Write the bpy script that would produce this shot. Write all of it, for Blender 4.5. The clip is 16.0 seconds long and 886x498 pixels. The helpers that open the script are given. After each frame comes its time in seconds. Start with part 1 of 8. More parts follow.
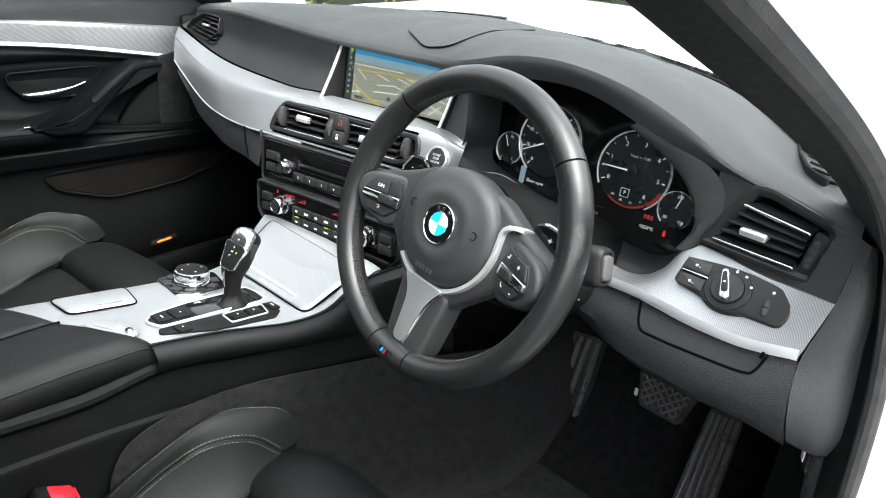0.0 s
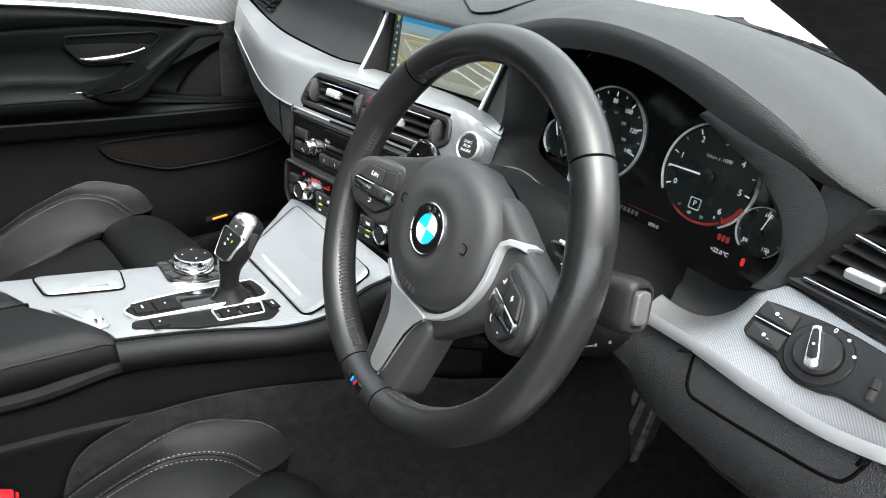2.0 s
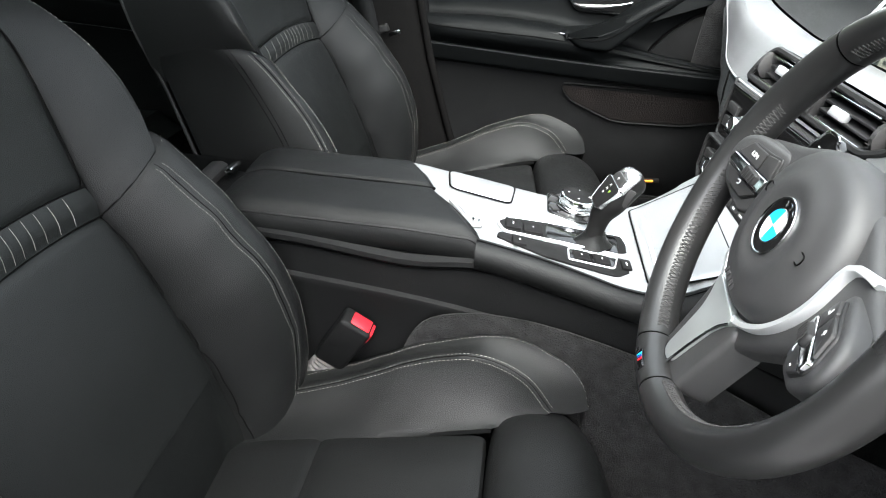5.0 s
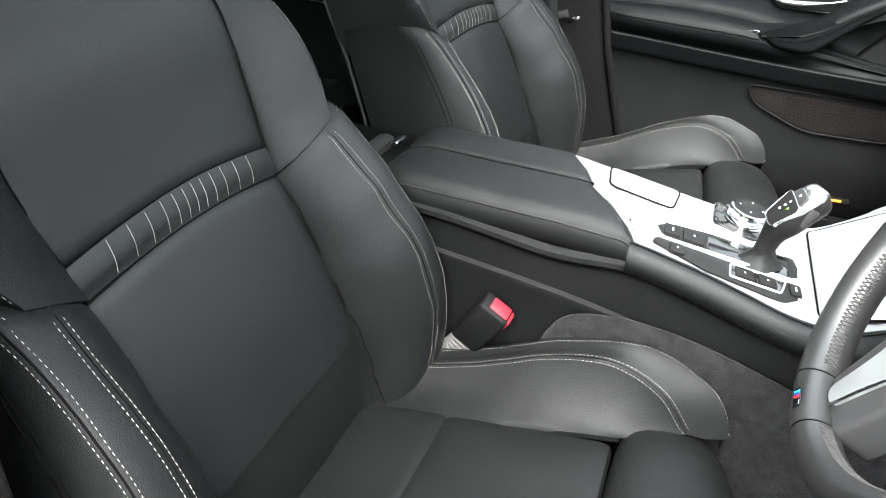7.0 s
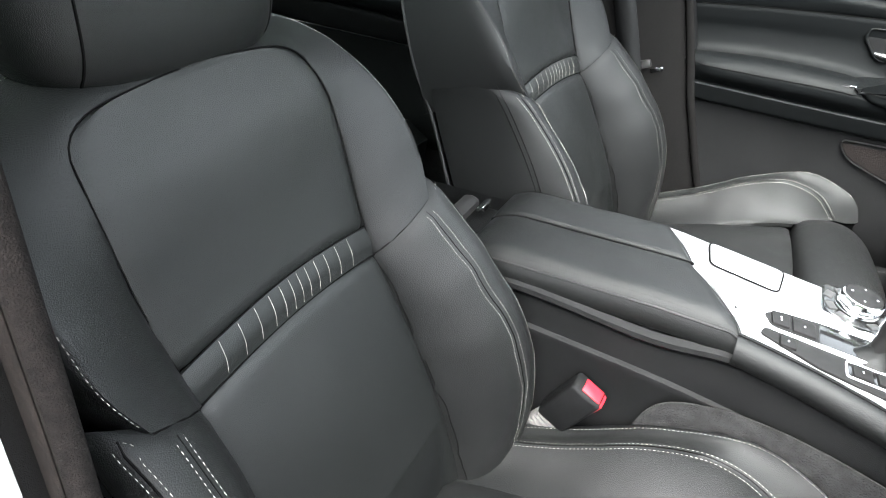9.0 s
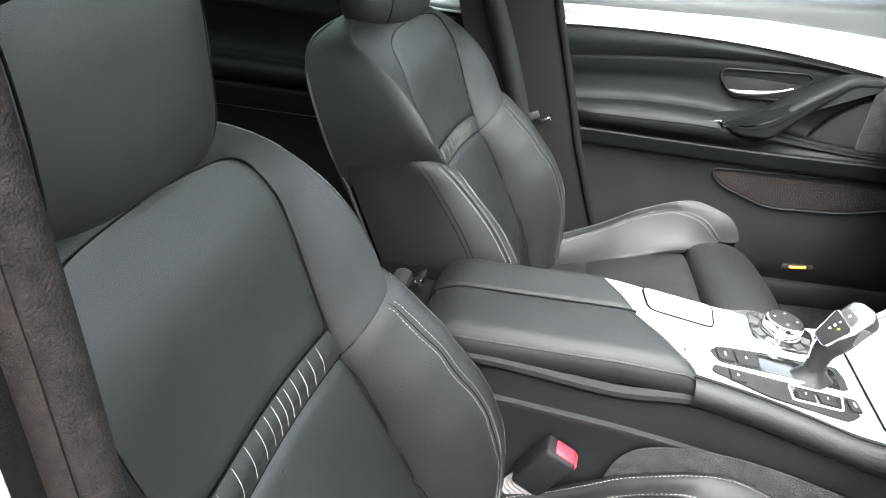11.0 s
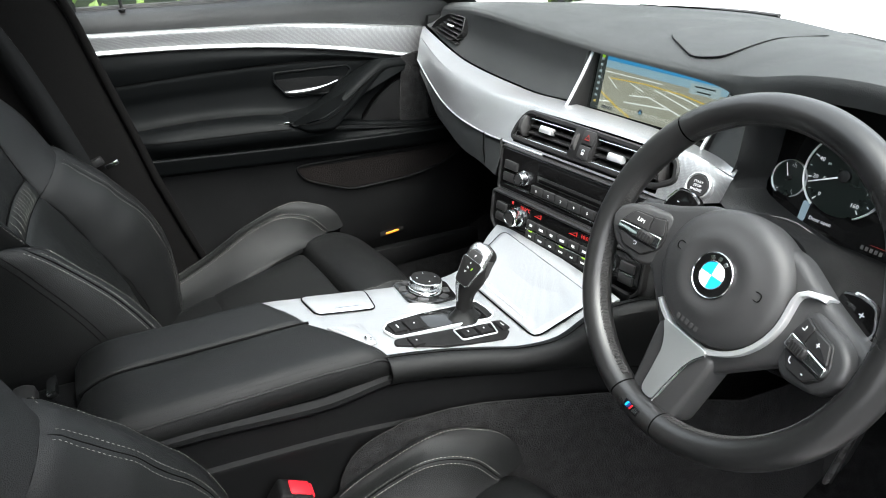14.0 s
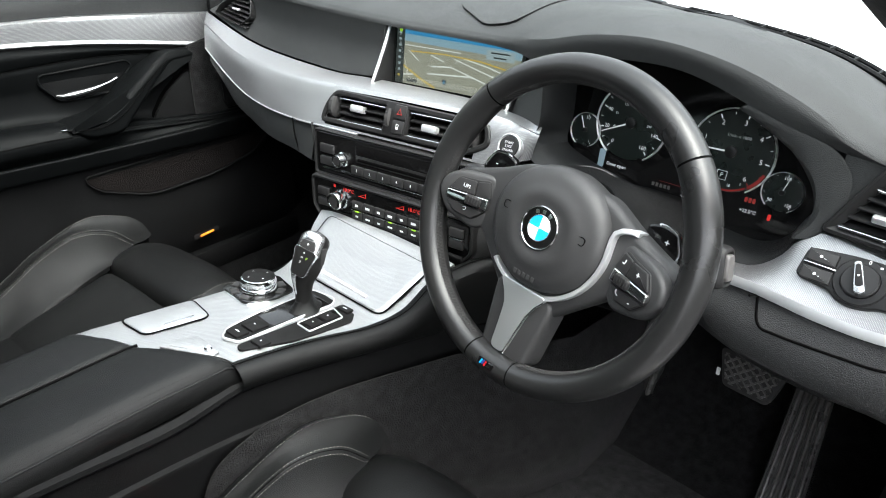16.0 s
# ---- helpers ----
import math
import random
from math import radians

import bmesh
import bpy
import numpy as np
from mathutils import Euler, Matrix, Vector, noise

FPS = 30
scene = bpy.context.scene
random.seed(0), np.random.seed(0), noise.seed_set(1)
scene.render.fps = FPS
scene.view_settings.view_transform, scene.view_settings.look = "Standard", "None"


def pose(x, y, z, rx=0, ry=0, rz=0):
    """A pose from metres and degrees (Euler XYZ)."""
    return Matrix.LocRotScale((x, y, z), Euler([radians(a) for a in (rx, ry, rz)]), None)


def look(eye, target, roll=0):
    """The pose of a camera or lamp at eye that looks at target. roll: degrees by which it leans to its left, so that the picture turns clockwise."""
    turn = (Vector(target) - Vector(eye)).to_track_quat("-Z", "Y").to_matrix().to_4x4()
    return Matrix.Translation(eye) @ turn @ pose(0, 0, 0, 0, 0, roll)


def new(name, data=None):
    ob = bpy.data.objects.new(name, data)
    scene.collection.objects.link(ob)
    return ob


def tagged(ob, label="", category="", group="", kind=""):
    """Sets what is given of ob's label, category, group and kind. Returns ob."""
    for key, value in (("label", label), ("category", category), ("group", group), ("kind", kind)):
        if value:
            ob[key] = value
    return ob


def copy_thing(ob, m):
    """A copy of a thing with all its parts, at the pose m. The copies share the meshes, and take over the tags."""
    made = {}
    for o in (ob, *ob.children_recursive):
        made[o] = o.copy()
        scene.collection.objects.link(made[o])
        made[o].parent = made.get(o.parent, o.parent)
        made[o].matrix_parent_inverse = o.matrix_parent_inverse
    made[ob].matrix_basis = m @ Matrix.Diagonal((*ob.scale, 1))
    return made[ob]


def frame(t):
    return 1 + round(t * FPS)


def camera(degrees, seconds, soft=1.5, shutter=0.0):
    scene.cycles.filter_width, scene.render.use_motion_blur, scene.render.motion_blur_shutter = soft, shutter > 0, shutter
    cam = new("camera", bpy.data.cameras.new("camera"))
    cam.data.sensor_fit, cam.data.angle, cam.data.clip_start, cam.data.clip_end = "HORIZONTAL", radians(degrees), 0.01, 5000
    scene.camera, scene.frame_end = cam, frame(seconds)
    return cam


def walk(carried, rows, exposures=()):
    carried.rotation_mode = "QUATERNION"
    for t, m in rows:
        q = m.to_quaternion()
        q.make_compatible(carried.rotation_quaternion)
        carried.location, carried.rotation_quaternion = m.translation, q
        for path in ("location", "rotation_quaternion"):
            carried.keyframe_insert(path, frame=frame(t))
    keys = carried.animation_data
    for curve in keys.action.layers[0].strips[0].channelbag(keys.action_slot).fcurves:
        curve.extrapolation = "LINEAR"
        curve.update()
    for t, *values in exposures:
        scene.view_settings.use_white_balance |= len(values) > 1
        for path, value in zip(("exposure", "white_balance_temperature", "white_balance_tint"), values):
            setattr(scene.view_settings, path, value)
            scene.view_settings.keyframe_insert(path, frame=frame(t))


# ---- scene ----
cam = camera(67.3, 16.0, soft=1.0)
PATH = [
    (0, (0.82, -0.054, 1.136), (-0.434, 1.249, 0.282), 2.5),
    (0.5, (0.798, 0.007, 1.128), (-0.467, 1.292, 0.262), 2.4),
    (1, (0.782, 0.052, 1.114), (-0.507, 1.311, 0.246), 2.4),
    (1.5, (0.776, 0.089, 1.102), (-0.565, 1.287, 0.224), 2.4),
    (2, (0.776, 0.127, 1.09), (-0.673, 1.174, 0.194), 2.5),
    (2.5, (0.783, 0.15, 1.08), (-0.787, 0.985, 0.165), 3.0),
    (3, (0.793, 0.169, 1.074), (-0.873, 0.763, 0.14), 3.3),
    (3.5, (0.801, 0.19, 1.076), (-0.917, 0.554, 0.12), 3.5),
    (4, (0.798, 0.206, 1.074), (-0.939, 0.37, 0.096), 3.8),
    (4.5, (0.799, 0.214, 1.07), (-0.935, 0.199, 0.073), 3.8),
    (5, (0.8, 0.219, 1.068), (-0.913, 0.044, 0.051), 3.7),
    (5.2, (0.8, 0.219, 1.069), (-0.903, -0.013, 0.046), 3.7),
    (7.3, (0.792, 0.218, 1.069), (-0.769, -0.407, -0.012), 3.5),
    (7.5, (0.79, 0.212, 1.076), (-0.766, -0.43, -0.005), 3.5),
    (8, (0.784, 0.188, 1.09), (-0.758, -0.495, 0.015), 3.3),
    (8.5, (0.772, 0.163, 1.104), (-0.763, -0.547, 0.036), 3.1),
    (8.7, (0.767, 0.152, 1.112), (-0.768, -0.569, 0.052), 3.0),
    (10.8, (0.766, 0.036, 1.159), (-0.933, -0.415, 0.204), 2.0),
    (11, (0.767, 0.027, 1.159), (-0.956, -0.345, 0.215), 1.8),
    (11.5, (0.761, 0.004, 1.16), (-1.008, -0.145, 0.238), 1.2),
    (12, (0.755, -0.011, 1.161), (-1.029, 0.088, 0.262), 0.7),
    (12.5, (0.753, -0.024, 1.16), (-1.009, 0.286, 0.266), 0.2),
    (13, (0.749, -0.042, 1.159), (-0.968, 0.47, 0.27), -0.1),
    (13.5, (0.74, -0.05, 1.159), (-0.915, 0.636, 0.269), -0.4),
    (14, (0.73, -0.055, 1.16), (-0.857, 0.761, 0.255), -0.7),
    (14.5, (0.724, -0.057, 1.158), (-0.782, 0.882, 0.237), -1.0),
    (15, (0.723, -0.063, 1.159), (-0.695, 0.989, 0.221), -1.2),
    (15.5, (0.718, -0.066, 1.161), (-0.614, 1.083, 0.209), -1.3),
    (16, (0.716, -0.07, 1.161), (-0.526, 1.162, 0.193), -1.5),
]
EXPOSURES = [(0.0, 2.4), (2.0, 2.37), (3.5, 2.33), (5.0, 2.95), (7.5, 3.83), (8.5, 4.05), (11.0, 4.45), (12.5, 3.6), (14.0, 2.5), (16.0, 2.3)]
walk(cam, [(t, look(eye, target, roll)) for t, eye, target, roll in PATH], EXPOSURES)

from mathutils.bvhtree import BVHTree

# ---------------------------------------------------------------- light
world = bpy.data.worlds.new("overcast_sky")
scene.world = world
world.use_nodes = True
wn = world.node_tree.nodes
sky = wn.new("ShaderNodeTexSky")
sky.sky_type, sky.sun_disc = "NISHITA", False
sky.sun_elevation, sky.sun_rotation = radians(61), radians(86)
sky.air_density, sky.dust_density, sky.ozone_density = 1.0, 4.0, 1.5
wn["Background"].inputs["Strength"].default_value = 0.25
grey = wn.new("ShaderNodeHueSaturation")
grey.inputs["Saturation"].default_value = 0.25
world.node_tree.links.new(sky.outputs["Color"], grey.inputs["Color"])
world.node_tree.links.new(grey.outputs["Color"], wn["Background"].inputs["Color"])
sun = new("sun", bpy.data.lights.new("sun", "SUN"))
sun.data.energy, sun.data.angle, sun.data.color = 0.5, radians(70), (0.98, 1.0, 0.985)
sun.matrix_world = look((2.4, 0.35, 5.0), (0, 0.2, 0.6))

# ---------------------------------------------------------------- materials


def material(name, base, rough=0.5, metal=0.0, spec=0.5, coat=0.0, emit=None, power=0.0):
    m = bpy.data.materials.new(name)
    m.use_nodes = True
    b = m.node_tree.nodes["Principled BSDF"]
    b.inputs["Base Color"].default_value = (*base, 1)
    b.inputs["Roughness"].default_value = rough
    b.inputs["Metallic"].default_value = metal
    b.inputs["Specular IOR Level"].default_value = spec
    b.inputs["Coat Weight"].default_value = coat
    if emit:
        b.inputs["Emission Color"].default_value = (*emit, 1)
        b.inputs["Emission Strength"].default_value = power
    return m


def node(m, kind, **values):
    n = m.node_tree.nodes.new(kind)
    for key, value in values.items():
        n.inputs[key.replace("_", " ")].default_value = value
    return n


def wire(m, a, out, b, key):
    m.node_tree.links.new(a.outputs[out], b.inputs[key])


def shade(m):
    return m.node_tree.nodes["Principled BSDF"]


def mottled(m, c0, c1, scale, detail=4.0):
    """Base colour that drifts between two tones."""
    co = node(m, "ShaderNodeTexCoord")
    n = node(m, "ShaderNodeTexNoise", Scale=scale, Detail=detail)
    r = node(m, "ShaderNodeValToRGB")
    r.color_ramp.elements[0].position, r.color_ramp.elements[1].position = 0.3, 0.7
    r.color_ramp.elements[0].color, r.color_ramp.elements[1].color = (*c0, 1), (*c1, 1)
    wire(m, co, "Object", n, "Vector")
    wire(m, n, "Fac", r, "Fac")
    wire(m, r, "Color", shade(m), "Base Color")
    return m


def rough_drift(m, lo, hi, scale):
    co = node(m, "ShaderNodeTexCoord")
    n = node(m, "ShaderNodeTexNoise", Scale=scale, Detail=3.0)
    r = node(m, "ShaderNodeMapRange", To_Min=lo, To_Max=hi, From_Min=0.3, From_Max=0.7)
    wire(m, co, "Object", n, "Vector")
    wire(m, n, "Fac", r, "Value")
    wire(m, r, "Result", shade(m), "Roughness")
    return m


def grain(m, scale, strength, distance=0.0004, fine=0.0):
    """Pebbled relief from cells, with finer noise upon it."""
    co = node(m, "ShaderNodeTexCoord")
    v = node(m, "ShaderNodeTexVoronoi", Scale=scale)
    v.feature = "DISTANCE_TO_EDGE"
    r = node(m, "ShaderNodeMapRange", From_Max=0.25)
    wrinkle = node(m, "ShaderNodeTexNoise", Scale=scale * 0.07, Detail=3.0)
    add = node(m, "ShaderNodeMath")
    add.operation = "MULTIPLY_ADD"
    add.inputs[1].default_value = 1.5 * fine
    bump = node(m, "ShaderNodeBump", Strength=strength, Distance=distance)
    wire(m, co, "Object", v, "Vector")
    wire(m, co, "Object", wrinkle, "Vector")
    wire(m, v, "Distance", r, "Value")
    wire(m, wrinkle, "Fac", add, 0)
    wire(m, r, "Result", add, 2)
    wire(m, add, "Value", bump, "Height")
    wire(m, bump, "Normal", shade(m), "Normal")
    return m


LEATHER = grain(rough_drift(mottled(material("black_leather", (0.01,) * 3, spec=0.17), (0.0044, 0.0047, 0.0047), (0.0062, 0.0066, 0.0065), 9), 0.40, 0.50, 14), 560, 0.34, 0.0005, 0.5)
LEATHER_FLAT = grain(rough_drift(mottled(material("smooth_black_leather", (0.01,) * 3, spec=0.24), (0.0040, 0.0045, 0.0043), (0.0056, 0.0062, 0.0059), 7), 0.37, 0.47, 10), 760, 0.32, 0.0005, 0.4)
DOOR_TOP = grain(rough_drift(mottled(material("soft_door_top", (0.01,) * 3, spec=0.4), (0.0080, 0.0087, 0.0089), (0.0115, 0.0124, 0.0126), 7), 0.40, 0.50, 10), 520, 0.65, 0.0005, 0.4)
DOOR_SKIN = grain(rough_drift(mottled(material("door_vinyl", (0.01,) * 3, spec=0.08), (0.0018, 0.0022, 0.0023), (0.0027, 0.0032, 0.0033), 7), 0.46, 0.56, 10), 800, 0.3, 0.0003, 0.4)
DIM_RED = material("dim_red_print", (0.20, 0.012, 0.01), 0.6, emit=(1.0, 0.06, 0.03), power=0.012)
RIM = grain(rough_drift(mottled(material("worn_wheel_leather", (0.02,) * 3, spec=0.48), (0.0095, 0.0100, 0.0100), (0.0165, 0.0164, 0.0160), 14), 0.25, 0.38, 18), 1500, 0.10, 0.0002, 0.2)
DASH = grain(rough_drift(mottled(material("soft_dash_skin", (0.02,) * 3, 0.5, spec=0.22), (0.026, 0.0276, 0.0274), (0.036, 0.0381, 0.0377), 6), 0.46, 0.58, 9), 600, 0.6, 0.0005, 0.5)
PLASTIC = grain(mottled(material("black_plastic", (0.01,) * 3, 0.5, spec=0.11), (0.0030, 0.0032, 0.0033), (0.0050, 0.0052, 0.0053), 10), 760, 0.5, 0.0004, 0.2)
SATIN = rough_drift(material("satin_black_plastic", (0.014,) * 3, 0.40, spec=0.26), 0.36, 0.47, 30)
GLOSS = rough_drift(material("piano_black", (0.005,) * 3, 0.08, 0, 0.5), 0.06, 0.14, 40)
BUTTON = rough_drift(material("button_black", (0.022,) * 3, 0.45, spec=0.28), 0.40, 0.50, 60)
HUB = grain(mottled(material("airbag_cover", (0.03,) * 3, 0.46), (0.026, 0.0263, 0.0262), (0.034, 0.0343, 0.0342), 12), 1500, 0.3, 0.0002, 0.2)
CHROME = rough_drift(material("chrome", (0.70, 0.72, 0.73), 0.12, 1.0), 0.08, 0.18, 30)
SILVER = rough_drift(material("satin_silver", (0.68, 0.70, 0.70), 0.42, 0.75), 0.38, 0.5, 20)
DIAL_RING = rough_drift(material("pale_ring_metal", (0.92, 0.93, 0.93), 0.30, 0.45), 0.25, 0.35, 60)
LEVER_SILVER = rough_drift(material("lever_silver", (0.55, 0.57, 0.575), 0.24, 0.95), 0.20, 0.28, 40)
STITCH = material("pale_thread", (0.23, 0.226, 0.20), 0.85)
SPOKE_SILVER = rough_drift(material("spoke_silver", (0.50, 0.53, 0.52), 0.36, 0.75), 0.30, 0.42, 40)
# Near-black of joints and dark thread; on the vent wells it is painted shade.
SEAM = material("seam_and_hollow_shade", (0.002,) * 3, 0.85, spec=0.04)
RUBBER = grain(mottled(material("rubber", (0.02,) * 3, 0.7), (0.016, 0.016, 0.016), (0.034, 0.033, 0.032), 60), 500, 0.3, 0.0006, 0.6)
STEM = rough_drift(material("grey_ribbed_plastic", (0.075, 0.072, 0.069), 0.5), 0.42, 0.6, 80)
# Tread rubber lightened so the highlights on the ribs are in its base colour.
PEDAL = rough_drift(material("lit_tread_rubber", (0.09, 0.088, 0.085), 0.30), 0.24, 0.38, 60)
MATT = rough_drift(material("matt_black_plastic", (0.008,) * 3, 0.55, spec=0.08), 0.48, 0.62, 60)
RED = rough_drift(material("red_plastic", (0.55, 0.012, 0.02), 0.4), 0.34, 0.46, 60)
WHITE = rough_drift(material("white_car_paint", (0.82, 0.82, 0.81), 0.25, 0, 0.5, 0.6), 0.18, 0.3, 8)
PRINT = material("pale_print", (0.72, 0.73, 0.73), 0.6)
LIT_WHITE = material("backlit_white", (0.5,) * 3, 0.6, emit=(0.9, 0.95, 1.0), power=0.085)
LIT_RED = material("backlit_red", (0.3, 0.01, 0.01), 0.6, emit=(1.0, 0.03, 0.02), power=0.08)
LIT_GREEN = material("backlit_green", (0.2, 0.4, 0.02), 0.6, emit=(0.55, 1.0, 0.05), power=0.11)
AMBER = material("amber_lamp", (0.7, 0.25, 0.03), 0.5, emit=(1.0, 0.20, 0.012), power=0.13)
BLUE = rough_drift(material("blue_enamel", (0.015, 0.42, 0.78), 0.2, coat=0.5), 0.15, 0.25, 90)
ENAMEL = rough_drift(material("white_enamel", (0.8, 0.8, 0.8), 0.2, coat=0.5), 0.15, 0.25, 90)


def ribbed_aluminium():
    """Brushed aluminium with a fine woven relief."""
    m = rough_drift(material("textured_aluminium", (0.60, 0.613, 0.617), 0.38, 0.86), 0.34, 0.43, 12)
    co = node(m, "ShaderNodeTexCoord")
    turn = node(m, "ShaderNodeMapping", Rotation=(0, 0, 0.6))
    wires = []
    for axis, fine in (("X", 330.0), ("Y", 250.0)):
        w = node(m, "ShaderNodeTexWave", Scale=fine, Distortion=0.0)
        w.wave_type, w.bands_direction = "BANDS", axis
        wire(m, turn, "Vector", w, "Vector")
        wires.append(w)
    mul = node(m, "ShaderNodeMath")
    mul.operation = "MULTIPLY"
    bump = node(m, "ShaderNodeBump", Strength=0.55, Distance=0.0003)
    tone = node(m, "ShaderNodeValToRGB")
    tone.color_ramp.elements[0].color, tone.color_ramp.elements[1].color = (0.31, 0.318, 0.320, 1), (0.60, 0.613, 0.615, 1)
    wire(m, mul, "Value", tone, "Fac")
    wire(m, tone, "Color", shade(m), "Base Color")
    wire(m, co, "Object", turn, "Vector")
    wire(m, wires[0], "Fac", mul, 0)
    wire(m, wires[1], "Fac", mul, 1)
    wire(m, mul, "Value", bump, "Height")
    wire(m, bump, "Normal", shade(m), "Normal")
    return m


ALU = ribbed_aluminium()


def carpet_material(name, c0, c1, fine=420.0, deep=0.003, blot=22):
    m = mottled(material(name, c0, 0.95, 0, 0.1), c0, c1, blot, 6)
    shade(m).inputs["Sheen Weight"].default_value = 0.04
    co = node(m, "ShaderNodeTexCoord")
    n = node(m, "ShaderNodeTexNoise", Scale=fine, Detail=3.0)
    bump = node(m, "ShaderNodeBump", Strength=0.9, Distance=deep)
    wire(m, co, "Object", n, "Vector")
    wire(m, n, "Fac", bump, "Height")
    wire(m, bump, "Normal", shade(m), "Normal")
    return m


CARPET = carpet_material("dark_carpet", (0.0030, 0.0030, 0.0031), (0.0120, 0.0120, 0.0122), 420.0, 0.003, 70)
PILLAR_FABRIC = carpet_material("pillar_fabric", (0.0016, 0.0015, 0.0014), (0.0030, 0.0028, 0.0027), 1400.0, 0.0005, 200)
MAT_CARPET = carpet_material("mat_carpet", (0.010, 0.0101, 0.0103), (0.029, 0.029, 0.0294), 420.0, 0.003, 60)
PLUSH = carpet_material("plush_seal", (0.0016, 0.0013, 0.0012), (0.0066, 0.0053, 0.0048), 900.0, 0.0012, 160)
SEAL_TAN = carpet_material("brown_seal_edge", (0.0022, 0.0018, 0.0016), (0.008, 0.0062, 0.0054), 1500.0, 0.0006, 260)
for m in (PLUSH, SEAL_TAN, PILLAR_FABRIC):
    shade(m).inputs["Sheen Weight"].default_value = 0.0
PILLAR_CLOTH = rough_drift(mottled(material("pillar_cloth", (0.02,) * 3, 0.8, spec=0.2), (0.010, 0.0105, 0.0105), (0.016, 0.0165, 0.0165), 300, 3), 0.7, 0.85, 200)
POCKET_LINING = carpet_material("pocket_lining", (0.0030, 0.0023, 0.0020), (0.0062, 0.0047, 0.0042))
HEADLINER = carpet_material("headliner_fabric", (0.04, 0.04, 0.042), (0.05, 0.05, 0.052))
GLASS = bpy.data.materials.new("window_glass")
GLASS.use_nodes = True
GLASS.node_tree.nodes.remove(shade(GLASS))
clear = node(GLASS, "ShaderNodeBsdfTransparent", Color=(0.82, 0.865, 0.845, 1))
sheen = node(GLASS, "ShaderNodeBsdfGlossy", Roughness=0.02)
both = node(GLASS, "ShaderNodeMixShader", Fac=0.05)
GLASS.node_tree.links.new(clear.outputs["BSDF"], both.inputs[1])
GLASS.node_tree.links.new(sheen.outputs["BSDF"], both.inputs[2])
GLASS.node_tree.links.new(both.outputs["Shader"], GLASS.node_tree.nodes["Material Output"].inputs["Surface"])
PRIVACY = GLASS.copy()
PRIVACY.name = "tinted_window_glass"
PRIVACY.node_tree.nodes["Transparent BSDF"].inputs["Color"].default_value = (0.20, 0.24, 0.22, 1)
ASPHALT = mottled(material("asphalt", (0.05,) * 3, 0.9), (0.04, 0.04, 0.042), (0.075, 0.074, 0.072), 3, 8)
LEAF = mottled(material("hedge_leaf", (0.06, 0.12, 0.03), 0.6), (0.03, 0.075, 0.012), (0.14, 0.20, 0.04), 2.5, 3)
# Near-black green that paints the shade between the leaves.
HEDGE_SHADE = material("hedge_inner_shade", (0.012, 0.02, 0.008), 0.9)

# ---------------------------------------------------------------- mesh tools


def linked(name, me, mat, parent=None, label="", smooth=True):
    if mat:
        me.materials.append(mat)
    if smooth:
        me.shade_smooth()
    ob = new(name, me)
    ob.parent = parent
    if label:
        ob["label"] = label
    return ob


def part(name, bm, mat, parent=None, label="", smooth=True, angle=35):
    """One mesh object from a bmesh, with edges sharper than the angle kept sharp."""
    if smooth:
        for e in bm.edges:
            if len(e.link_faces) == 2 and e.calc_face_angle(0) > radians(angle):
                e.smooth = False
    me = bpy.data.meshes.new(name)
    bm.to_mesh(me)
    bm.free()
    return linked(name, me, mat, parent, label, smooth)


def thing(name, label, category, group="", kind=""):
    return tagged(new(name), label, category, group, kind)


def V(*a):
    return Vector(a)


def spline(points, n):
    """n points evenly along a smooth curve through the given ones."""
    p = [Vector(q) for q in points]
    p = [2 * p[0] - p[1], *p, 2 * p[-1] - p[-2]]
    fine = []
    for i in range(1, len(p) - 2):
        a, b, c, d = p[i - 1:i + 3]
        for k in range(16):
            t = k / 16
            fine.append(0.5 * (2 * b + (c - a) * t + (2 * a - 5 * b + 4 * c - d) * t**2 + (3 * b - a - 3 * c + d) * t**3))
    fine.append(p[-2])
    run = [0.0]
    for a, b in zip(fine, fine[1:]):
        run.append(run[-1] + (b - a).length)
    out, j = [], 0
    for i in range(n):
        s = run[-1] * i / (n - 1)
        while j < len(run) - 2 and run[j + 1] < s:
            j += 1
        t = (s - run[j]) / max(run[j + 1] - run[j], 1e-9)
        out.append(fine[j].lerp(fine[j + 1], min(t, 1)))
    return out


def sheet(rows, closed=False, caps=False):
    """A grid of faces through rows of points."""
    bm = bmesh.new()
    grid = [[bm.verts.new(q) for q in r] for r in rows]
    n = len(rows[0])
    for a, b in zip(grid, grid[1:]):
        for k in range(n if closed else n - 1):
            k2 = (k + 1) % n
            bm.faces.new((a[k], a[k2], b[k2], b[k]))
    if caps:
        bm.faces.new(grid[0][::-1])
        bm.faces.new(grid[-1])
    bmesh.ops.recalc_face_normals(bm, faces=bm.faces)
    return bm


def rails(curves, n=24, m=3):
    """A smooth skin over curves that run side by side; m steps between neighbours."""
    lanes = [spline(c, n) for c in curves]
    rows = []
    for k in range(n):
        rows.append(spline([lane[k] for lane in lanes], (len(lanes) - 1) * m + 1))
    return sheet(rows)


def ruled(curves, n=24):
    """A skin over curves with straight steps between them."""
    lanes = [spline(c, n) for c in curves]
    return sheet([[lane[k] for lane in lanes] for k in range(n)])


def laid(points, tree, up, lift=0.0004):
    """Points dropped onto a skin along -up, a hair proud of it."""
    out = []
    for p in points:
        d = Vector(up(p)).normalized()
        hit = tree.ray_cast(p + d * 0.03, -d, 0.06)[0]
        out.append((hit if hit else p) + d * lift)
    return out


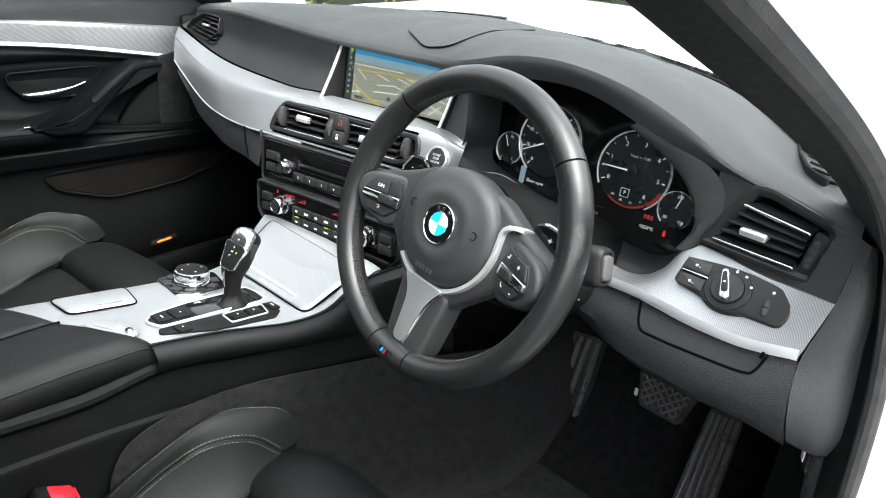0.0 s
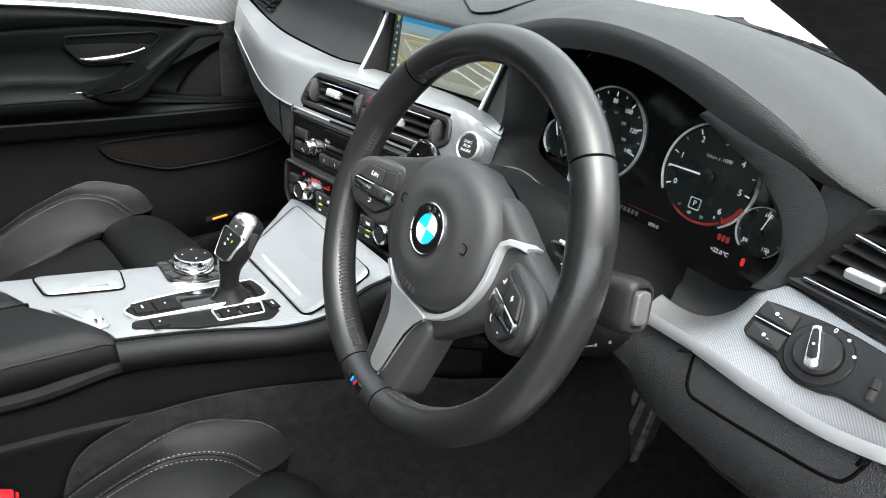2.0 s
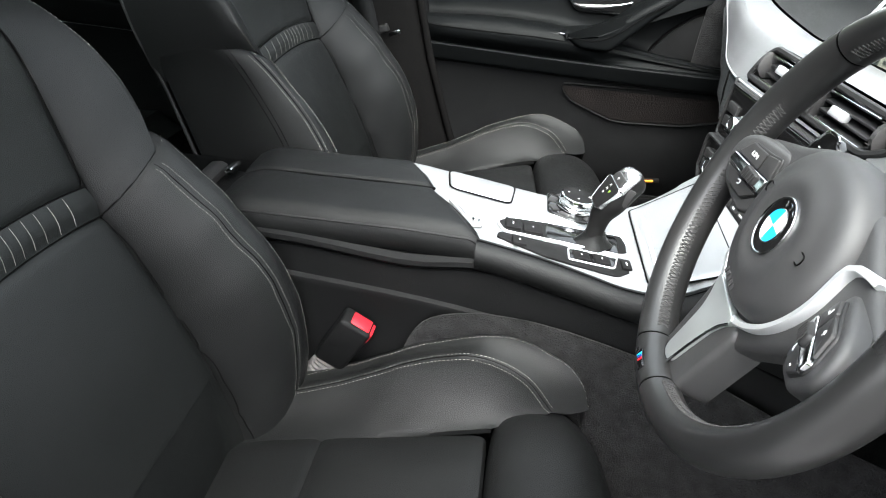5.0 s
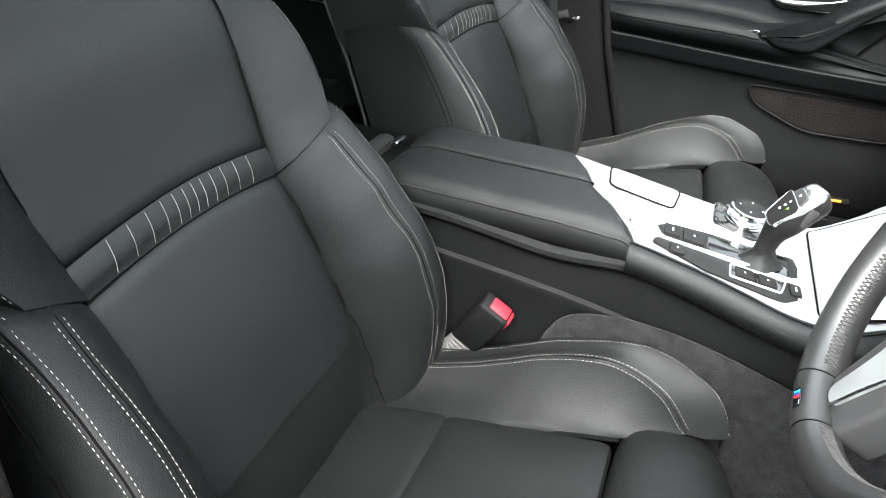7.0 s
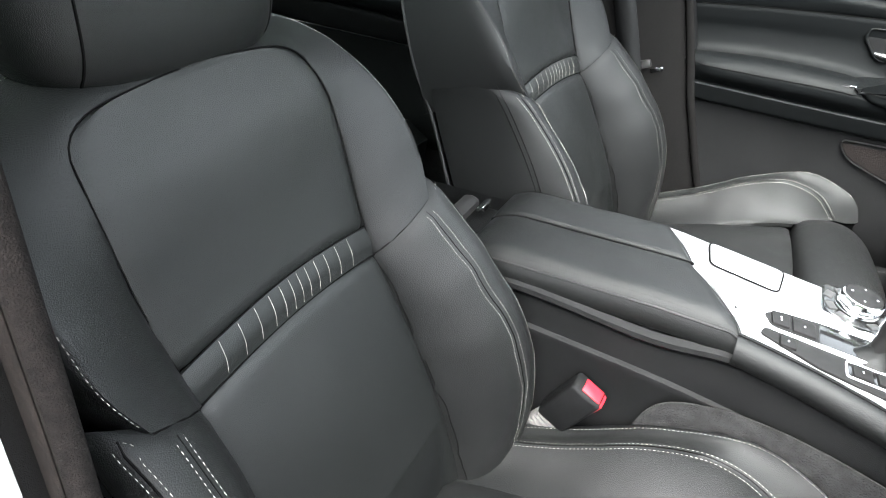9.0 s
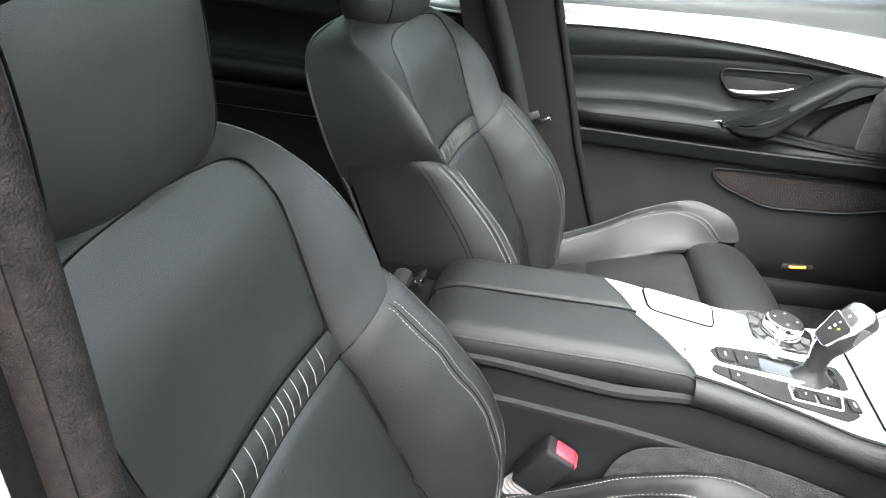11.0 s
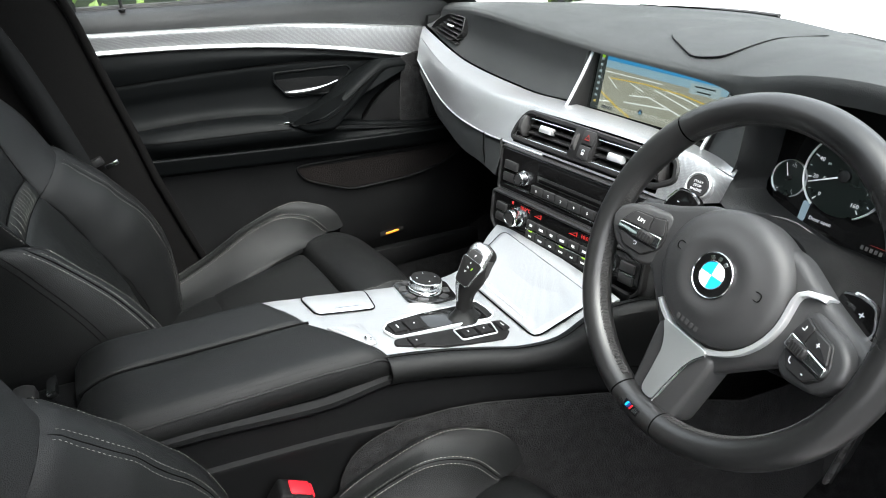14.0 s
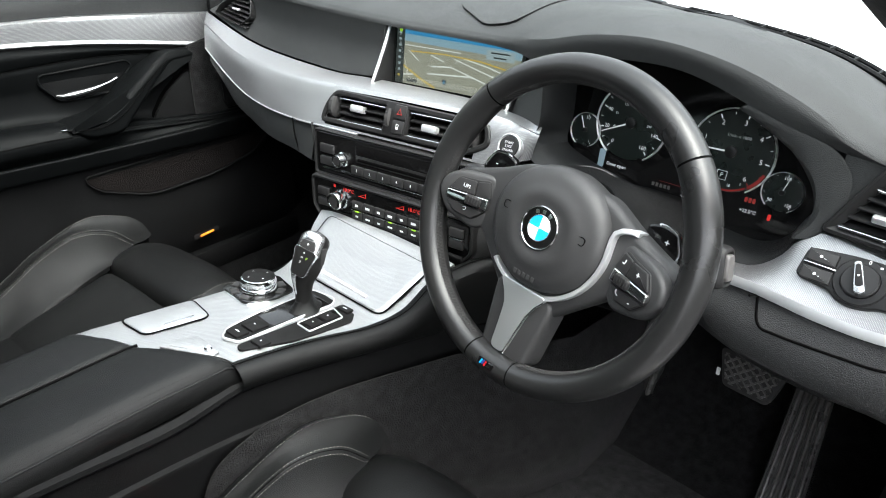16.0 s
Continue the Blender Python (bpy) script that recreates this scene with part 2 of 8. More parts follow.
def thicken(ob, depth, offset=-1.0):
    mod = ob.modifiers.new("thickness", "SOLIDIFY")
    mod.thickness, mod.offset = depth, offset
    return ob


def box(w, d, h, r=0.003, seg=2):
    """A box round the origin with rounded edges."""
    bm = bmesh.new()
    bmesh.ops.create_cube(bm, size=1.0)
    bmesh.ops.scale(bm, vec=(w, d, h), verts=bm.verts)
    if r > 0:
        bmesh.ops.bevel(bm, geom=bm.edges, offset=min(r, 0.49 * min(w, d, h)), segments=seg, affect="EDGES", profile=0.5)
    return bm


def moved(bm, m):
    bmesh.ops.transform(bm, matrix=m, verts=bm.verts)
    return bm


def merged(*bms):
    out = bmesh.new()
    for b in bms:
        me = bpy.data.meshes.new("tmp")
        b.to_mesh(me)
        b.free()
        out.from_mesh(me)
        bpy.data.meshes.remove(me)
    return out


def rrect(w, h, r, n=5):
    pts = []
    for cx, cy, a0 in ((w / 2 - r, h / 2 - r, 0), (-w / 2 + r, h / 2 - r, 90), (-w / 2 + r, -h / 2 + r, 180), (w / 2 - r, -h / 2 + r, 270)):
        for i in range(n + 1):
            a = radians(a0 + 90 * i / n)
            pts.append((cx + r * math.cos(a), cy + r * math.sin(a)))
    return pts


def rounded(poly, r, n=4):
    """A polygon with its corners rounded."""
    out = []
    for i, p in enumerate(poly):
        a, b, c = Vector(poly[i - 1]), Vector(p), Vector(poly[(i + 1) % len(poly)])
        u, v = (a - b), (c - b)
        k = min(r, 0.45 * u.length, 0.45 * v.length)
        s, e = b + u.normalized() * k, b + v.normalized() * k
        for j in range(n + 1):
            t = j / n
            out.append(tuple((1 - t) ** 2 * s + 2 * t * (1 - t) * b + t * t * e))
    return out


def circle(r, n=40, cx=0.0, cy=0.0):
    return [(cx + r * math.cos(2 * math.pi * i / n), cy + r * math.sin(2 * math.pi * i / n)) for i in range(n)]


def inset(outline, d):
    """The outline drawn in by d about its middle line of each corner."""
    n, out = len(outline), []
    for i in range(n):
        a, b, c = Vector(outline[i - 1]), Vector(outline[i]), Vector(outline[(i + 1) % n])
        t = (c - a)
        if t.length < 1e-9:
            out.append(tuple(b))
            continue
        t.normalize()
        out.append((b.x - t.y * d, b.y + t.x * d))
    return out


def plate(outline, z0, z1, edge=0.001):
    """A plate over a counter-clockwise outline from z0 up to z1, its upper edge rounded."""
    edge = min(edge, (z1 - z0) * 0.9)
    rows = [[(x, y, z0) for x, y in outline], [(x, y, z1 - edge) for x, y in outline]]
    for k in (1, 2, 3):
        a = radians(30 * k)
        rows.append([(x, y, z1 - edge + edge * math.sin(a)) for x, y in inset(outline, edge * (1 - math.cos(a)))])
    return sheet(rows, True, True)


def band(outer, inner, z0, z1, edge=0.0008):
    """A flat frame between two outlines with as many points."""
    def lift(o, z):
        return [(x, y, z) for x, y in o]
    rows = [lift(inner, z0), lift(outer, z0), lift(outer, z1 - edge), lift(inset(outer, edge), z1), lift(inset(inner, -edge), z1), lift(inner, z1 - edge), lift(inner, z0)]
    return sheet(rows, True)


def lathe(profile, n=40):
    """A turned body: profile of (radius, z)."""
    rows = [[(r * math.cos(2 * math.pi * k / n), r * math.sin(2 * math.pi * k / n), z) for k in range(n)] for r, z in profile]
    return sheet(rows, True, True)


def tube(points, r, n=8, closed=False, caps=True):
    pts = [Vector(p) for p in points]
    rows, side = [], None
    m = len(pts)
    for i, p in enumerate(pts):
        a = pts[i - 1] if (i or closed) else p
        b = pts[(i + 1) % m] if (i < m - 1 or closed) else p
        t = (b - a).normalized()
        if side is None:
            side = t.orthogonal().normalized()
        side = (side - t * side.dot(t)).normalized()
        up = t.cross(side)
        rad = r[i] if isinstance(r, (list, tuple)) else r
        rows.append([p + rad * (math.cos(2 * math.pi * k / n) * side + math.sin(2 * math.pi * k / n) * up) for k in range(n)])
    if closed:
        rows.append(rows[0])
        bm = sheet(rows, True)
        bmesh.ops.remove_doubles(bm, verts=bm.verts, dist=1e-6)
        return bm
    return sheet(rows, True, caps)


def stitches(curves, normal_of, length=0.0040, gap=0.0012, r=0.00030, lift=0.0002):
    """Short threads along curves; each lies proud of the skin along normal_of(point)."""
    verts, faces = [], []
    for curve in curves:
        run = sum((b - a).length for a, b in zip(curve, curve[1:]))
        n = max(int(run / (length + gap)), 2)
        p = spline(curve, 2 * n + 1)
        for i in range(0, 2 * n, 2):
            a, b = p[i], p[i].lerp(p[i + 1], min(1.0, 2 * length / (length + gap)))
            t = (b - a).normalized()
            up = Vector(normal_of(a)).normalized()
            side = t.cross(up).normalized() * r
            o = up * lift
            k = len(verts)
            for q in (a, b):
                verts += [q + side, q + o + up * r * 0.8, q - side]
            m = (a + b) / 2 + o + up * r * 1.2
            faces += [(k, k + 1, k + 4, k + 3), (k + 1, k + 2, k + 5, k + 4), (k, k + 2, k + 1), (k + 3, k + 4, k + 5)]
    me = bpy.data.meshes.new("stitching")
    me.from_pydata(verts, [], faces)
    return me


def basis(origin, u, v):
    """A frame with x along u, y along v and z out of the face."""
    u = Vector(u).normalized()
    n = u.cross(Vector(v)).normalized()
    v = n.cross(u)
    m = Matrix((u, v, n)).transposed().to_4x4()
    m.translation = origin
    return m


def lettering(name, text, size, m, mat, parent, label="", depth=0.0003, align="CENTER"):
    """Raised letters as a mesh, lying in the plane of m."""
    cu = bpy.data.curves.new(name, "FONT")
    cu.body, cu.size, cu.extrude = text, size, depth
    cu.align_x, cu.align_y, cu.resolution_u = align, "CENTER", 2
    tmp = bpy.data.objects.new(name, cu)
    scene.collection.objects.link(tmp)
    bpy.context.view_layer.update()
    me = bpy.data.meshes.new_from_object(tmp.evaluated_get(bpy.context.evaluated_depsgraph_get()))
    bpy.data.objects.remove(tmp)
    me.transform(m)
    me.materials.clear()
    return linked(name, me, mat, parent, label, False)


def flat(name, outline, m, mat, parent, z=0.0, label="", depth=0.0004):
    """A thin printed patch or inlay."""
    return part(name, moved(plate(outline, z, z + depth, depth * 0.5), m), mat, parent, label, False)


def bar(x, y, w, h):
    return [(x - w / 2, y - h / 2), (x + w / 2, y - h / 2), (x + w / 2, y + h / 2), (x - w / 2, y + h / 2)]


def within(poly, x, y):
    """Is the point inside the outline?"""
    hit, n = False, len(poly)
    for i in range(n):
        (x0, y0), (x1, y1) = poly[i - 1], poly[i]
        if (y0 > y) != (y1 > y) and x < (x1 - x0) * (y - y0) / (y1 - y0) + x0:
            hit = not hit
    return hit


def cut_out(bm, m, poly):
    """Open a skin where it lies over the outline in the plane of m."""
    back = m.inverted()
    gone = [f for f in bm.faces if within(poly, *(back @ f.calc_center_median()).xy)]
    bmesh.ops.delete(bm, geom=gone, context="FACES")
    return bm

# ---------------------------------------------------------------- ground and surroundings
bm = bmesh.new()
bmesh.ops.create_grid(bm, x_segments=8, y_segments=8, size=120)
tagged(part("ground", bm, ASPHALT), "grey asphalt car park round the car", "ground", kind="structure")


def hedge(name, a, b, height, depth, count, seed):
    """A clipped hedge from a to b: many single leaves round a core coloured as inner shade."""
    rng = random.Random(seed)
    a, b = Vector(a), Vector(b)
    along = (b - a)
    across = V(-along.y, along.x, 0).normalized()
    verts, faces = [], []
    for _ in range(count):
        s, h = rng.random(), rng.random() ** 0.7 * height
        bulge = 0.18 * noise.noise(V(s * along.length * 1.4, h * 1.6, seed))
        side = rng.choice((-1, 1)) if rng.random() < 0.75 else rng.uniform(-1, 1)
        p = a + along * s + across * side * (depth / 2 + bulge + rng.gauss(0, 0.05)) + V(0, 0, h + 0.25 * noise.noise(V(s * along.length, 3, seed)))
        r = rng.uniform(0.03, 0.07)
        q = Euler((rng.uniform(-1.2, 1.2), rng.uniform(-1.2, 1.2), rng.uniform(0, 6.3))).to_matrix()
        k = len(verts)
        verts += [p + q @ V(-r, 0, 0), p + q @ V(0, -r * 0.5, r * 0.15), p + q @ V(r, 0, 0), p + q @ V(0, r * 0.5, r * 0.15)]
        faces += [(k, k + 1, k + 2), (k, k + 2, k + 3)]
    me = bpy.data.meshes.new(name)
    me.from_pydata(verts, [], faces)
    top = thing(name, "leafy green hedge beside the car park", "hedge")
    tagged(linked("leaves", me, LEAF, top, smooth=False), kind="stuff")
    # Solid box, coloured dark in place of the shaded depth of the hedge.
    core = box(along.length, depth * 0.8, height * 0.9, 0.1)
    for v in core.verts:
        v.co += noise.noise_vector(v.co * 1.3) * 0.1
    m = Matrix.Translation((a + b) / 2 + V(0, 0, height * 0.45)) @ Matrix.Rotation(math.atan2(along.y, along.x), 4, "Z")
    part("shade_core", moved(core, m), HEDGE_SHADE, top)


hedge("hedge", (-3.3, -6, 0), (-3.3, 8, 0), 2.3, 0.9, 17000, 3)
# Unseen hedge added on the open side; its height limits low light into the cabin.
hedge("hedge", (5.6, -7, 0), (5.6, 8, 0), 1.9, 0.9, 14000, 8)
hedge("hedge", (-6, 9.5, 0), (7, 9.5, 0), 3.0, 1.0, 14000, 5)

# ---------------------------------------------------------------- body shell
HALF = 0.76


def mirror_x(points):
    return [(-x, y, z) for x, y, z in points]


shell = thing("car_body", "white painted car body with black lined cabin", "car", kind="structure")

# floor pan, tunnel and bulkhead, all under carpet
floor_rows = []
for y, z in ((-1.3, 0.30), (-0.55, 0.30), (-0.5, 0.25), (0.55, 0.25), (0.75, 0.262), (0.86, 0.32), (0.98, 0.47), (1.04, 0.66), (1.05, 0.85)):
    row = []
    for x in (-0.75, -0.73, -0.70, -0.5, -0.22, -0.16, -0.10, 0.0, 0.10, 0.16, 0.22, 0.5, 0.70, 0.73, 0.75):
        hump = max(0.0, 1 - abs(x) / 0.22) ** 0.6 * 0.26 * max(0.0, min(1.0, (1.02 - y) / 0.2))
        sill = 0.13 if abs(x) > 0.72 else 0.0
        row.append((x, y, z + (hump if abs(x) < 0.2 else 0) + sill))
    floor_rows.append(row)
part("floor_carpet", sheet(floor_rows), CARPET, shell, "dark grey carpet over the floor")

# roof lining and roof skin
roof_rows, skin_rows = [], []
for y, z in ((-0.02, 1.36), (-0.15, 1.40), (-0.5, 1.43), (-1.0, 1.41), (-1.35, 1.34)):
    roof_rows.append([(x, y, z - 0.06 * (x / 0.6) ** 4) for x in np.linspace(-0.6, 0.6, 13)])
    skin_rows.append([(x, y, z + 0.03 - 0.06 * (x / 0.6) ** 4) for x in np.linspace(-0.62, 0.62, 13)])
part("roof_lining", sheet(roof_rows), HEADLINER, shell)
part("roof", sheet(skin_rows), WHITE, shell)
part("rear_wall", moved(box(1.5, 0.04, 0.75, 0.02), pose(0, -1.62, 0.62)), PLASTIC, shell)
part("parcel_shelf", moved(box(1.4, 0.45, 0.03, 0.01), pose(0, -1.42, 0.985)), HEADLINER, shell)
part("rear_deck", rails([[(x, y, z - 0.05 * abs(x) ** 3) for x in np.linspace(-0.72, 0.72, 9)] for y, z in ((-1.62, 0.99), (-1.9, 0.995), (-2.2, 0.97), (-2.34, 0.90), (-2.40, 0.70), (-2.38, 0.45), (-2.30, 0.32))], 18, 3), WHITE, shell, "white boot lid and tail")
part("rear_window", rails([[(x, -1.33, 1.36 - 0.06 * (x / 0.6) ** 4) for x in np.linspace(-0.58, 0.58, 9)], [(x, -1.50, 1.18) for x in np.linspace(-0.64, 0.64, 9)], [(x, -1.64, 0.99) for x in np.linspace(-0.70, 0.70, 9)]], 14, 4), PRIVACY, shell, "rear window")
for s in (1, -1):
    part("rear_quarter", rails([[(s * 0.60, -0.98, 1.36), (s * 0.61, -1.32, 1.33), (s * 0.73, -1.63, 0.99), (s * 0.76, -2.0, 0.98), (s * 0.74, -2.33, 0.90)], [(s * 0.70, -1.02, 1.17), (s * 0.70, -1.30, 1.16), (s * 0.79, -1.63, 0.95), (s * 0.81, -2.0, 0.93), (s * 0.78, -2.36, 0.85)],
                                [(s * 0.86, -1.16, 0.97), (s * 0.87, -1.35, 0.95), (s * 0.88, -1.63, 0.85), (s * 0.87, -2.0, 0.80), (s * 0.80, -2.38, 0.70)], [(s * 0.87, -1.16, 0.34), (s * 0.87, -1.35, 0.34), (s * 0.87, -1.63, 0.34), (s * 0.86, -2.0, 0.34), (s * 0.78, -2.33, 0.34)]], 20, 4), WHITE, shell, "white rear side panel")
    part("front_wing", rails([[(s * 0.74, 0.90, 0.93), (s * 0.80, 1.3, 0.945), (s * 0.80, 1.8, 0.92), (s * 0.78, 2.3, 0.84), (s * 0.70, 2.50, 0.70)], [(s * 0.88, 0.90, 0.86), (s * 0.90, 1.3, 0.86), (s * 0.90, 1.8, 0.83), (s * 0.86, 2.3, 0.75), (s * 0.74, 2.55, 0.62)],
                              [(s * 0.90, 0.92, 0.34), (s * 0.90, 1.3, 0.34), (s * 0.90, 1.8, 0.34), (s * 0.86, 2.3, 0.34), (s * 0.74, 2.55, 0.34)]], 20, 4), WHITE, shell, "white front wing")
part("nose", rails([[(x, 2.58 - 0.12 * (x / 0.75) ** 2, 0.73) for x in np.linspace(-0.74, 0.74, 9)], [(x, 2.66 - 0.12 * (x / 0.75) ** 2, 0.55) for x in np.linspace(-0.74, 0.74, 9)], [(x, 2.62 - 0.12 * (x / 0.75) ** 2, 0.30) for x in np.linspace(-0.74, 0.74, 9)]], 16, 3), WHITE, shell, "white front bumper")
part("underfloor", moved(box(1.5, 4.7, 0.05, 0.01), pose(0, 0.1, 0.20)), PLASTIC, shell)
for x in (-0.76, 0.76):
    for y in (1.72, -1.60):
        tyre = part("tyre", moved(lathe([(0.20, -0.10), (0.31, -0.10), (0.325, -0.08), (0.325, 0.08), (0.31, 0.10), (0.20, 0.10)], 40), pose(x, y, 0.325, 0, 90, 0)), RUBBER, shell, "black tyre")
        part("rim", moved(lathe([(0.21, -0.085), (0.20, -0.06), (0.06, -0.04), (0.03, -0.05), (0.03, 0.05), (0.06, 0.04), (0.20, 0.06), (0.21, 0.085)], 30), pose(x, y, 0.325, 0, 90, 0)), SILVER, tyre, "silver wheel rim")

# windscreen pillars: lining, seal and painted jamb
pillar_in = [(0.575, -0.12, 1.31), (0.622, 0.04, 1.21), (0.66, 0.22, 1.114), (0.690, 0.415, 1.022), (0.708, 0.535, 0.955), (0.722, 0.605, 0.90)]
pillar_out = [(0.62, -0.13, 1.31), (0.668, 0.03, 1.215), (0.703, 0.205, 1.126), (0.722, 0.375, 1.045), (0.734, 0.485, 0.975), (0.744, 0.565, 0.90)]
pillar_far = [(0.545, -0.07, 1.31), (0.592, 0.10, 1.21), (0.63, 0.28, 1.11), (0.661, 0.480, 1.012), (0.680, 0.605, 0.942), (0.69, 0.67, 0.89)]
jamb_out = [(0.68, -0.14, 1.37), (0.74, 0.02, 1.26), (0.80, 0.28, 1.15), (0.82, 0.38, 1.12), (0.84, 0.48, 1.08), (0.86, 0.60, 1.0), (0.87, 0.68, 0.90)]
jamb_far = [(0.70, -0.04, 1.38), (0.76, 0.14, 1.28), (0.82, 0.44, 1.18), (0.85, 0.56, 1.14), (0.88, 0.70, 1.09), (0.9, 0.86, 1.0), (0.9, 0.95, 0.88)]
for side in (1, -1):
    def on(points):
        return [(side * (x + (0.0 if side > 0 else 0.02)), y + (0.0 if side > 0 else 0.22), z) for x, y, z in points]
    bm = rails([on(pillar_far), on(pillar_in), on(pillar_out)], 30, 4)
    part("pillar_lining", bm, PILLAR_CLOTH, shell, "dark fabric pillar lining")
    mid = [(a[0] + 0.012, a[1], a[2]) for a in pillar_out]
    part("pillar_jamb", rails([on(mid), on(jamb_out), on(jamb_far)], 30, 5), WHITE, shell, "glossy white painted pillar")
    part("pillar_seal", tube(spline(on([(a[0] + 0.004, a[1] - 0.004, a[2]) for a in pillar_out]), 40), 0.009, 10), RUBBER, shell, "black rubber door seal")

# door opening below the pillar on the open side
seal_in = [(0.722, 0.60, 0.90), (0.739, 0.585, 0.824), (0.752, 0.58, 0.71), (0.752, 0.575, 0.56), (0.745, 0.54, 0.44), (0.735, 0.40, 0.40), (0.735, 0.10, 0.395), (0.735, -0.12, 0.41)]
seal_out = [(0.742, 0.575, 0.90), (0.756, 0.575, 0.829), (0.766, 0.575, 0.742), (0.772, 0.57, 0.6), (0.77, 0.53, 0.42), (0.76, 0.40, 0.375), (0.76, 0.10, 0.37), (0.76, -0.12, 0.385)]
jamb_edge = [(0.87, 0.70, 0.88), (0.89, 0.70, 0.80), (0.90, 0.69, 0.70), (0.90, 0.66, 0.54), (0.90, 0.60, 0.34), (0.88, 0.42, 0.28), (0.87, 0.10, 0.27), (0.87, -0.12, 0.28)]
part("sill_lining", rails([[(x - 0.06, y + 0.05, z - 0.01) for x, y, z in seal_in], seal_in, seal_out], 40, 3), PLASTIC, shell, "black plastic sill trim")
part("sill_jamb", rails([seal_out, [(x + 0.05, y + 0.03, z - 0.02) for x, y, z in seal_out], jamb_edge], 40, 4), WHITE, shell, "glossy white painted door jamb")
part("door_seal", tube(spline(seal_out, 60), 0.008, 10), RUBBER, shell, "black rubber door seal")
part("hinge_bracket", moved(box(0.03, 0.035, 0.022, 0.004), pose(0.80, 0.60, 0.715, 10, 0, 20)), PLASTIC, shell, "black door check bracket")
# scuttle side between floor and pillar
for side in (1, -1):
    bm = sheet([[(side * 0.74, 0.56, 0.36), (side * 0.735, 0.8, 0.36), (side * 0.73, 1.06, 0.4)], [(side * 0.745, 0.58, 0.6), (side * 0.735, 0.8, 0.6), (side * 0.73, 1.06, 0.6)],
                [(side * 0.73, 0.59, 0.86), (side * 0.73, 0.8, 0.9), (side * 0.72, 1.06, 0.93)]])
    thicken(part("kick_panel", bm, CARPET, shell), 0.01)

# middle pillars with plush seals: the near one beside the driver's seat, the far one behind the passenger door
PILLAR_NEAR = [(0.575, -0.19, 1.37), (0.632, -0.125, 1.16), (0.645, -0.108, 1.0), (0.650, -0.106, 0.85), (0.662, -0.098, 0.70), (0.690, -0.07, 0.52), (0.715, -0.03, 0.40)]
PILLAR_FAR = [(-0.60, -0.22, 1.37), (-0.655, -0.14, 1.17), (-0.685, -0.077, 1.026), (-0.690, -0.047, 0.915), (-0.684, -0.009, 0.769), (-0.678, 0.012, 0.68), (-0.680, 0.030, 0.62), (-0.688, 0.061, 0.515), (-0.70, 0.10, 0.40)]
for line in (PILLAR_NEAR, PILLAR_FAR):
    s = 1 if line[0][0] > 0 else -1
    cut = [[(x + s * a, y + b, z) for x, y, z in line] for a, b in ((-0.05, -0.20), (-0.035, -0.10), (-0.012, -0.035), (0.008, -0.008), (0.022, -0.006))]
    part("pillar_trim", rails(cut, 24, 3), PILLAR_FABRIC, shell, "dark fabric-covered middle pillar")
    part("plush_seal", tube(spline(line, 50), 0.0078, 14), PLUSH if s > 0 else PILLAR_FABRIC, shell, "fuzzy dark door seal")
    part("seal_carrier", rails([[(x + s * a, y + b, z) for x, y, z in line] for a, b in ((0.005, -0.002), (0.0080, 0.0008), (0.0100, -0.0015), (0.0105, -0.008))], 24, 3), SEAL_TAN if s > 0 else PLASTIC, shell, "fuzzy seal edge")
    jam = [[(x + s * a, y + b, z) for x, y, z in line] for a, b in ((0.012, -0.014), (0.018, -0.005), (0.035, 0.000), (0.08, 0.004), (0.13, -0.01), (0.15, -0.25))]
    part("pillar_jamb", rails(jam, 24, 3), WHITE if s > 0 else PLASTIC, shell, "white painted middle pillar" if s > 0 else "dark middle pillar edge")

# bonnet, scuttle and wipers
GLASS_FOOT = [(-0.72, 0.815, 0.945), (-0.45, 1.035, 0.966), (-0.19, 1.095, 0.974), (0.09, 1.015, 0.974), (0.26, 0.93, 0.974), (0.39, 0.865, 0.972), (0.50, 0.805, 0.967), (0.60, 0.735, 0.948), (0.70, 0.645, 0.918)]


def beyond(dy, dz):
    return [(x * 1.02, y + dy, z + dz) for x, y, z in GLASS_FOOT]


part("scuttle", ruled([beyond(-0.01, -0.012), beyond(0.02, -0.012), beyond(0.06, -0.006)], 30), PLASTIC, shell, "black scuttle panel")
deck = [beyond(0.04, -0.008), beyond(0.07, 0.004)]
for y, z in ((1.35, 0.985), (1.7, 0.975), (2.1, 0.93), (2.45, 0.85), (2.6, 0.72)):
    deck.append([(x, y - 0.10 * (x / 0.8) ** 2, z - 0.05 * (x / 0.8) ** 4 + 0.012 * math.exp(-((abs(x) - 0.42) / 0.1) ** 2)) for x in np.linspace(-0.84, 0.84, 21)])
part("bonnet", rails([list(c) for c in zip(*[spline(d, 21) for d in deck])], 24, 1), WHITE, shell, "white bonnet")
for k0, k1 in ((14, 22), (4, 12)):
    arm = [Vector(p) + V(0, 0.022, -0.002 + 0.006 * i / 8) for i, p in enumerate(spline(GLASS_FOOT, 28)[k0:k1])]
    part("wiper", tube(arm, 0.0045, 6), RUBBER, shell, "black wiper")
    part("wiper_clip", moved(box(0.05, 0.014, 0.012, 0.004), Matrix.Translation(arm[2]) @ Matrix.Rotation(radians(-24 if k0 > 10 else 8), 4, "Z")), SATIN, shell, "black wiper clip")

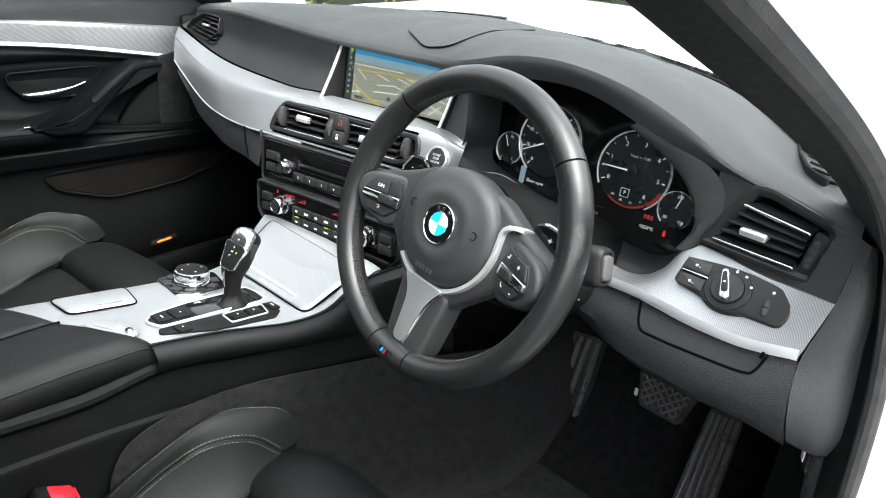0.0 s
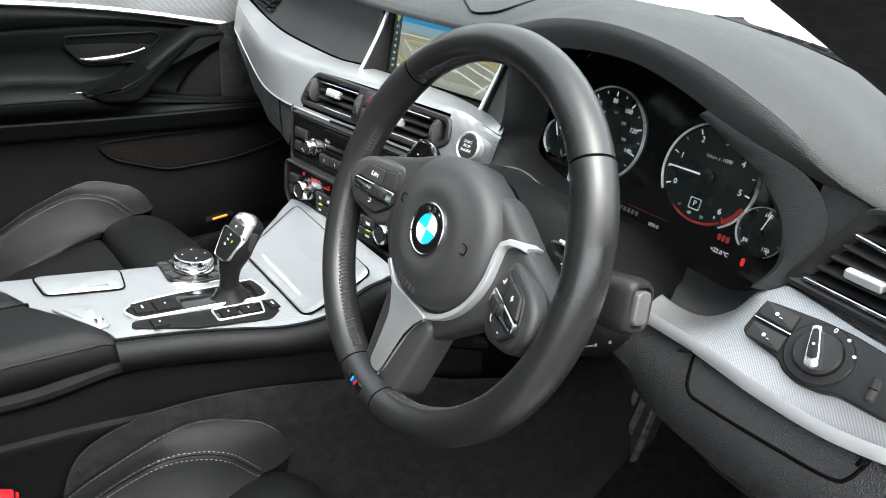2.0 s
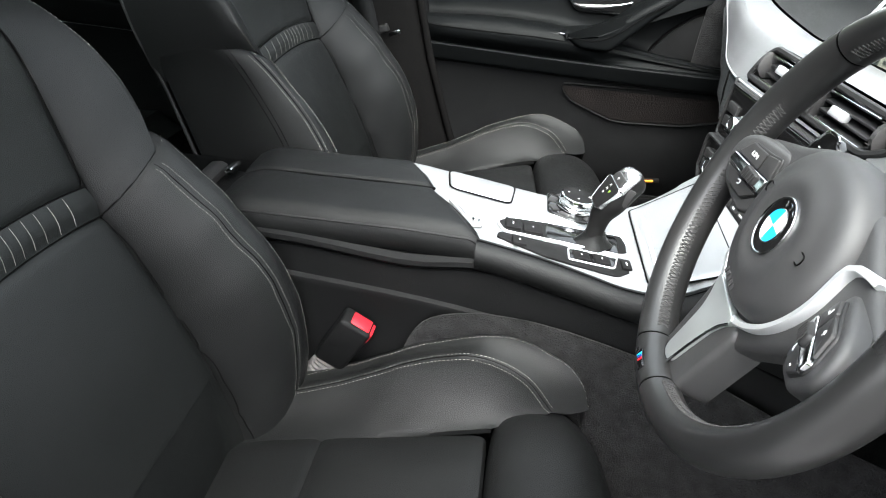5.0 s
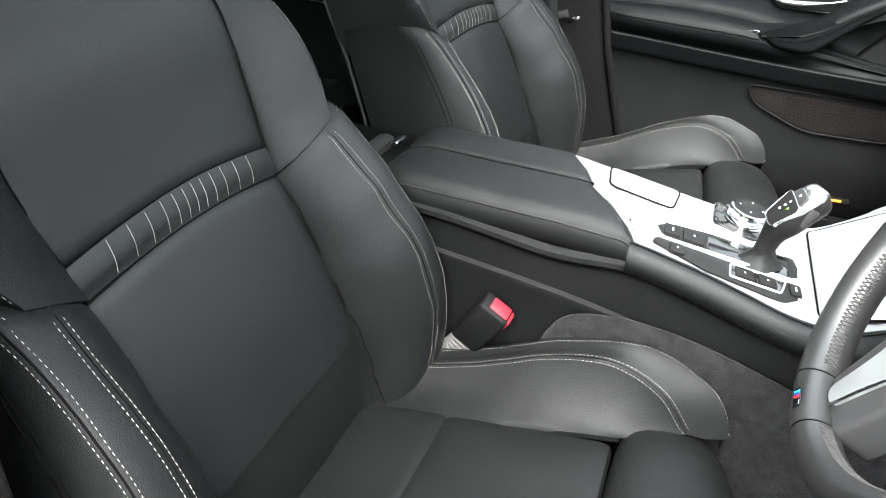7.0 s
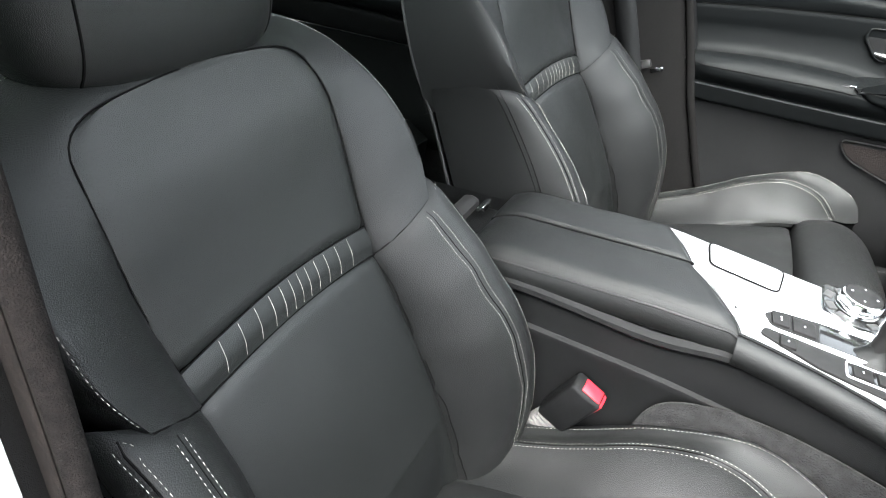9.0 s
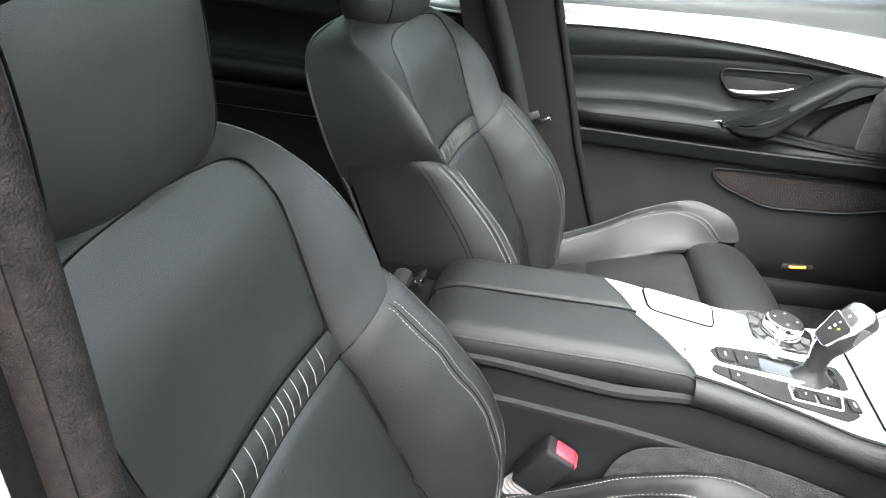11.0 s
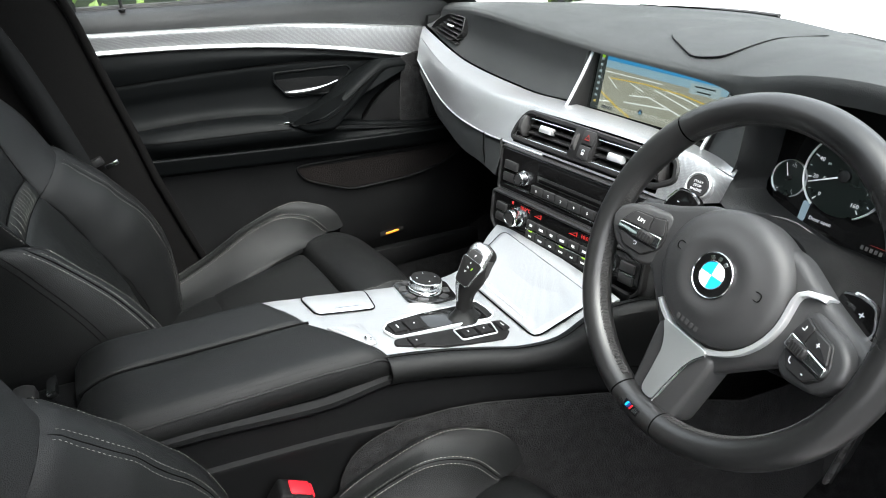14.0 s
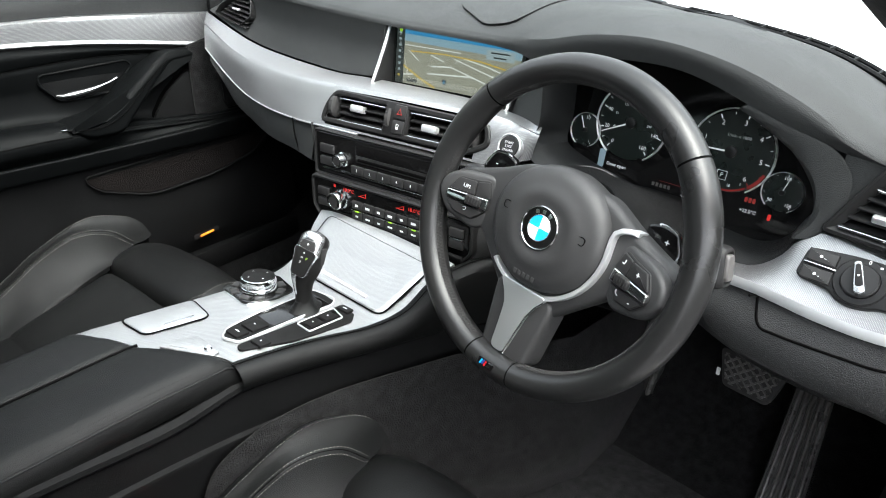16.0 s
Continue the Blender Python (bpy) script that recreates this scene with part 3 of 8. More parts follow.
# windscreen
low = GLASS_FOOT
high = [(x, 0.02 - 0.25 * x * x, 1.375 - 0.04 * abs(x)) for x in np.linspace(-0.56, 0.56, 9)]
mid = [tuple(0.5 * np.array(a) + 0.5 * np.array(b) + (0, 0.02, 0.03)) for a, b in zip(low, high)]
pane = thing("windscreen", "clear laminated windscreen", "windscreen", kind="structure")
g = part("pane", rails([low, mid, high], 20, 5), GLASS, pane)
g.visible_shadow = False
part("black_border", ruled([[(x, y + 0.003, z - 0.003) for x, y, z in low], [(x, y - 0.012, z + 0.007) for x, y, z in low]], 30), GLOSS, pane)

# ---------------------------------------------------------------- doors on the far side


def drop(y):
    """Fall of the waist line towards the front."""
    return -0.062 * (y + 0.04)


def door_skin(points, y0, y1, n=18):
    """Skin of a door from a profile of (x, z) that follows the falling waist line."""
    rows = []
    for y in np.linspace(y0, y1, n):
        rows.append([(x - 0.02 * max(0.0, (y - 0.45) / 0.3) ** 2 * (-1), y, z + drop(y) * k) for x, z, k in points])
    return sheet(rows)


def soft(points, n):
    """Smooth profile in (x, z, share of the fall)."""
    return [tuple(p) for p in spline(points, n)]


def car_door(name, y0, y1, label, front):
    d = thing(name, label, "car door", kind="structure")
    part("sill", door_skin(soft([(-0.80, 1.0, 0.3), (-0.775, 1.0, 0.3), (-0.755, 0.99, 0.4), (-0.742, 0.965, 0.9), (-0.742, 0.958, 1)], 14), y0, y1), DASH, d, "dark soft-touch door top")
    part("trim", door_skin(soft([(-0.752, 0.961, 1), (-0.741, 0.956, 1), (-0.731, 0.942, 1), (-0.726, 0.926, 1), (-0.732, 0.914, 1)], 12), y0, y1), ALU, d, "textured silver aluminium trim strip")
    lip = [(-0.7295, y, 0.9155 + drop(y)) for y in np.linspace(y0, y1, 16)]
    part("trim_edge", tube(lip, 0.0028, 6), SILVER, d, "bright lower edge of the trim")
    part("upper_panel", door_skin(soft([(-0.745, 0.914, 1), (-0.748, 0.90, 1), (-0.740, 0.875, 1), (-0.745, 0.858, 1)], 10), y0, y1), DOOR_SKIN, d, "black leather upper door panel")
    seam = [(-0.744, y, 0.8585 + drop(y)) for y in np.linspace(y0, y1, 24)]
    linked("stitching", stitches([[V(*p) for p in seam]], lambda p: (1, 0, 0.1), r=0.0003), SEAM, d)
    part("insert_panel", door_skin(soft([(-0.7455, 0.858, 1), (-0.752, 0.83, 1), (-0.757, 0.79, 1), (-0.752, 0.76, 1), (-0.735, 0.752, 0.9)], 14), y0, y1), DOOR_SKIN, d, "smooth black leather door insert")
    part("armrest", door_skin(soft([(-0.74, 0.751, 0.9), (-0.70, 0.755, 0.9), (-0.680, 0.752, 0.9), (-0.6705, 0.743, 0.9), (-0.672, 0.725, 0.85), (-0.683, 0.712, 0.8), (-0.70, 0.704, 0.8)], 22), y0, y1), DOOR_SKIN, d, "padded black leather door armrest")
    part("ledge", door_skin(soft([(-0.705, 0.706, 0.8), (-0.694, 0.7035, 0.8), (-0.689, 0.700, 0.78), (-0.689, 0.692, 0.75), (-0.694, 0.672, 0.7), (-0.702, 0.650, 0.65), (-0.72, 0.643, 0.6)], 22), y0, y1), PLASTIC, d, "black grained lower ledge")
    part("lower_panel", door_skin(soft([(-0.72, 0.642, 0.6), (-0.728, 0.60, 0.4), (-0.725, 0.54, 0.2), (-0.715, 0.48, 0), (-0.715, 0.42, 0), (-0.73, 0.38, 0)], 18), y0, y1), PLASTIC, d, "black grained lower door panel")
    sew = [(-0.6702, y, 0.7375 + drop(y) * 0.85) for y in np.linspace(y0 + 0.02, y1, 24)]
    linked("stitching", stitches([[V(*p) for p in sew]], lambda p: (1, 0, 0.3), r=0.0003), SEAM, d)
    # glass and frame
    pane_rows = [[(-0.795 + 0.19 * t, y, 0.99 + 0.36 * t) for t in (0, 0.5, 1)] for y in (y0, (y0 + y1) / 2, y1 - 0.35 if front else y1)]
    pane_rows[-1][0] = (-0.795, y1, 0.985)
    part("window_pane", sheet(pane_rows), PRIVACY, d, smooth=False)
    part("window_frame", moved(box(0.03, y1 - y0, 0.04, 0.01), pose((-0.605), (y0 + y1) / 2 - (0.17 if front else 0), 1.36)), PLASTIC, d, "black upper window frame")
    part("outer_skin", moved(box(0.03, y1 - y0, 0.62, 0.01), pose(-0.86, (y0 + y1) / 2, 0.66)), WHITE, d)
    part("waist_seal", tube([(-0.79, y, 1.004 + 0.3 * drop(y)) for y in np.linspace(y0, y1, 8)], 0.006, 6), RUBBER, d)
    # release handle in its cup
    yc, zc = (0.37, 0.824) if front else (-0.42, 0.845)
    cup = basis((-0.7525, yc, zc), (0, 1, -0.06), (0.02, 0, 1))
    outl = rounded([(-0.085, -0.012), (-0.062, -0.036), (0.045, -0.036), (0.075, -0.015), (0.085, 0.026), (-0.085, 0.030)], 0.016)
    part("handle_cup", moved(band(outl, [(x * 0.93, y * 0.88) for x, y in outl], 0.0, 0.006, 0.002), cup), DOOR_SKIN, d, "recessed handle surround")
    part("handle_recess", moved(plate([(x * 0.93, y * 0.88) for x, y in outl], 0.001, 0.0022, 0.0005), cup), GLOSS, d, "dark hollow behind the handle")
    lever = [cup @ V(x, y, z) for x, y, z in ((-0.060, -0.013, 0.008), (-0.045, -0.016, 0.013), (0.0, -0.012, 0.015), (0.04, -0.004, 0.013), (0.062, 0.003, 0.008))]
    part("handle", tube(spline(lever, 20), [0.003 + 0.0035 * math.sin(math.pi * min(1, (i + 1) / 14)) for i in range(20)], 10), LEVER_SILVER, d, "bright chrome release handle")
    return d


rear_door = car_door("door_2", -1.10, -0.24, "black rear door panel with silver trim strip", False)

# the passenger's door, whose lines sweep down towards the front
passenger_door = thing("door_1", "black leather door panel with silver trim strip", "car door", kind="structure")


def line_of(points):
    """A smooth height along the door."""
    p = spline([(0, y, z) for y, z in points], 80)
    ys, zs = [q.y for q in p], [q.z for q in p]
    return lambda y: float(np.interp(y, ys, zs))


TRIM_TOP = line_of([(-0.12, 0.960), (-0.036, 0.959), (0.149, 0.955), (0.343, 0.950), (0.504, 0.936), (0.669, 0.918), (0.81, 0.90)])
TRIM_LOW = line_of([(-0.12, 0.920), (-0.039, 0.919), (0.099, 0.917), (0.242, 0.909), (0.361, 0.897), (0.463, 0.882), (0.633, 0.851), (0.81, 0.82)])
SEW_LINE = line_of([(-0.12, 0.850), (-0.026, 0.856), (0.147, 0.865), (0.345, 0.868), (0.427, 0.864), (0.511, 0.855), (0.598, 0.836), (0.81, 0.79)])
REST_TOP = line_of([(-0.12, 0.757), (0.018, 0.764), (0.138, 0.768), (0.281, 0.760), (0.40, 0.735), (0.60, 0.704), (0.81, 0.70)])
REST_EDGE = line_of([(-0.12, 0.757), (0.017, 0.752), (0.135, 0.749), (0.281, 0.744), (0.40, 0.726), (0.60, 0.702), (0.81, 0.695)])
REST_LOW = line_of([(-0.12, 0.718), (0.02, 0.713), (0.338, 0.697), (0.647, 0.689), (0.81, 0.685)])
LEDGE_LOW = line_of([(-0.12, 0.678), (0.027, 0.672), (0.34, 0.658), (0.553, 0.650), (0.81, 0.645)])
REST_OUT = line_of([(-0.12, -0.705), (0.0, -0.684), (0.05, -0.672), (0.28, -0.670), (0.36, -0.680), (0.46, -0.698), (0.81, -0.705)])


def door_band(name, section, mat, label, n=16):
    """Skin along the door; section(y) gives the profile in (x, z) from above to below."""
    rows = [spline([(x, y, z) for x, z in section(y)], n) for y in np.linspace(-0.10, 0.80, 46)]
    return part(name, sheet(rows), mat, passenger_door, label)


door_band("sill", lambda y: [(-0.80, 0.996), (-0.778, 0.996), (-0.757, 0.988), (-0.745, 0.972), (-0.744, TRIM_TOP(y))], DOOR_TOP, "dark soft-touch door top")
door_band("trim", lambda y: [(-0.746, TRIM_TOP(y) + 0.001), (-0.7360, TRIM_TOP(y) - 0.0015), (-0.7342, TRIM_TOP(y) - 0.007), (-0.7360, TRIM_LOW(y) + 0.018), (-0.7368, TRIM_LOW(y) + 0.009)], ALU, "textured silver aluminium trim strip", 12)
door_band("trim_lip", lambda y: [(-0.7350, TRIM_LOW(y) + 0.0092), (-0.7320, TRIM_LOW(y) + 0.008), (-0.7300, TRIM_LOW(y) + 0.002), (-0.736, TRIM_LOW(y))], ALU, "bright lower edge of the trim", 8)
door_band("upper_panel", lambda y: [(-0.742, TRIM_LOW(y)), (-0.738, TRIM_LOW(y) - 0.008), (-0.735, 0.5 * (TRIM_LOW(y) + SEW_LINE(y))), (-0.742, SEW_LINE(y) + 0.003), (-0.747, SEW_LINE(y))], DOOR_SKIN, "black leather upper door panel")
door_band("insert_panel", lambda y: [(-0.747, SEW_LINE(y) + 0.001), (-0.7445, SEW_LINE(y) - 0.004), (-0.750, SEW_LINE(y) - 0.03), (-0.756, 0.5 * (SEW_LINE(y) + REST_TOP(y))), (-0.752, REST_TOP(y) + 0.012), (-0.738, REST_TOP(y) - 0.001)], DOOR_SKIN, "smooth black leather door insert")
door_band("armrest", lambda y: [(-0.742, REST_TOP(y)), (0.6 * REST_OUT(y) - 0.4 * 0.74, REST_TOP(y) + 0.002), (REST_OUT(y) - 0.010, REST_EDGE(y) + 0.7 * (REST_TOP(y) - REST_EDGE(y))), (REST_OUT(y) - 0.001, REST_EDGE(y) + 0.003), (REST_OUT(y), REST_EDGE(y))], DOOR_SKIN, "padded black leather door armrest")
door_band("armrest_face", lambda y: [(REST_OUT(y) - 0.0015, REST_EDGE(y)), (REST_OUT(y) + 0.0005, REST_EDGE(y) - 0.005), (REST_OUT(y) - 0.004, 0.5 * (REST_EDGE(y) + REST_LOW(y))), (-0.697, REST_LOW(y))], DOOR_SKIN, "armrest side")
door_band("ledge", lambda y: [(-0.699, REST_LOW(y) + 0.001), (-0.6885, REST_LOW(y) - 0.0005), (-0.6855, REST_LOW(y) - 0.004), (-0.690, 0.5 * (REST_LOW(y) + LEDGE_LOW(y))), (-0.697, LEDGE_LOW(y) + 0.002), (-0.712, LEDGE_LOW(y))], DOOR_SKIN, "black grained lower ledge", 18)
door_band("lower_panel", lambda y: [(-0.710, LEDGE_LOW(y) + 0.001), (-0.716, 0.61), (-0.716, 0.54), (-0.712, 0.48), (-0.715, 0.42), (-0.73, 0.38)], PLASTIC, "black grained lower door panel")
for name, height, x in (("stitching", SEW_LINE, -0.7445), ("stitching", REST_EDGE, None)):
    seam = [V((REST_OUT(y) + 0.0008) if x is None else x, y, height(y) - 0.0008) for y in np.linspace(-0.09, 0.64 if x else 0.30, 40)]
    part("seam", tube(seam, 0.0011, 5), SEAM, passenger_door, "sewn seam")
pane_rows = [[(-0.795 + 0.19 * t, y, 0.99 + 0.36 * t) for t in (0, 0.5, 1)] for y in (-0.10, 0.35, 0.45)]
pane_rows[-1][0] = (-0.795, 0.80, 0.985)
gl = part("window_pane", sheet(pane_rows), GLASS, passenger_door, smooth=False)
gl.visible_shadow = False
part("window_frame", moved(box(0.03, 0.9, 0.04, 0.01), pose(-0.605, 0.18, 1.36)), PLASTIC, passenger_door, "black upper window frame")
part("outer_skin", moved(box(0.03, 0.9, 0.62, 0.01), pose(-0.86, 0.35, 0.66)), WHITE, passenger_door)
part("waist_seal", tube([(-0.79, y, 0.998) for y in np.linspace(-0.10, 0.80, 8)], 0.006, 6), RUBBER, passenger_door)
sp = basis((-0.748, 0, 0), (0, 1, 0), (0, 0, 1))
# release handle in its cup
cup_o = rounded([(0.287, 0.830), (0.318, 0.790), (0.433, 0.789), (0.475, 0.838), (0.463, 0.852), (0.291, 0.851)], 0.014)
part("handle_cup", moved(band(cup_o, inset(cup_o, 0.005), -0.006, 0.0035, 0.002), sp), DOOR_SKIN, passenger_door, "recessed handle surround")
part("handle_recess", moved(plate(inset(cup_o, 0.005), -0.006, -0.0035, 0.0005), sp), PLASTIC, passenger_door, "dark hollow behind the handle")
part("cup_lip", tube([sp @ V(y, 0.8495, 0.0035) for y in (0.300, 0.36, 0.42, 0.455)], 0.0009, 6), PLASTIC, passenger_door)
lever = [sp @ V(y, z, d) for y, z, d in ((0.314, 0.8055, 0.002), (0.330, 0.8040, 0.008), (0.37, 0.8060, 0.011), (0.41, 0.8120, 0.009), (0.436, 0.8180, 0.003))]
part("handle", tube(spline(lever, 20), [0.0022 + 0.0032 * math.sin(math.pi * min(1, (i + 1) / 15)) for i in range(20)], 10), LEVER_SILVER, passenger_door, "bright chrome release handle")
# pull grip
grip_o = rounded([(0.290, 0.757), (0.331, 0.729), (0.397, 0.726), (0.470, 0.795), (0.536, 0.836), (0.640, 0.832), (0.640, 0.852), (0.528, 0.859), (0.450, 0.819), (0.400, 0.782), (0.362, 0.764)], 0.014)
bm = moved(plate(grip_o, 0.0, 0.084, 0.010), sp)
for v in bm.verts:
    v.co.x -= 0.35 * max(0.0, v.co.y - 0.46) + 0.10 * max(0.0, v.co.z - 0.76)
part("pull_grip", bm, DOOR_SKIN, passenger_door, "black leather pull grip")
sew = [sp @ V(y, z, 0.0845 - 0.35 * max(0.0, y - 0.46) - 0.10 * max(0.0, z - 0.76)) for y, z in ((0.315, 0.752), (0.36, 0.748), (0.405, 0.765), (0.455, 0.803), (0.53, 0.845))]
part("seam", tube(spline(sew, 30), 0.0011, 5), SEAM, passenger_door, "sewn seam on the grip")
tri = rounded([(0.483, 0.712), (0.69, 0.700), (0.69, 0.802), (0.582, 0.806), (0.528, 0.768)], 0.02)
part("speaker_cover", moved(plate(tri, -0.006, 0.012, 0.003), sp), PLASTIC, passenger_door, "black speaker cover")
part("cover_gap", moved(band(inset(tri, -0.003), inset(tri, 0.0), -0.004, 0.0115, 0.0005), sp), SEAM, passenger_door)
poc = rounded([(0.305, 0.640), (0.330, 0.605), (0.437, 0.563), (0.593, 0.568), (0.705, 0.592), (0.76, 0.635), (0.76, 0.642)], 0.03)
part("pocket", moved(plate(poc, 0.026, 0.0345, 0.003), sp), POCKET_LINING, passenger_door, "dark brown lined door pocket")
part("pocket_rim", moved(band(inset(poc, -0.003), poc, 0.02, 0.040, 0.0015), sp), PLASTIC, passenger_door, "rounded pocket rim")
part("lock_pin", moved(lathe([(0.006, 0), (0.007, 0.004), (0.003, 0.006), (0.003, 0.02), (0.0045, 0.022), (0.0045, 0.028), (0.002, 0.030)], 14), pose(-0.765, 0.02, 0.994)), SATIN, passenger_door, "black lock pin")
part("switch", moved(box(0.016, 0.03, 0.006, 0.002), pose(-0.685, 0.285, 0.752)), SATIN, passenger_door, "window switch")
part("switch_edge", moved(box(0.003, 0.012, 0.004, 0.001), pose(-0.677, 0.292, 0.755)), CHROME, passenger_door)
part("sill_step", moved(box(0.05, 0.9, 0.06, 0.012), pose(-0.735, 0.35, 0.35)), PLASTIC, passenger_door, "black sill trim")
lamp = thing("door_lamp", "small glowing amber courtesy lamp low on the door", "lamp")
part("lens", moved(box(0.006, 0.036, 0.005, 0.002), pose(-0.712, 0.540, 0.424, 6, 0, 0)), AMBER, lamp, "amber lit lens")
part("housing", moved(box(0.008, 0.066, 0.016, 0.003), pose(-0.717, 0.540, 0.425, 6)), SATIN, lamp)

# far belt on the pillar
belt = thing("seat_belt", "black seat belt hanging on the middle pillar", "seat belt")
web_rows = []
for p in spline([(-0.585, -0.26, 1.22), (-0.612, -0.215, 1.05), (-0.628, -0.17, 0.93), (-0.632, -0.12, 0.76), (-0.634, -0.07, 0.55), (-0.64, -0.06, 0.42)], 24):
    web_rows.append([p + V(0.004, -0.022, 0), p + V(0.006, 0, 0), p + V(0.004, 0.022, 0)])
thicken(part("webbing", sheet(web_rows), PLASTIC, belt, "black belt webbing"), 0.002)
part("tongue", moved(box(0.010, 0.026, 0.016, 0.003), pose(-0.640, -0.088, 0.742, 20)), SATIN, belt, "black tongue")
part("tongue_plate", moved(box(0.003, 0.026, 0.009, 0.001), pose(-0.637, -0.062, 0.735, 20)), CHROME, belt, "steel tongue plate")
near_belt = thing("seat_belt", "black seat belt on the near middle pillar", "seat belt")
web_rows = []
for p in spline([(0.612, -0.30, 1.22), (0.635, -0.26, 1.05), (0.645, -0.22, 0.9), (0.655, -0.16, 0.7), (0.67, -0.10, 0.5), (0.68, -0.08, 0.42)], 24):
    web_rows.append([p + V(-0.004, -0.022, 0), p + V(-0.006, 0, 0), p + V(-0.004, 0.022, 0)])
thicken(part("webbing", sheet(web_rows), PLASTIC, near_belt, "black belt webbing"), 0.002)

# rear door on the open side, shut
shut = thing("door_3", "closed black rear door beside the open door", "car door", kind="structure")
part("panel", moved(box(0.06, 0.9, 0.62, 0.03), pose(0.77, -0.70, 0.68)), PLASTIC, shut)
part("outer_skin", moved(box(0.03, 0.9, 0.65, 0.01), pose(0.86, -0.70, 0.66)), WHITE, shut)
part("window_pane", sheet([[(0.79 - 0.19 * t, y, 0.99 + 0.36 * t) for t in (0, 0.5, 1)] for y in (-1.15, -0.3)]), PRIVACY, shut, smooth=False)

# ---------------------------------------------------------------- front seats
TILT_C, TILT_S = math.cos(radians(18)), math.sin(radians(18))


def back_point(w, h, f):
    """A place on the backrest: across, up along it, and out from its middle plane."""
    return V(w, -0.0928 - h * TILT_S + f * TILT_C, 0.42 + h * TILT_C + f * TILT_S)


BACK_OUT = V(0, TILT_C, TILT_S)


def flipped(points, s):
    return [(s * p[0], p[1], p[2]) for p in points]


def wrinkled(bm, amount, scale, seed):
    """Slight unevenness of stretched leather."""
    bm.normal_update()
    for v in bm.verts:
        v.co += v.normal * amount * (noise.noise(v.co * scale + V(seed, 0, 0)) + 0.35 * noise.noise(v.co * scale * 2.7 + V(0, seed, 0)))
    return bm


# seams of the seat as (across, up along the back, out), for one half
SEAM_LOW = [(0.148, -0.037, 0.023), (0.143, 0.052, 0.027), (0.136, 0.149, 0.027), (0.134, 0.246, 0.017), (0.132, 0.310, 0.006), (0.131, 0.331, 0.0)]
SEAM_TOP = [(0.130, 0.329, 0.001), (0.134, 0.376, -0.002), (0.138, 0.426, -0.002), (0.139, 0.474, 0.0), (0.138, 0.509, -0.001), (0.131, 0.543, -0.009), (0.106, 0.561, -0.012), (0.056, 0.568, -0.010), (0.0, 0.571, -0.007)]
CREST = [(0.195, -0.020, 0.062), (0.202, 0.069, 0.095), (0.199, 0.149, 0.113), (0.192, 0.242, 0.099), (0.187, 0.321, 0.066), (0.184, 0.362, 0.047)]
EDGE = [(0.233, -0.027, 0.058), (0.240, 0.071, 0.097), (0.236, 0.155, 0.113), (0.226, 0.251, 0.099), (0.219, 0.335, 0.065), (0.219, 0.383, 0.038)]
SHOULDER = [(0.197, 0.365, 0.046), (0.210, 0.406, 0.040), (0.212, 0.447, 0.033), (0.209, 0.489, 0.017), (0.201, 0.532, -0.009), (0.186, 0.566, -0.037), (0.150, 0.588, -0.053), (0.075, 0.602, -0.058), (0.0, 0.605, -0.057)]
CUSH_SEAM = [(0.132, -0.081, 0.414), (0.131, 0.004, 0.434), (0.132, 0.078, 0.453), (0.136, 0.151, 0.473), (0.138, 0.200, 0.486), (0.144, 0.235, 0.490)]
CUSH_TWIN = [(0.187, -0.063, 0.446), (0.192, 0.027, 0.479), (0.196, 0.082, 0.503), (0.196, 0.146, 0.537), (0.191, 0.213, 0.554), (0.181, 0.267, 0.540), (0.172, 0.305, 0.500)]
CUSH_EDGE = [(0.213, -0.062, 0.445), (0.222, 0.044, 0.485), (0.226, 0.093, 0.507), (0.225, 0.143, 0.535), (0.216, 0.240, 0.569), (0.206, 0.307, 0.552), (0.194, 0.338, 0.530), (0.187, 0.350, 0.498)]


def pillow(a, b, t, rise, away):
    """A point between two seams, lifted off the line between them."""
    a, b = Vector(a), Vector(b)
    d = b - a
    n = d.cross(away).normalized()
    return a.lerp(b, t) + n * rise


def leather_skin(name, bm, seat, label, amount, seed, mat):
    """A leather panel; returns a tree to lay seams upon."""
    skin = wrinkled(bm, amount, 15, seed)
    tree = BVHTree.FromBMesh(skin)
    part(name, skin, mat, seat, label, angle=70)
    return tree


def sewn(seat, line, tree, out, label="pale contrast stitching"):
    linked("stitching", stitches([laid(line, tree, out)], out), STITCH, seat, label)


def gap_line(seat, line, tree, out, r=0.0007, label="sewn seam between the leather panels"):
    part("panel_seam", tube(laid(line, tree, out, -0.0002), r, 6), SEAM, seat, label)


def shifted(line, across, d):
    """A line moved sideways by d, square to its run and to the outward way."""
    out = []
    for i, p in enumerate(line):
        t = (line[min(i + 1, len(line) - 1)] - line[max(i - 1, 0)]).normalized()
        out.append(p + t.cross(across(p)).normalized() * d)
    return out


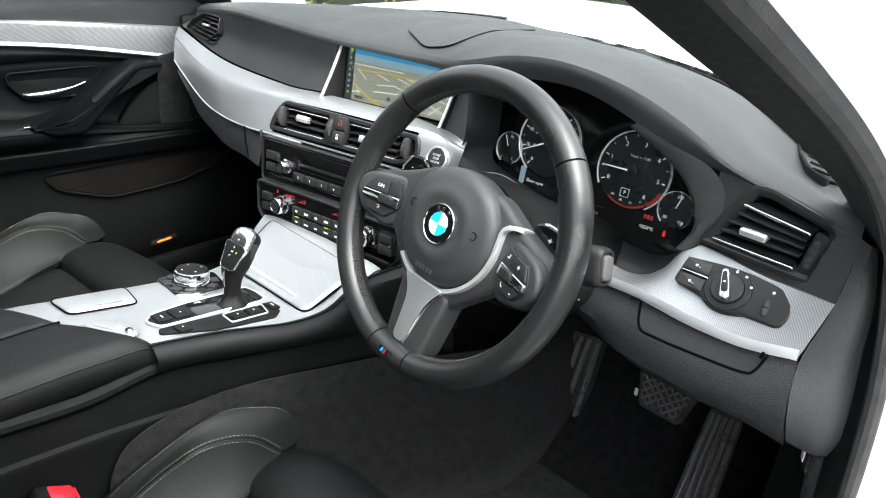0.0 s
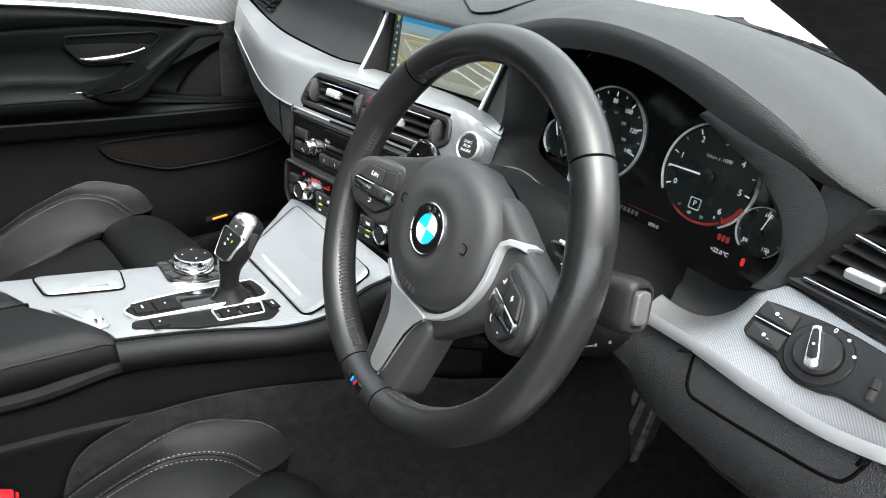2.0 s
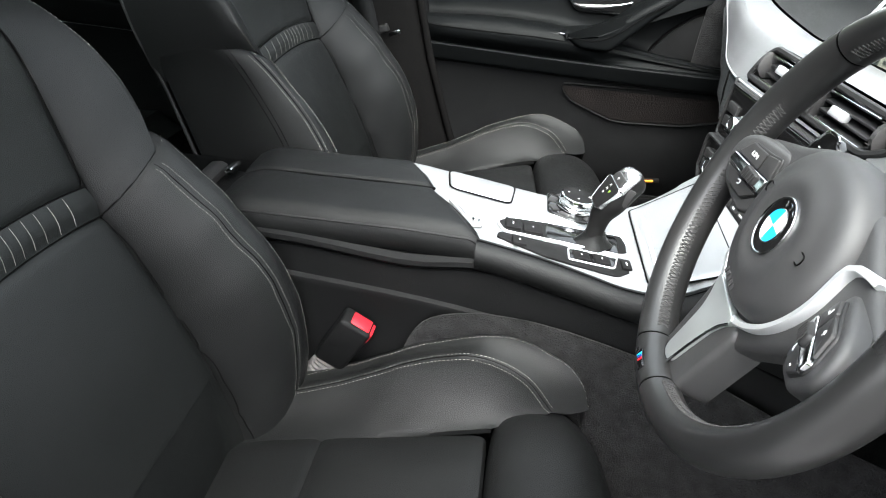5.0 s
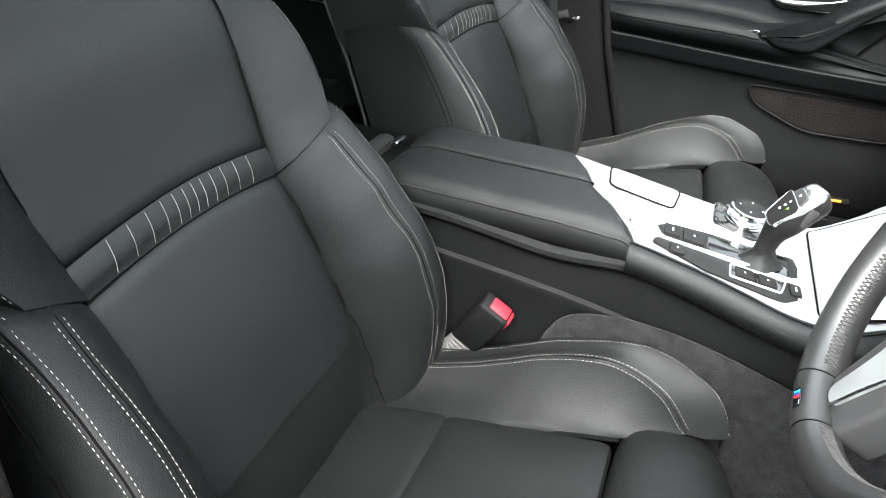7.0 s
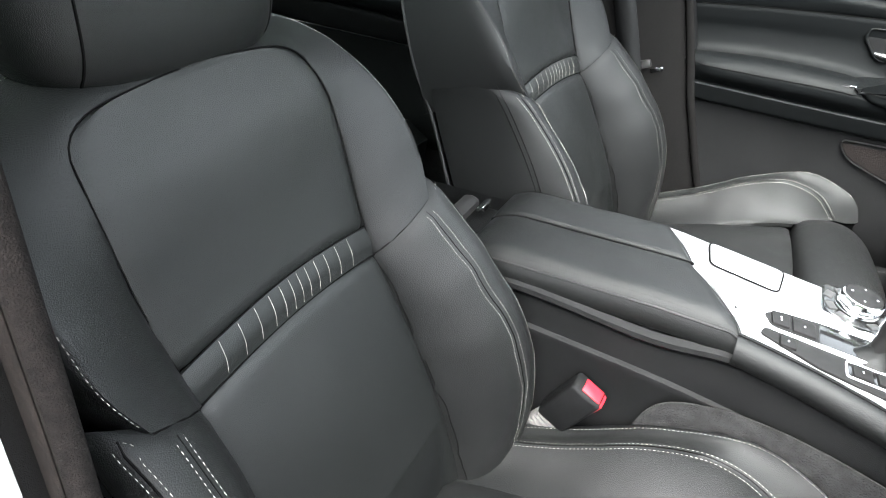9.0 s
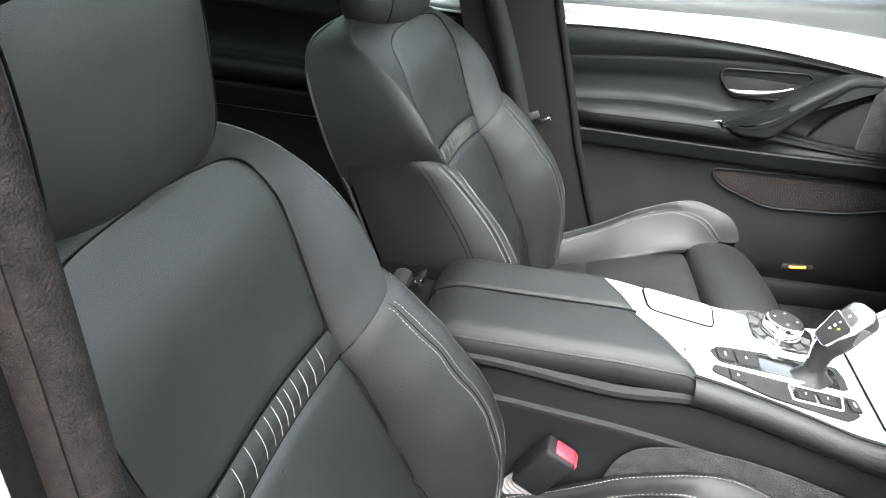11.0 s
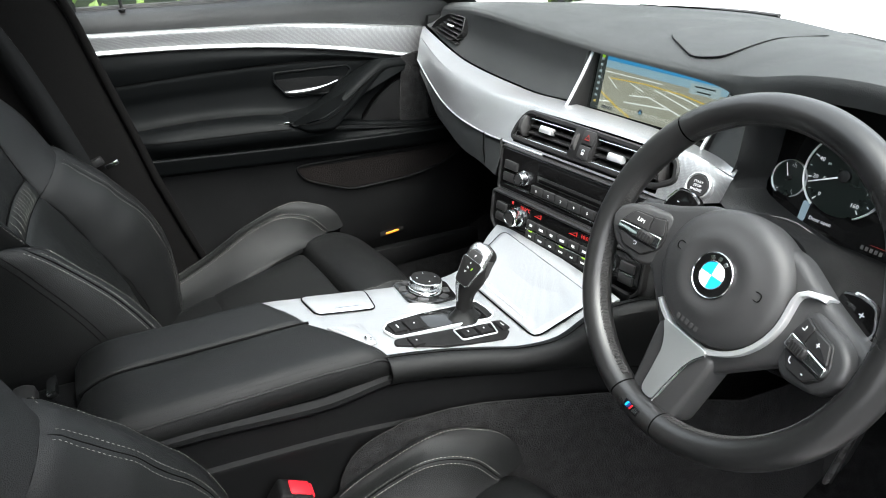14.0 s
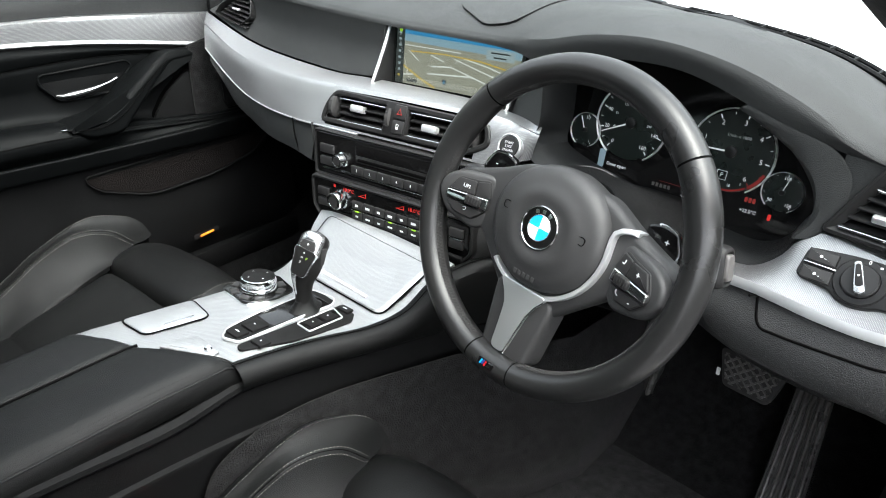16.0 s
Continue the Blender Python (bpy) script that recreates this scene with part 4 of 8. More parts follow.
def make_cushion(seat):
    """Seat cushion with raised sides, in the seat's own place."""
    def cush_z(y):
        return 0.411 + 0.232 * (y + 0.085) + 0.004 * math.sin(min(1.0, max(0.0, (y + 0.08) / 0.31)) * math.pi)
    rows = []
    for y in (-0.14, -0.115, -0.085, -0.05, -0.01, 0.018, 0.026, 0.0295, 0.0305, 0.034, 0.042, 0.07, 0.11, 0.15, 0.19, 0.212, 0.222, 0.228, 0.231, 0.232):
        fall = 0.0028 if abs(y - 0.03) < 0.001 else 0.0012 if abs(y - 0.03) < 0.005 else 0.03 if y > 0.2315 else 0.012 if y > 0.230 else 0.005 if y > 0.225 else 0.0015 if y > 0.22 else 0.0
        row = []
        for u in np.linspace(-1, 1, 25):
            row.append((u * 0.137, y, cush_z(y) - fall + 0.007 * (1 - u ** 4) - 0.002 * max(0.0, abs(u) - 0.96) / 0.04 + 0.0012 * noise.noise(V(u * 2.2, y * 14, 3))))
        rows.append(row)
    part("cushion", wrinkled(sheet(rows), 0.0016, 19, 2), LEATHER, seat, "black leather seat cushion")
    rows = []
    prof = [(0.2335, 0.45), (0.2345, 0.476), (0.2400, 0.4935), (0.2540, 0.5045), (0.280, 0.5115), (0.310, 0.5125), (0.340, 0.5060), (0.364, 0.490), (0.381, 0.462), (0.386, 0.425), (0.380, 0.385), (0.362, 0.345), (0.34, 0.32)]
    prof = spline([(0, y, z) for y, z in prof], 34)
    for x in np.linspace(-1, 1, 29):
        k = 1 - abs(x) ** 6 * 0.12
        rows.append([(x * 0.188, 0.30 + (p.y - 0.30) * k - 0.02 * x * x * max(0, p.y - 0.3) / 0.08, p.z - 0.022 * abs(x) ** 6 - 0.004 * x * x) for p in prof])
    part("thigh_support", wrinkled(sheet(rows), 0.0012, 14, 5), LEATHER, seat, "padded leather thigh support")
    for s in (1, -1):
        inner, twin, edge = [spline(flipped(c, s), 48) for c in (CUSH_SEAM, CUSH_TWIN, CUSH_EDGE)]
        rows = []
        for k in range(48):
            a, b, c = inner[k], twin[k], edge[k]
            t = k / 47
            away = V(0, 1, 0) * s
            o = c + V(s * 0.022, 0, -0.020 - 0.012 * t)
            q = V(c.x + s * (0.026 - 0.014 * max(0, t - 0.7)), c.y - 0.012 * max(0.0, t - 0.8), 0.34)
            rows.append([a + V(0, 0, -0.010), a + V(-s * 0.001, 0, -0.0015), pillow(a, b, 0.08, 0.0035, -away), pillow(a, b, 0.28, 0.0085, -away), pillow(a, b, 0.55, 0.0105, -away), pillow(a, b, 0.82, 0.006, -away), pillow(a, b, 0.95, 0.0022, -away), b + V(0, 0, -0.0006),
                         pillow(b, c, 0.15, 0.0022, -away), pillow(b, c, 0.5, 0.0045, -away), pillow(b, c, 0.85, 0.003, -away), c, c.lerp(o, 0.3) + V(s * 0.0045, 0, 0.004), c.lerp(o, 0.7) + V(s * 0.004, 0, 0.002), o, o.lerp(q, 0.5) + V(s * 0.004, 0, 0), q])
        tree = leather_skin("cushion_bolster", sheet(rows), seat, "raised leather side bolster", 0.0019, 7 + s, LEATHER)
        up = lambda p: V(-s * 0.35, 0.12, 1)
        for d in (-0.0034, 0.0034):
            sewn(seat, shifted(twin, up, d), tree, up)
        gap_line(seat, twin, tree, up, 0.0007)
        sewn(seat, shifted(edge, up, s * 0.0018), tree, up)
    part("base_trim", moved(box(0.46, 0.44, 0.12, 0.03), pose(0, 0.10, 0.335)), PLASTIC, seat, "black plastic seat base")
    for x in (-0.19, 0.19):
        part("runner", moved(box(0.05, 0.56, 0.05, 0.01), pose(x, 0.08, 0.275)), SATIN, seat, "steel seat runner")


def make_backrest(seat):
    """Backrest with lumbar roll, sewn band, side and shoulder bolsters and headrest."""
    low, top = spline(SEAM_LOW, 60), spline(SEAM_TOP, 80)
    half = low + [p for p in top if p.y > 0.334 and p.y < 0.5]
    hs, ws, fs = [p.y for p in half], [p.x for p in half], [p.z for p in half]

    def across(h):
        return float(np.interp(h, hs, ws)), float(np.interp(h, hs, fs))

    def panel(name, heights, label, seed, puff, arch0, arch1, sink=()):
        rows = []
        h0, h1 = heights[0], heights[-1]
        for h in heights:
            w, f = across(max(h, -0.037))
            drop_f = 0.0
            if h < 0.108:
                drop_f = 0.003 + 0.030 * ((0.108 - h) / 0.15) ** 1.15
            t = (h - h0) / (h1 - h0)
            row = []
            for u in np.linspace(-1, 1, 29):
                dome = (1 - abs(u) ** 3)
                lip = 0.003 * max(0.0, (abs(u) - 0.97) / 0.03) ** 2
                hh = h + (arch0 * (1 - t) + arch1 * t) * (1 - u * u)
                edge = 0.0045 * (max(0.0, 1 - (h - h0) / 0.010) ** 2 if "b" in sink else 0) + 0.0045 * (max(0.0, 1 - (h1 - h) / 0.010) ** 2 if "t" in sink else 0)
                row.append(back_point(u * w, hh, f + puff * dome - lip - edge - drop_f * (0.35 + 0.65 * min(1.0, (1 - abs(u)) / 0.12)) ))
            rows.append(row)
        part(name, wrinkled(sheet(rows), 0.0014, 13, seed), LEATHER_FLAT, seat, label)

    panel("backrest", [-0.05, -0.03, -0.01, 0.01, 0.03, 0.05, 0.07, 0.085, 0.096, 0.103, 0.107, 0.109, 0.112, 0.118, 0.13, 0.15, 0.17, 0.19, 0.21, 0.23, 0.25, 0.27, 0.285, 0.30, 0.31, 0.316, 0.321, 0.325, 0.3275], "smooth black leather backrest", 11, 0.005, 0.0, 0.012, "t")
    # sewn band
    rows = []
    for h in np.linspace(0.3275, 0.3605, 9):
        w, f = across(h)
        rows.append([back_point(u * w, h + 0.012 * (1 - u * u), f + 0.0055 * (1 - abs(u) ** 3) - 0.001 + 0.003 * math.sin(math.pi * (h - 0.3275) / 0.033)) for u in np.linspace(-1, 1, 41)])
    skin = sheet(rows)
    tree = BVHTree.FromBMesh(skin)
    part("sewn_band", skin, LEATHER_FLAT, seat, "narrow sewn band across the backrest")
    front = lambda p: BACK_OUT
    for w in (-0.092, -0.070, -0.051, -0.035, -0.021, -0.009, 0.003, 0.016, 0.031, 0.050, 0.071, 0.094):
        line = [back_point(w + 0.004 * (0.5 - i / 8), h + 0.012 * (1 - (w / 0.131) ** 2), 0.01) for i, h in enumerate(np.linspace(0.3300, 0.3585, 9))]
        part("thread", tube(laid(line, tree, front, 0.0001), 0.00024, 5), STITCH, seat, "pale thread across the band")
    for h in (0.3275, 0.3605):
        part("panel_seam", tube([back_point(u * across(h)[0], h + 0.012 * (1 - u * u), across(h)[1] + 0.0040 * (1 - abs(u) ** 3) - 0.0004) for u in np.linspace(-1, 1, 40)], 0.0011, 6), SEAM, seat, "sewn seam along the band")
    # upper middle panel
    rows = []
    lane = [p for p in spline([(0.131, 0.3605, 0.0)] + SEAM_TOP[1:], 44)]
    for i, p in enumerate(lane[:-1]):
        row = []
        for u in np.linspace(-1, 1, 29):
            bow = 0.012 * (1 - u * u) * max(0.0, 1 - (p.y - 0.3605) / 0.12)
            lip = 0.003 * max(0.0, (abs(u) - 0.97) / 0.03) ** 2
            sunk = 0.0045 * max(0.0, 1 - (p.y - 0.3605) / 0.010) ** 2
            row.append(back_point(u * p.x, p.y + bow, p.z + 0.005 * (1 - abs(u) ** 3) * min(1.0, p.x / 0.12) - lip - sunk))
        rows.append(row)
    part("upper_back", wrinkled(sheet(rows), 0.0013, 12, 13), LEATHER_FLAT, seat, "smooth black leather upper back")
    for s in (1, -1):
        def put(c):
            return [back_point(s * w, h, f) for w, h, f in c]
        out = lambda p: BACK_OUT + V(s * 0.45, 0, 0)
        aside = lambda p: BACK_OUT * 0.7 + V(s * 1.2, 0, 0)
        # lower bolster
        n = 46
        a_, k_, e_ = [spline(put(c), n) for c in (SEAM_LOW, CREST, EDGE)]
        run = spline(put([(0.242, -0.045, -0.01), (0.250, 0.06, 0.01), (0.248, 0.15, 0.012), (0.240, 0.25, 0.008), (0.230, 0.335, -0.004), (0.228, 0.398, -0.012)]), n)
        rear = spline(put([(0.235, -0.045, -0.080), (0.238, 0.06, -0.085), (0.236, 0.15, -0.090), (0.230, 0.25, -0.098), (0.220, 0.335, -0.106), (0.214, 0.402, -0.110)]), n)
        rows = []
        for i in range(n):
            a, b, c, d, r = a_[i], k_[i], e_[i], run[i], rear[i]
            t = i / (n - 1)
            tall = (1.0 - 0.35 * t) * min(1.0, 0.25 + t / 0.25)
            up = V(0, -TILT_S, TILT_C) * -s
            end = -BACK_OUT * 0.010 * max(0.0, (t - 0.955) / 0.045) ** 2
            rows.append([p + end for p in (a - BACK_OUT * 0.012, a - BACK_OUT * 0.001, pillow(a, b, 0.07, 0.003 * tall, up), pillow(a, b, 0.22, 0.008 * tall, up), pillow(a, b, 0.45, 0.0125 * tall, up), pillow(a, b, 0.68, 0.0120 * tall, up), pillow(a, b, 0.88, 0.0065 * tall, up), pillow(a, b, 0.97, 0.0018, up), b,
                                            pillow(b, c, 0.12, 0.0018, up), pillow(b, c, 0.5, 0.0045, up), pillow(b, c, 0.88, 0.0026, up), c, pillow(c, d, 0.08, 0.0025, up), pillow(c, d, 0.3, 0.007, up), pillow(c, d, 0.65, 0.007, up), d, d.lerp(r, 0.5) + V(s * 0.004, 0, 0), r)])
        tree = leather_skin("backrest_bolster", sheet(rows), seat, "curved leather backrest bolster", 0.0026, 21 + s, LEATHER)
        for d in (-0.0034, 0.0034):
            sewn(seat, shifted(k_[1:-1], out, d), tree, out)
        gap_line(seat, k_[1:-1], tree, out, 0.0007)
        for d in (-0.0040, 0.0040):
            sewn(seat, shifted(e_[1:-1], aside, d), tree, aside)
        gap_line(seat, e_[1:-1], tree, aside, 0.0010)
        gap_line(seat, a_, tree, front, 0.0009)
        side = [p.lerp(q, 0.55) for p, q in zip(e_, run)]
        for d in (-0.0035, 0.0035):
            part("side_stitching", tube(laid(shifted(side, aside, d), tree, aside), 0.0006, 5), SEAM, seat, "dark twin stitching on the side")
        # shoulder bolster
        m = 40
        u_, v_ = spline(put(SEAM_TOP), m), spline(put(SHOULDER), m)
        over = spline(put([(max(w + 0.008, 0.206) if h < 0.41 else w + 0.008 * min(1, w / 0.1), h + 0.005, f - 0.026) for w, h, f in SHOULDER]), m)
        rear = spline(put([(max(1.03 * w, 0.214) if h < 0.43 else 1.03 * w, h - 0.002, -0.125) for w, h, f in SHOULDER]), m)
        rows = []
        for i in range(m):
            a, b, c, r = u_[i], v_[i], over[i], rear[i]
            t = i / (m - 1)
            fat = 0.010 * (1 - 0.8 * t)
            up = V(0, -TILT_S, TILT_C) * -s if t < 0.55 else (V(0, -TILT_S, TILT_C) * -s).lerp(V(s, 0, 0), min(1.0, (t - 0.55) / 0.3))
            rows.append([a - BACK_OUT * 0.012, a - BACK_OUT * 0.0005, pillow(a, b, 0.08, fat * 0.4, up), pillow(a, b, 0.28, fat * 0.85, up), pillow(a, b, 0.55, fat, up), pillow(a, b, 0.80, fat * 0.65, up), pillow(a, b, 0.95, fat * 0.2, up), b, b.lerp(c, 0.35) + V(s * 0.002, 0, 0.002), c, c.lerp(r, 0.5) + V(0, 0, 0.004), r])
        tuck = [p - BACK_OUT * 0.012 + V(-s * 0.001, 0.0, -0.002) for p in rows[0]]
        tree = leather_skin("shoulder_bolster", sheet([tuck] + rows), seat, "leather shoulder bolster", 0.0017, 17 + s, LEATHER)
        sewn(seat, shifted(v_[:-6], out, -s * 0.0015), tree, out)
        gap_line(seat, u_[1:-2], tree, front, 0.0008)
        part("panel_seam", tube(spline([p - BACK_OUT * 0.0008 + V(0, 0, -0.0006) for p in rows[0][1:9]], 24), 0.0009, 6), SEAM, seat, "sewn seam across the bolster")
    # rear shell
    ring = [(0.238, -0.06), (0.241, 0.06), (0.238, 0.15), (0.230, 0.25), (0.216, 0.34), (0.212, 0.39), (0.216, 0.43), (0.216, 0.46), (0.210, 0.512), (0.196, 0.555), (0.155, 0.588), (0.075, 0.602), (0.0, 0.605)]
    lane = spline([(w, h, 0) for w, h in ring], 36)
    rows = []
    for p in lane:
        rows.append([back_point(w * p.x, p.y - 0.004, -0.082 - 0.10 * min(0.42, max(0, p.y)) - 0.03 * (1 - w * w) ** 0.5) for w in np.linspace(-1, 1, 17)])
    part("rear_shell", sheet(rows[:-1]), PLASTIC, seat, "black moulded seat back shell")
    piping = [back_point(s * 1.004 * p.x, p.y, -0.082 - 0.10 * min(0.42, max(0, p.y))) for s in (1,) for p in lane] + [back_point(-1.004 * p.x, p.y, -0.082 - 0.10 * min(0.42, max(0, p.y))) for p in reversed(lane)]
    part("piping", tube(piping, 0.0028, 6), SATIN, seat, "dark edge piping")
    # headrest with posts
    rows = []
    for z in np.linspace(-1, 1, 23):
        k = (1 - abs(z) ** 3.2) ** 0.42 if abs(z) < 1 else 0.0
        half_w, deep = 0.138 * (0.55 + 0.45 * k) * (1 if k else 0.6), 0.055 * (0.35 + 0.65 * k)
        rows.append([V(half_w * math.copysign(abs(math.cos(a)) ** 0.6, math.cos(a)), deep * math.copysign(abs(math.sin(a)) ** 0.8, math.sin(a)) + 0.012 * (1 - math.cos(a) ** 2) * k - 0.018 * z, z * 0.104)
                     for a in np.linspace(0, 2 * math.pi, 49)[:-1]])
    head = Matrix.Translation((-0.004, -0.335, 1.052)) @ Matrix.Rotation(radians(-8), 4, "X")
    bm = wrinkled(moved(sheet(rows, True, True), head), 0.0014, 13, 31)
    tree = BVHTree.FromBMesh(bm)
    part("headrest", bm, LEATHER_FLAT, seat, "padded black leather headrest")
    for s in (1, -1):
        line = [head @ V(s * 0.098, 0.07, z) for z in np.linspace(-0.095, 0.095, 24)]
        part("headrest_seam", tube(laid(line, tree, lambda p: V(0, 1, 0.1), 0.0), 0.0012, 5), SEAM, seat, "sewn headrest seam")
        part("headrest_post", tube([(s * 0.062, -0.325, 0.93), (s * 0.062, -0.34, 1.0)], 0.007, 14), CHROME, seat, "chrome headrest post")
        part("post_collar", moved(lathe([(0.013, 0), (0.014, 0.006), (0.011, 0.012), (0.008, 0.013)], 18), pose(s * 0.062, -0.328, 0.968, 12)), SATIN, seat, "black post collar")


def make_seat(label, back_pose, cushion_pose):
    """A sports seat whose cushion and backrest stand at their own poses."""
    seat = thing("front_seat", label, "car seat", "front seats")
    make_cushion(seat)
    for ob in list(seat.children):
        ob.matrix_basis = cushion_pose
    done = set(seat.children)
    make_backrest(seat)
    for ob in seat.children:
        if ob not in done:
            ob.matrix_basis = back_pose
    return seat


make_seat("black leather driver's sports seat with pale stitching, beside open door", pose(0.374, 0.001, -0.002), pose(0.366, -0.004, -0.001))
HINGE = Matrix.Translation((0, -0.0928, 0.42))
make_seat("black leather passenger sports seat with pale stitching", pose(-0.337, 0.013, 0.019, 0, 0, -3.8) @ HINGE @ Matrix.Rotation(radians(1.2), 4, "X") @ HINGE.inverted(), pose(-0.398, 0.043, 0.021, 0, 0, 4.5))

# belt buckles
def buckle(x, y, z, tilt):
    b = thing("belt_buckle", "black seat belt buckle with red release button beside seat", "buckle", "belt buckles")
    m = pose(x, y, z, -tilt, 0, 0) @ Matrix.Rotation(radians(6), 4, "Y")
    part("body", moved(box(0.032, 0.044, 0.084, 0.006, 3), m @ pose(0, 0, -0.034)), PLASTIC, b)
    part("release_button", moved(box(0.021, 0.027, 0.010, 0.002, 2), m @ pose(0, 0.004, 0.0045)), RED, b, "red release button")
    part("button_slope", moved(box(0.021, 0.008, 0.017, 0.002, 2), m @ pose(0, 0.0195, -0.002)), RED, b, "red button edge")
    rows = []
    for i in range(29):
        r = 1 + (0.10 if i % 2 else -0.02)
        t = i / 28
        rows.append([m @ V(0.012 * r * math.copysign(abs(math.cos(a)) ** 0.7, math.cos(a)), 0.017 * r * math.copysign(abs(math.sin(a)) ** 0.7, math.sin(a)) - 0.012 * t * t, -0.070 - 0.105 * t) for a in np.linspace(0, 2 * math.pi, 17)[:-1]])
    part("stem", sheet(rows, True, True), STEM, b, "ribbed grey stem")
    return b


buckle(0.138, 0.047, 0.549, 30)
buckle(-0.120, 0.065, 0.560, 30)

# rear bench
bench = thing("rear_bench", "black leather rear bench seat", "car seat")
rows = []
for x in np.linspace(-0.68, 0.68, 29):
    dip = 0.02 * math.cos(x / 0.68 * math.pi * 2)
    rows.append([(x, y, z - dip * 0.6) for y, z in ((-0.62, 0.32), (-0.60, 0.46), (-0.66, 0.50), (-0.85, 0.49), (-1.05, 0.46), (-1.09, 0.50), (-1.17, 0.72), (-1.25, 0.93), (-1.29, 0.97), (-1.36, 0.96))])
part("cushion", wrinkled(sheet(rows), 0.004, 7, 41), LEATHER_FLAT, bench)
for x in (-0.38, 0.38):
    part("headrest", moved(box(0.26, 0.09, 0.15, 0.04, 4), pose(x, -1.34, 1.05, -10)), LEATHER_FLAT, bench, "rear headrest")

# ---------------------------------------------------------------- steering wheel
WHEEL_UP = V(0, math.sin(radians(21.8)), math.cos(radians(21.8)))
WHEEL = Matrix.Translation((0.3758, 0.4122, 0.8597)) @ Matrix.Rotation(radians(-1.7), 4, "Z") @ basis((0, 0, 0), (1, 0, 0), WHEEL_UP) @ Matrix.Rotation(radians(-5.3), 4, "Z") @ Matrix.Scale(0.951, 4)
wheel = thing("steering_wheel", "thick black leather sports steering wheel with silver spoke", "steering wheel")


def rim_rows(a0, a1, n, grow=0.0):
    rows = []
    for a in np.linspace(radians(a0), radians(a1), n):
        d = math.degrees(a) % 360
        thumb = sum(math.exp(-((d - c) / 11) ** 2) for c in (28, 152)) * 0.0030
        ring = []
        for b in np.linspace(0, 2 * math.pi, 25)[:-1]:
            out, up = math.cos(b), math.sin(b)
            r = 0.1630 + (0.0152 + grow) * out - (thumb if out < 0 else 0) * abs(out)
            ring.append(V(r * math.cos(a), r * math.sin(a), (0.0178 + grow) * up))
        rows.append(ring)
    return rows


for a0, a1 in ((44, 138), (138, 259), (259, 280), (-80, 44)):
    part("rim", moved(sheet(rim_rows(a0 + 0.35, a1 - 0.35, max(8, int((a1 - a0) / 3))), True), WHEEL), RIM, wheel, "leather rim section")
for a in (44, 138, 259, 280):
    part("rim_seam", moved(sheet(rim_rows(a - 0.5, a + 0.5, 3, -0.0009), True), WHEEL), SEAM, wheel)
# cross stitching inside the rim
threads = []
for a0, a1 in ((47, 135), (141, 256), (-77, 41)):
    for a in np.arange(a0, a1, 1.5):
        for s in (1, -1):
            p = [V((0.1630 - 0.0156 * math.cos(b)) * math.cos(radians(a + s * q)), (0.1630 - 0.0156 * math.cos(b)) * math.sin(radians(a + s * q)), 0.0182 * math.sin(b)) for b, q in ((-0.1 * 0 - 0.05, -0.7), (0.22, 0.0), (0.5, 0.7))]
            threads.append([WHEEL @ x for x in p])
me_parts = [tube(t, 0.0006, 4) for t in threads]
tagged(part("cross_stitch", merged(*me_parts), RUBBER, wheel, "black cross stitching"), kind="stuff")

# spokes: carcass behind the cover
def spoke_plate(outline, z0, z1, edge):
    return moved(plate(rounded(outline, 0.012), z0, z1, edge), WHEEL)


part("spoke_carcass", spoke_plate([(-0.152, 0.012), (-0.148, -0.030), (-0.090, -0.036), (-0.056, -0.068), (-0.031, -0.092), (-0.029, -0.152), (0.029, -0.152), (0.031, -0.092), (0.056, -0.068), (0.090, -0.036),
                                     (0.148, -0.030), (0.152, 0.012), (0.09, 0.035), (0.05, 0.055), (-0.05, 0.055), (-0.09, 0.035)], -0.030, -0.006, 0.008), HUB, wheel, "black moulded spokes")
# deep side of the lower spoke
part("lower_spoke", spoke_plate([(-0.031, -0.155), (0.031, -0.155), (0.040, -0.070), (-0.040, -0.070)], -0.034, -0.002, 0.006), HUB, wheel, "black lower spoke")
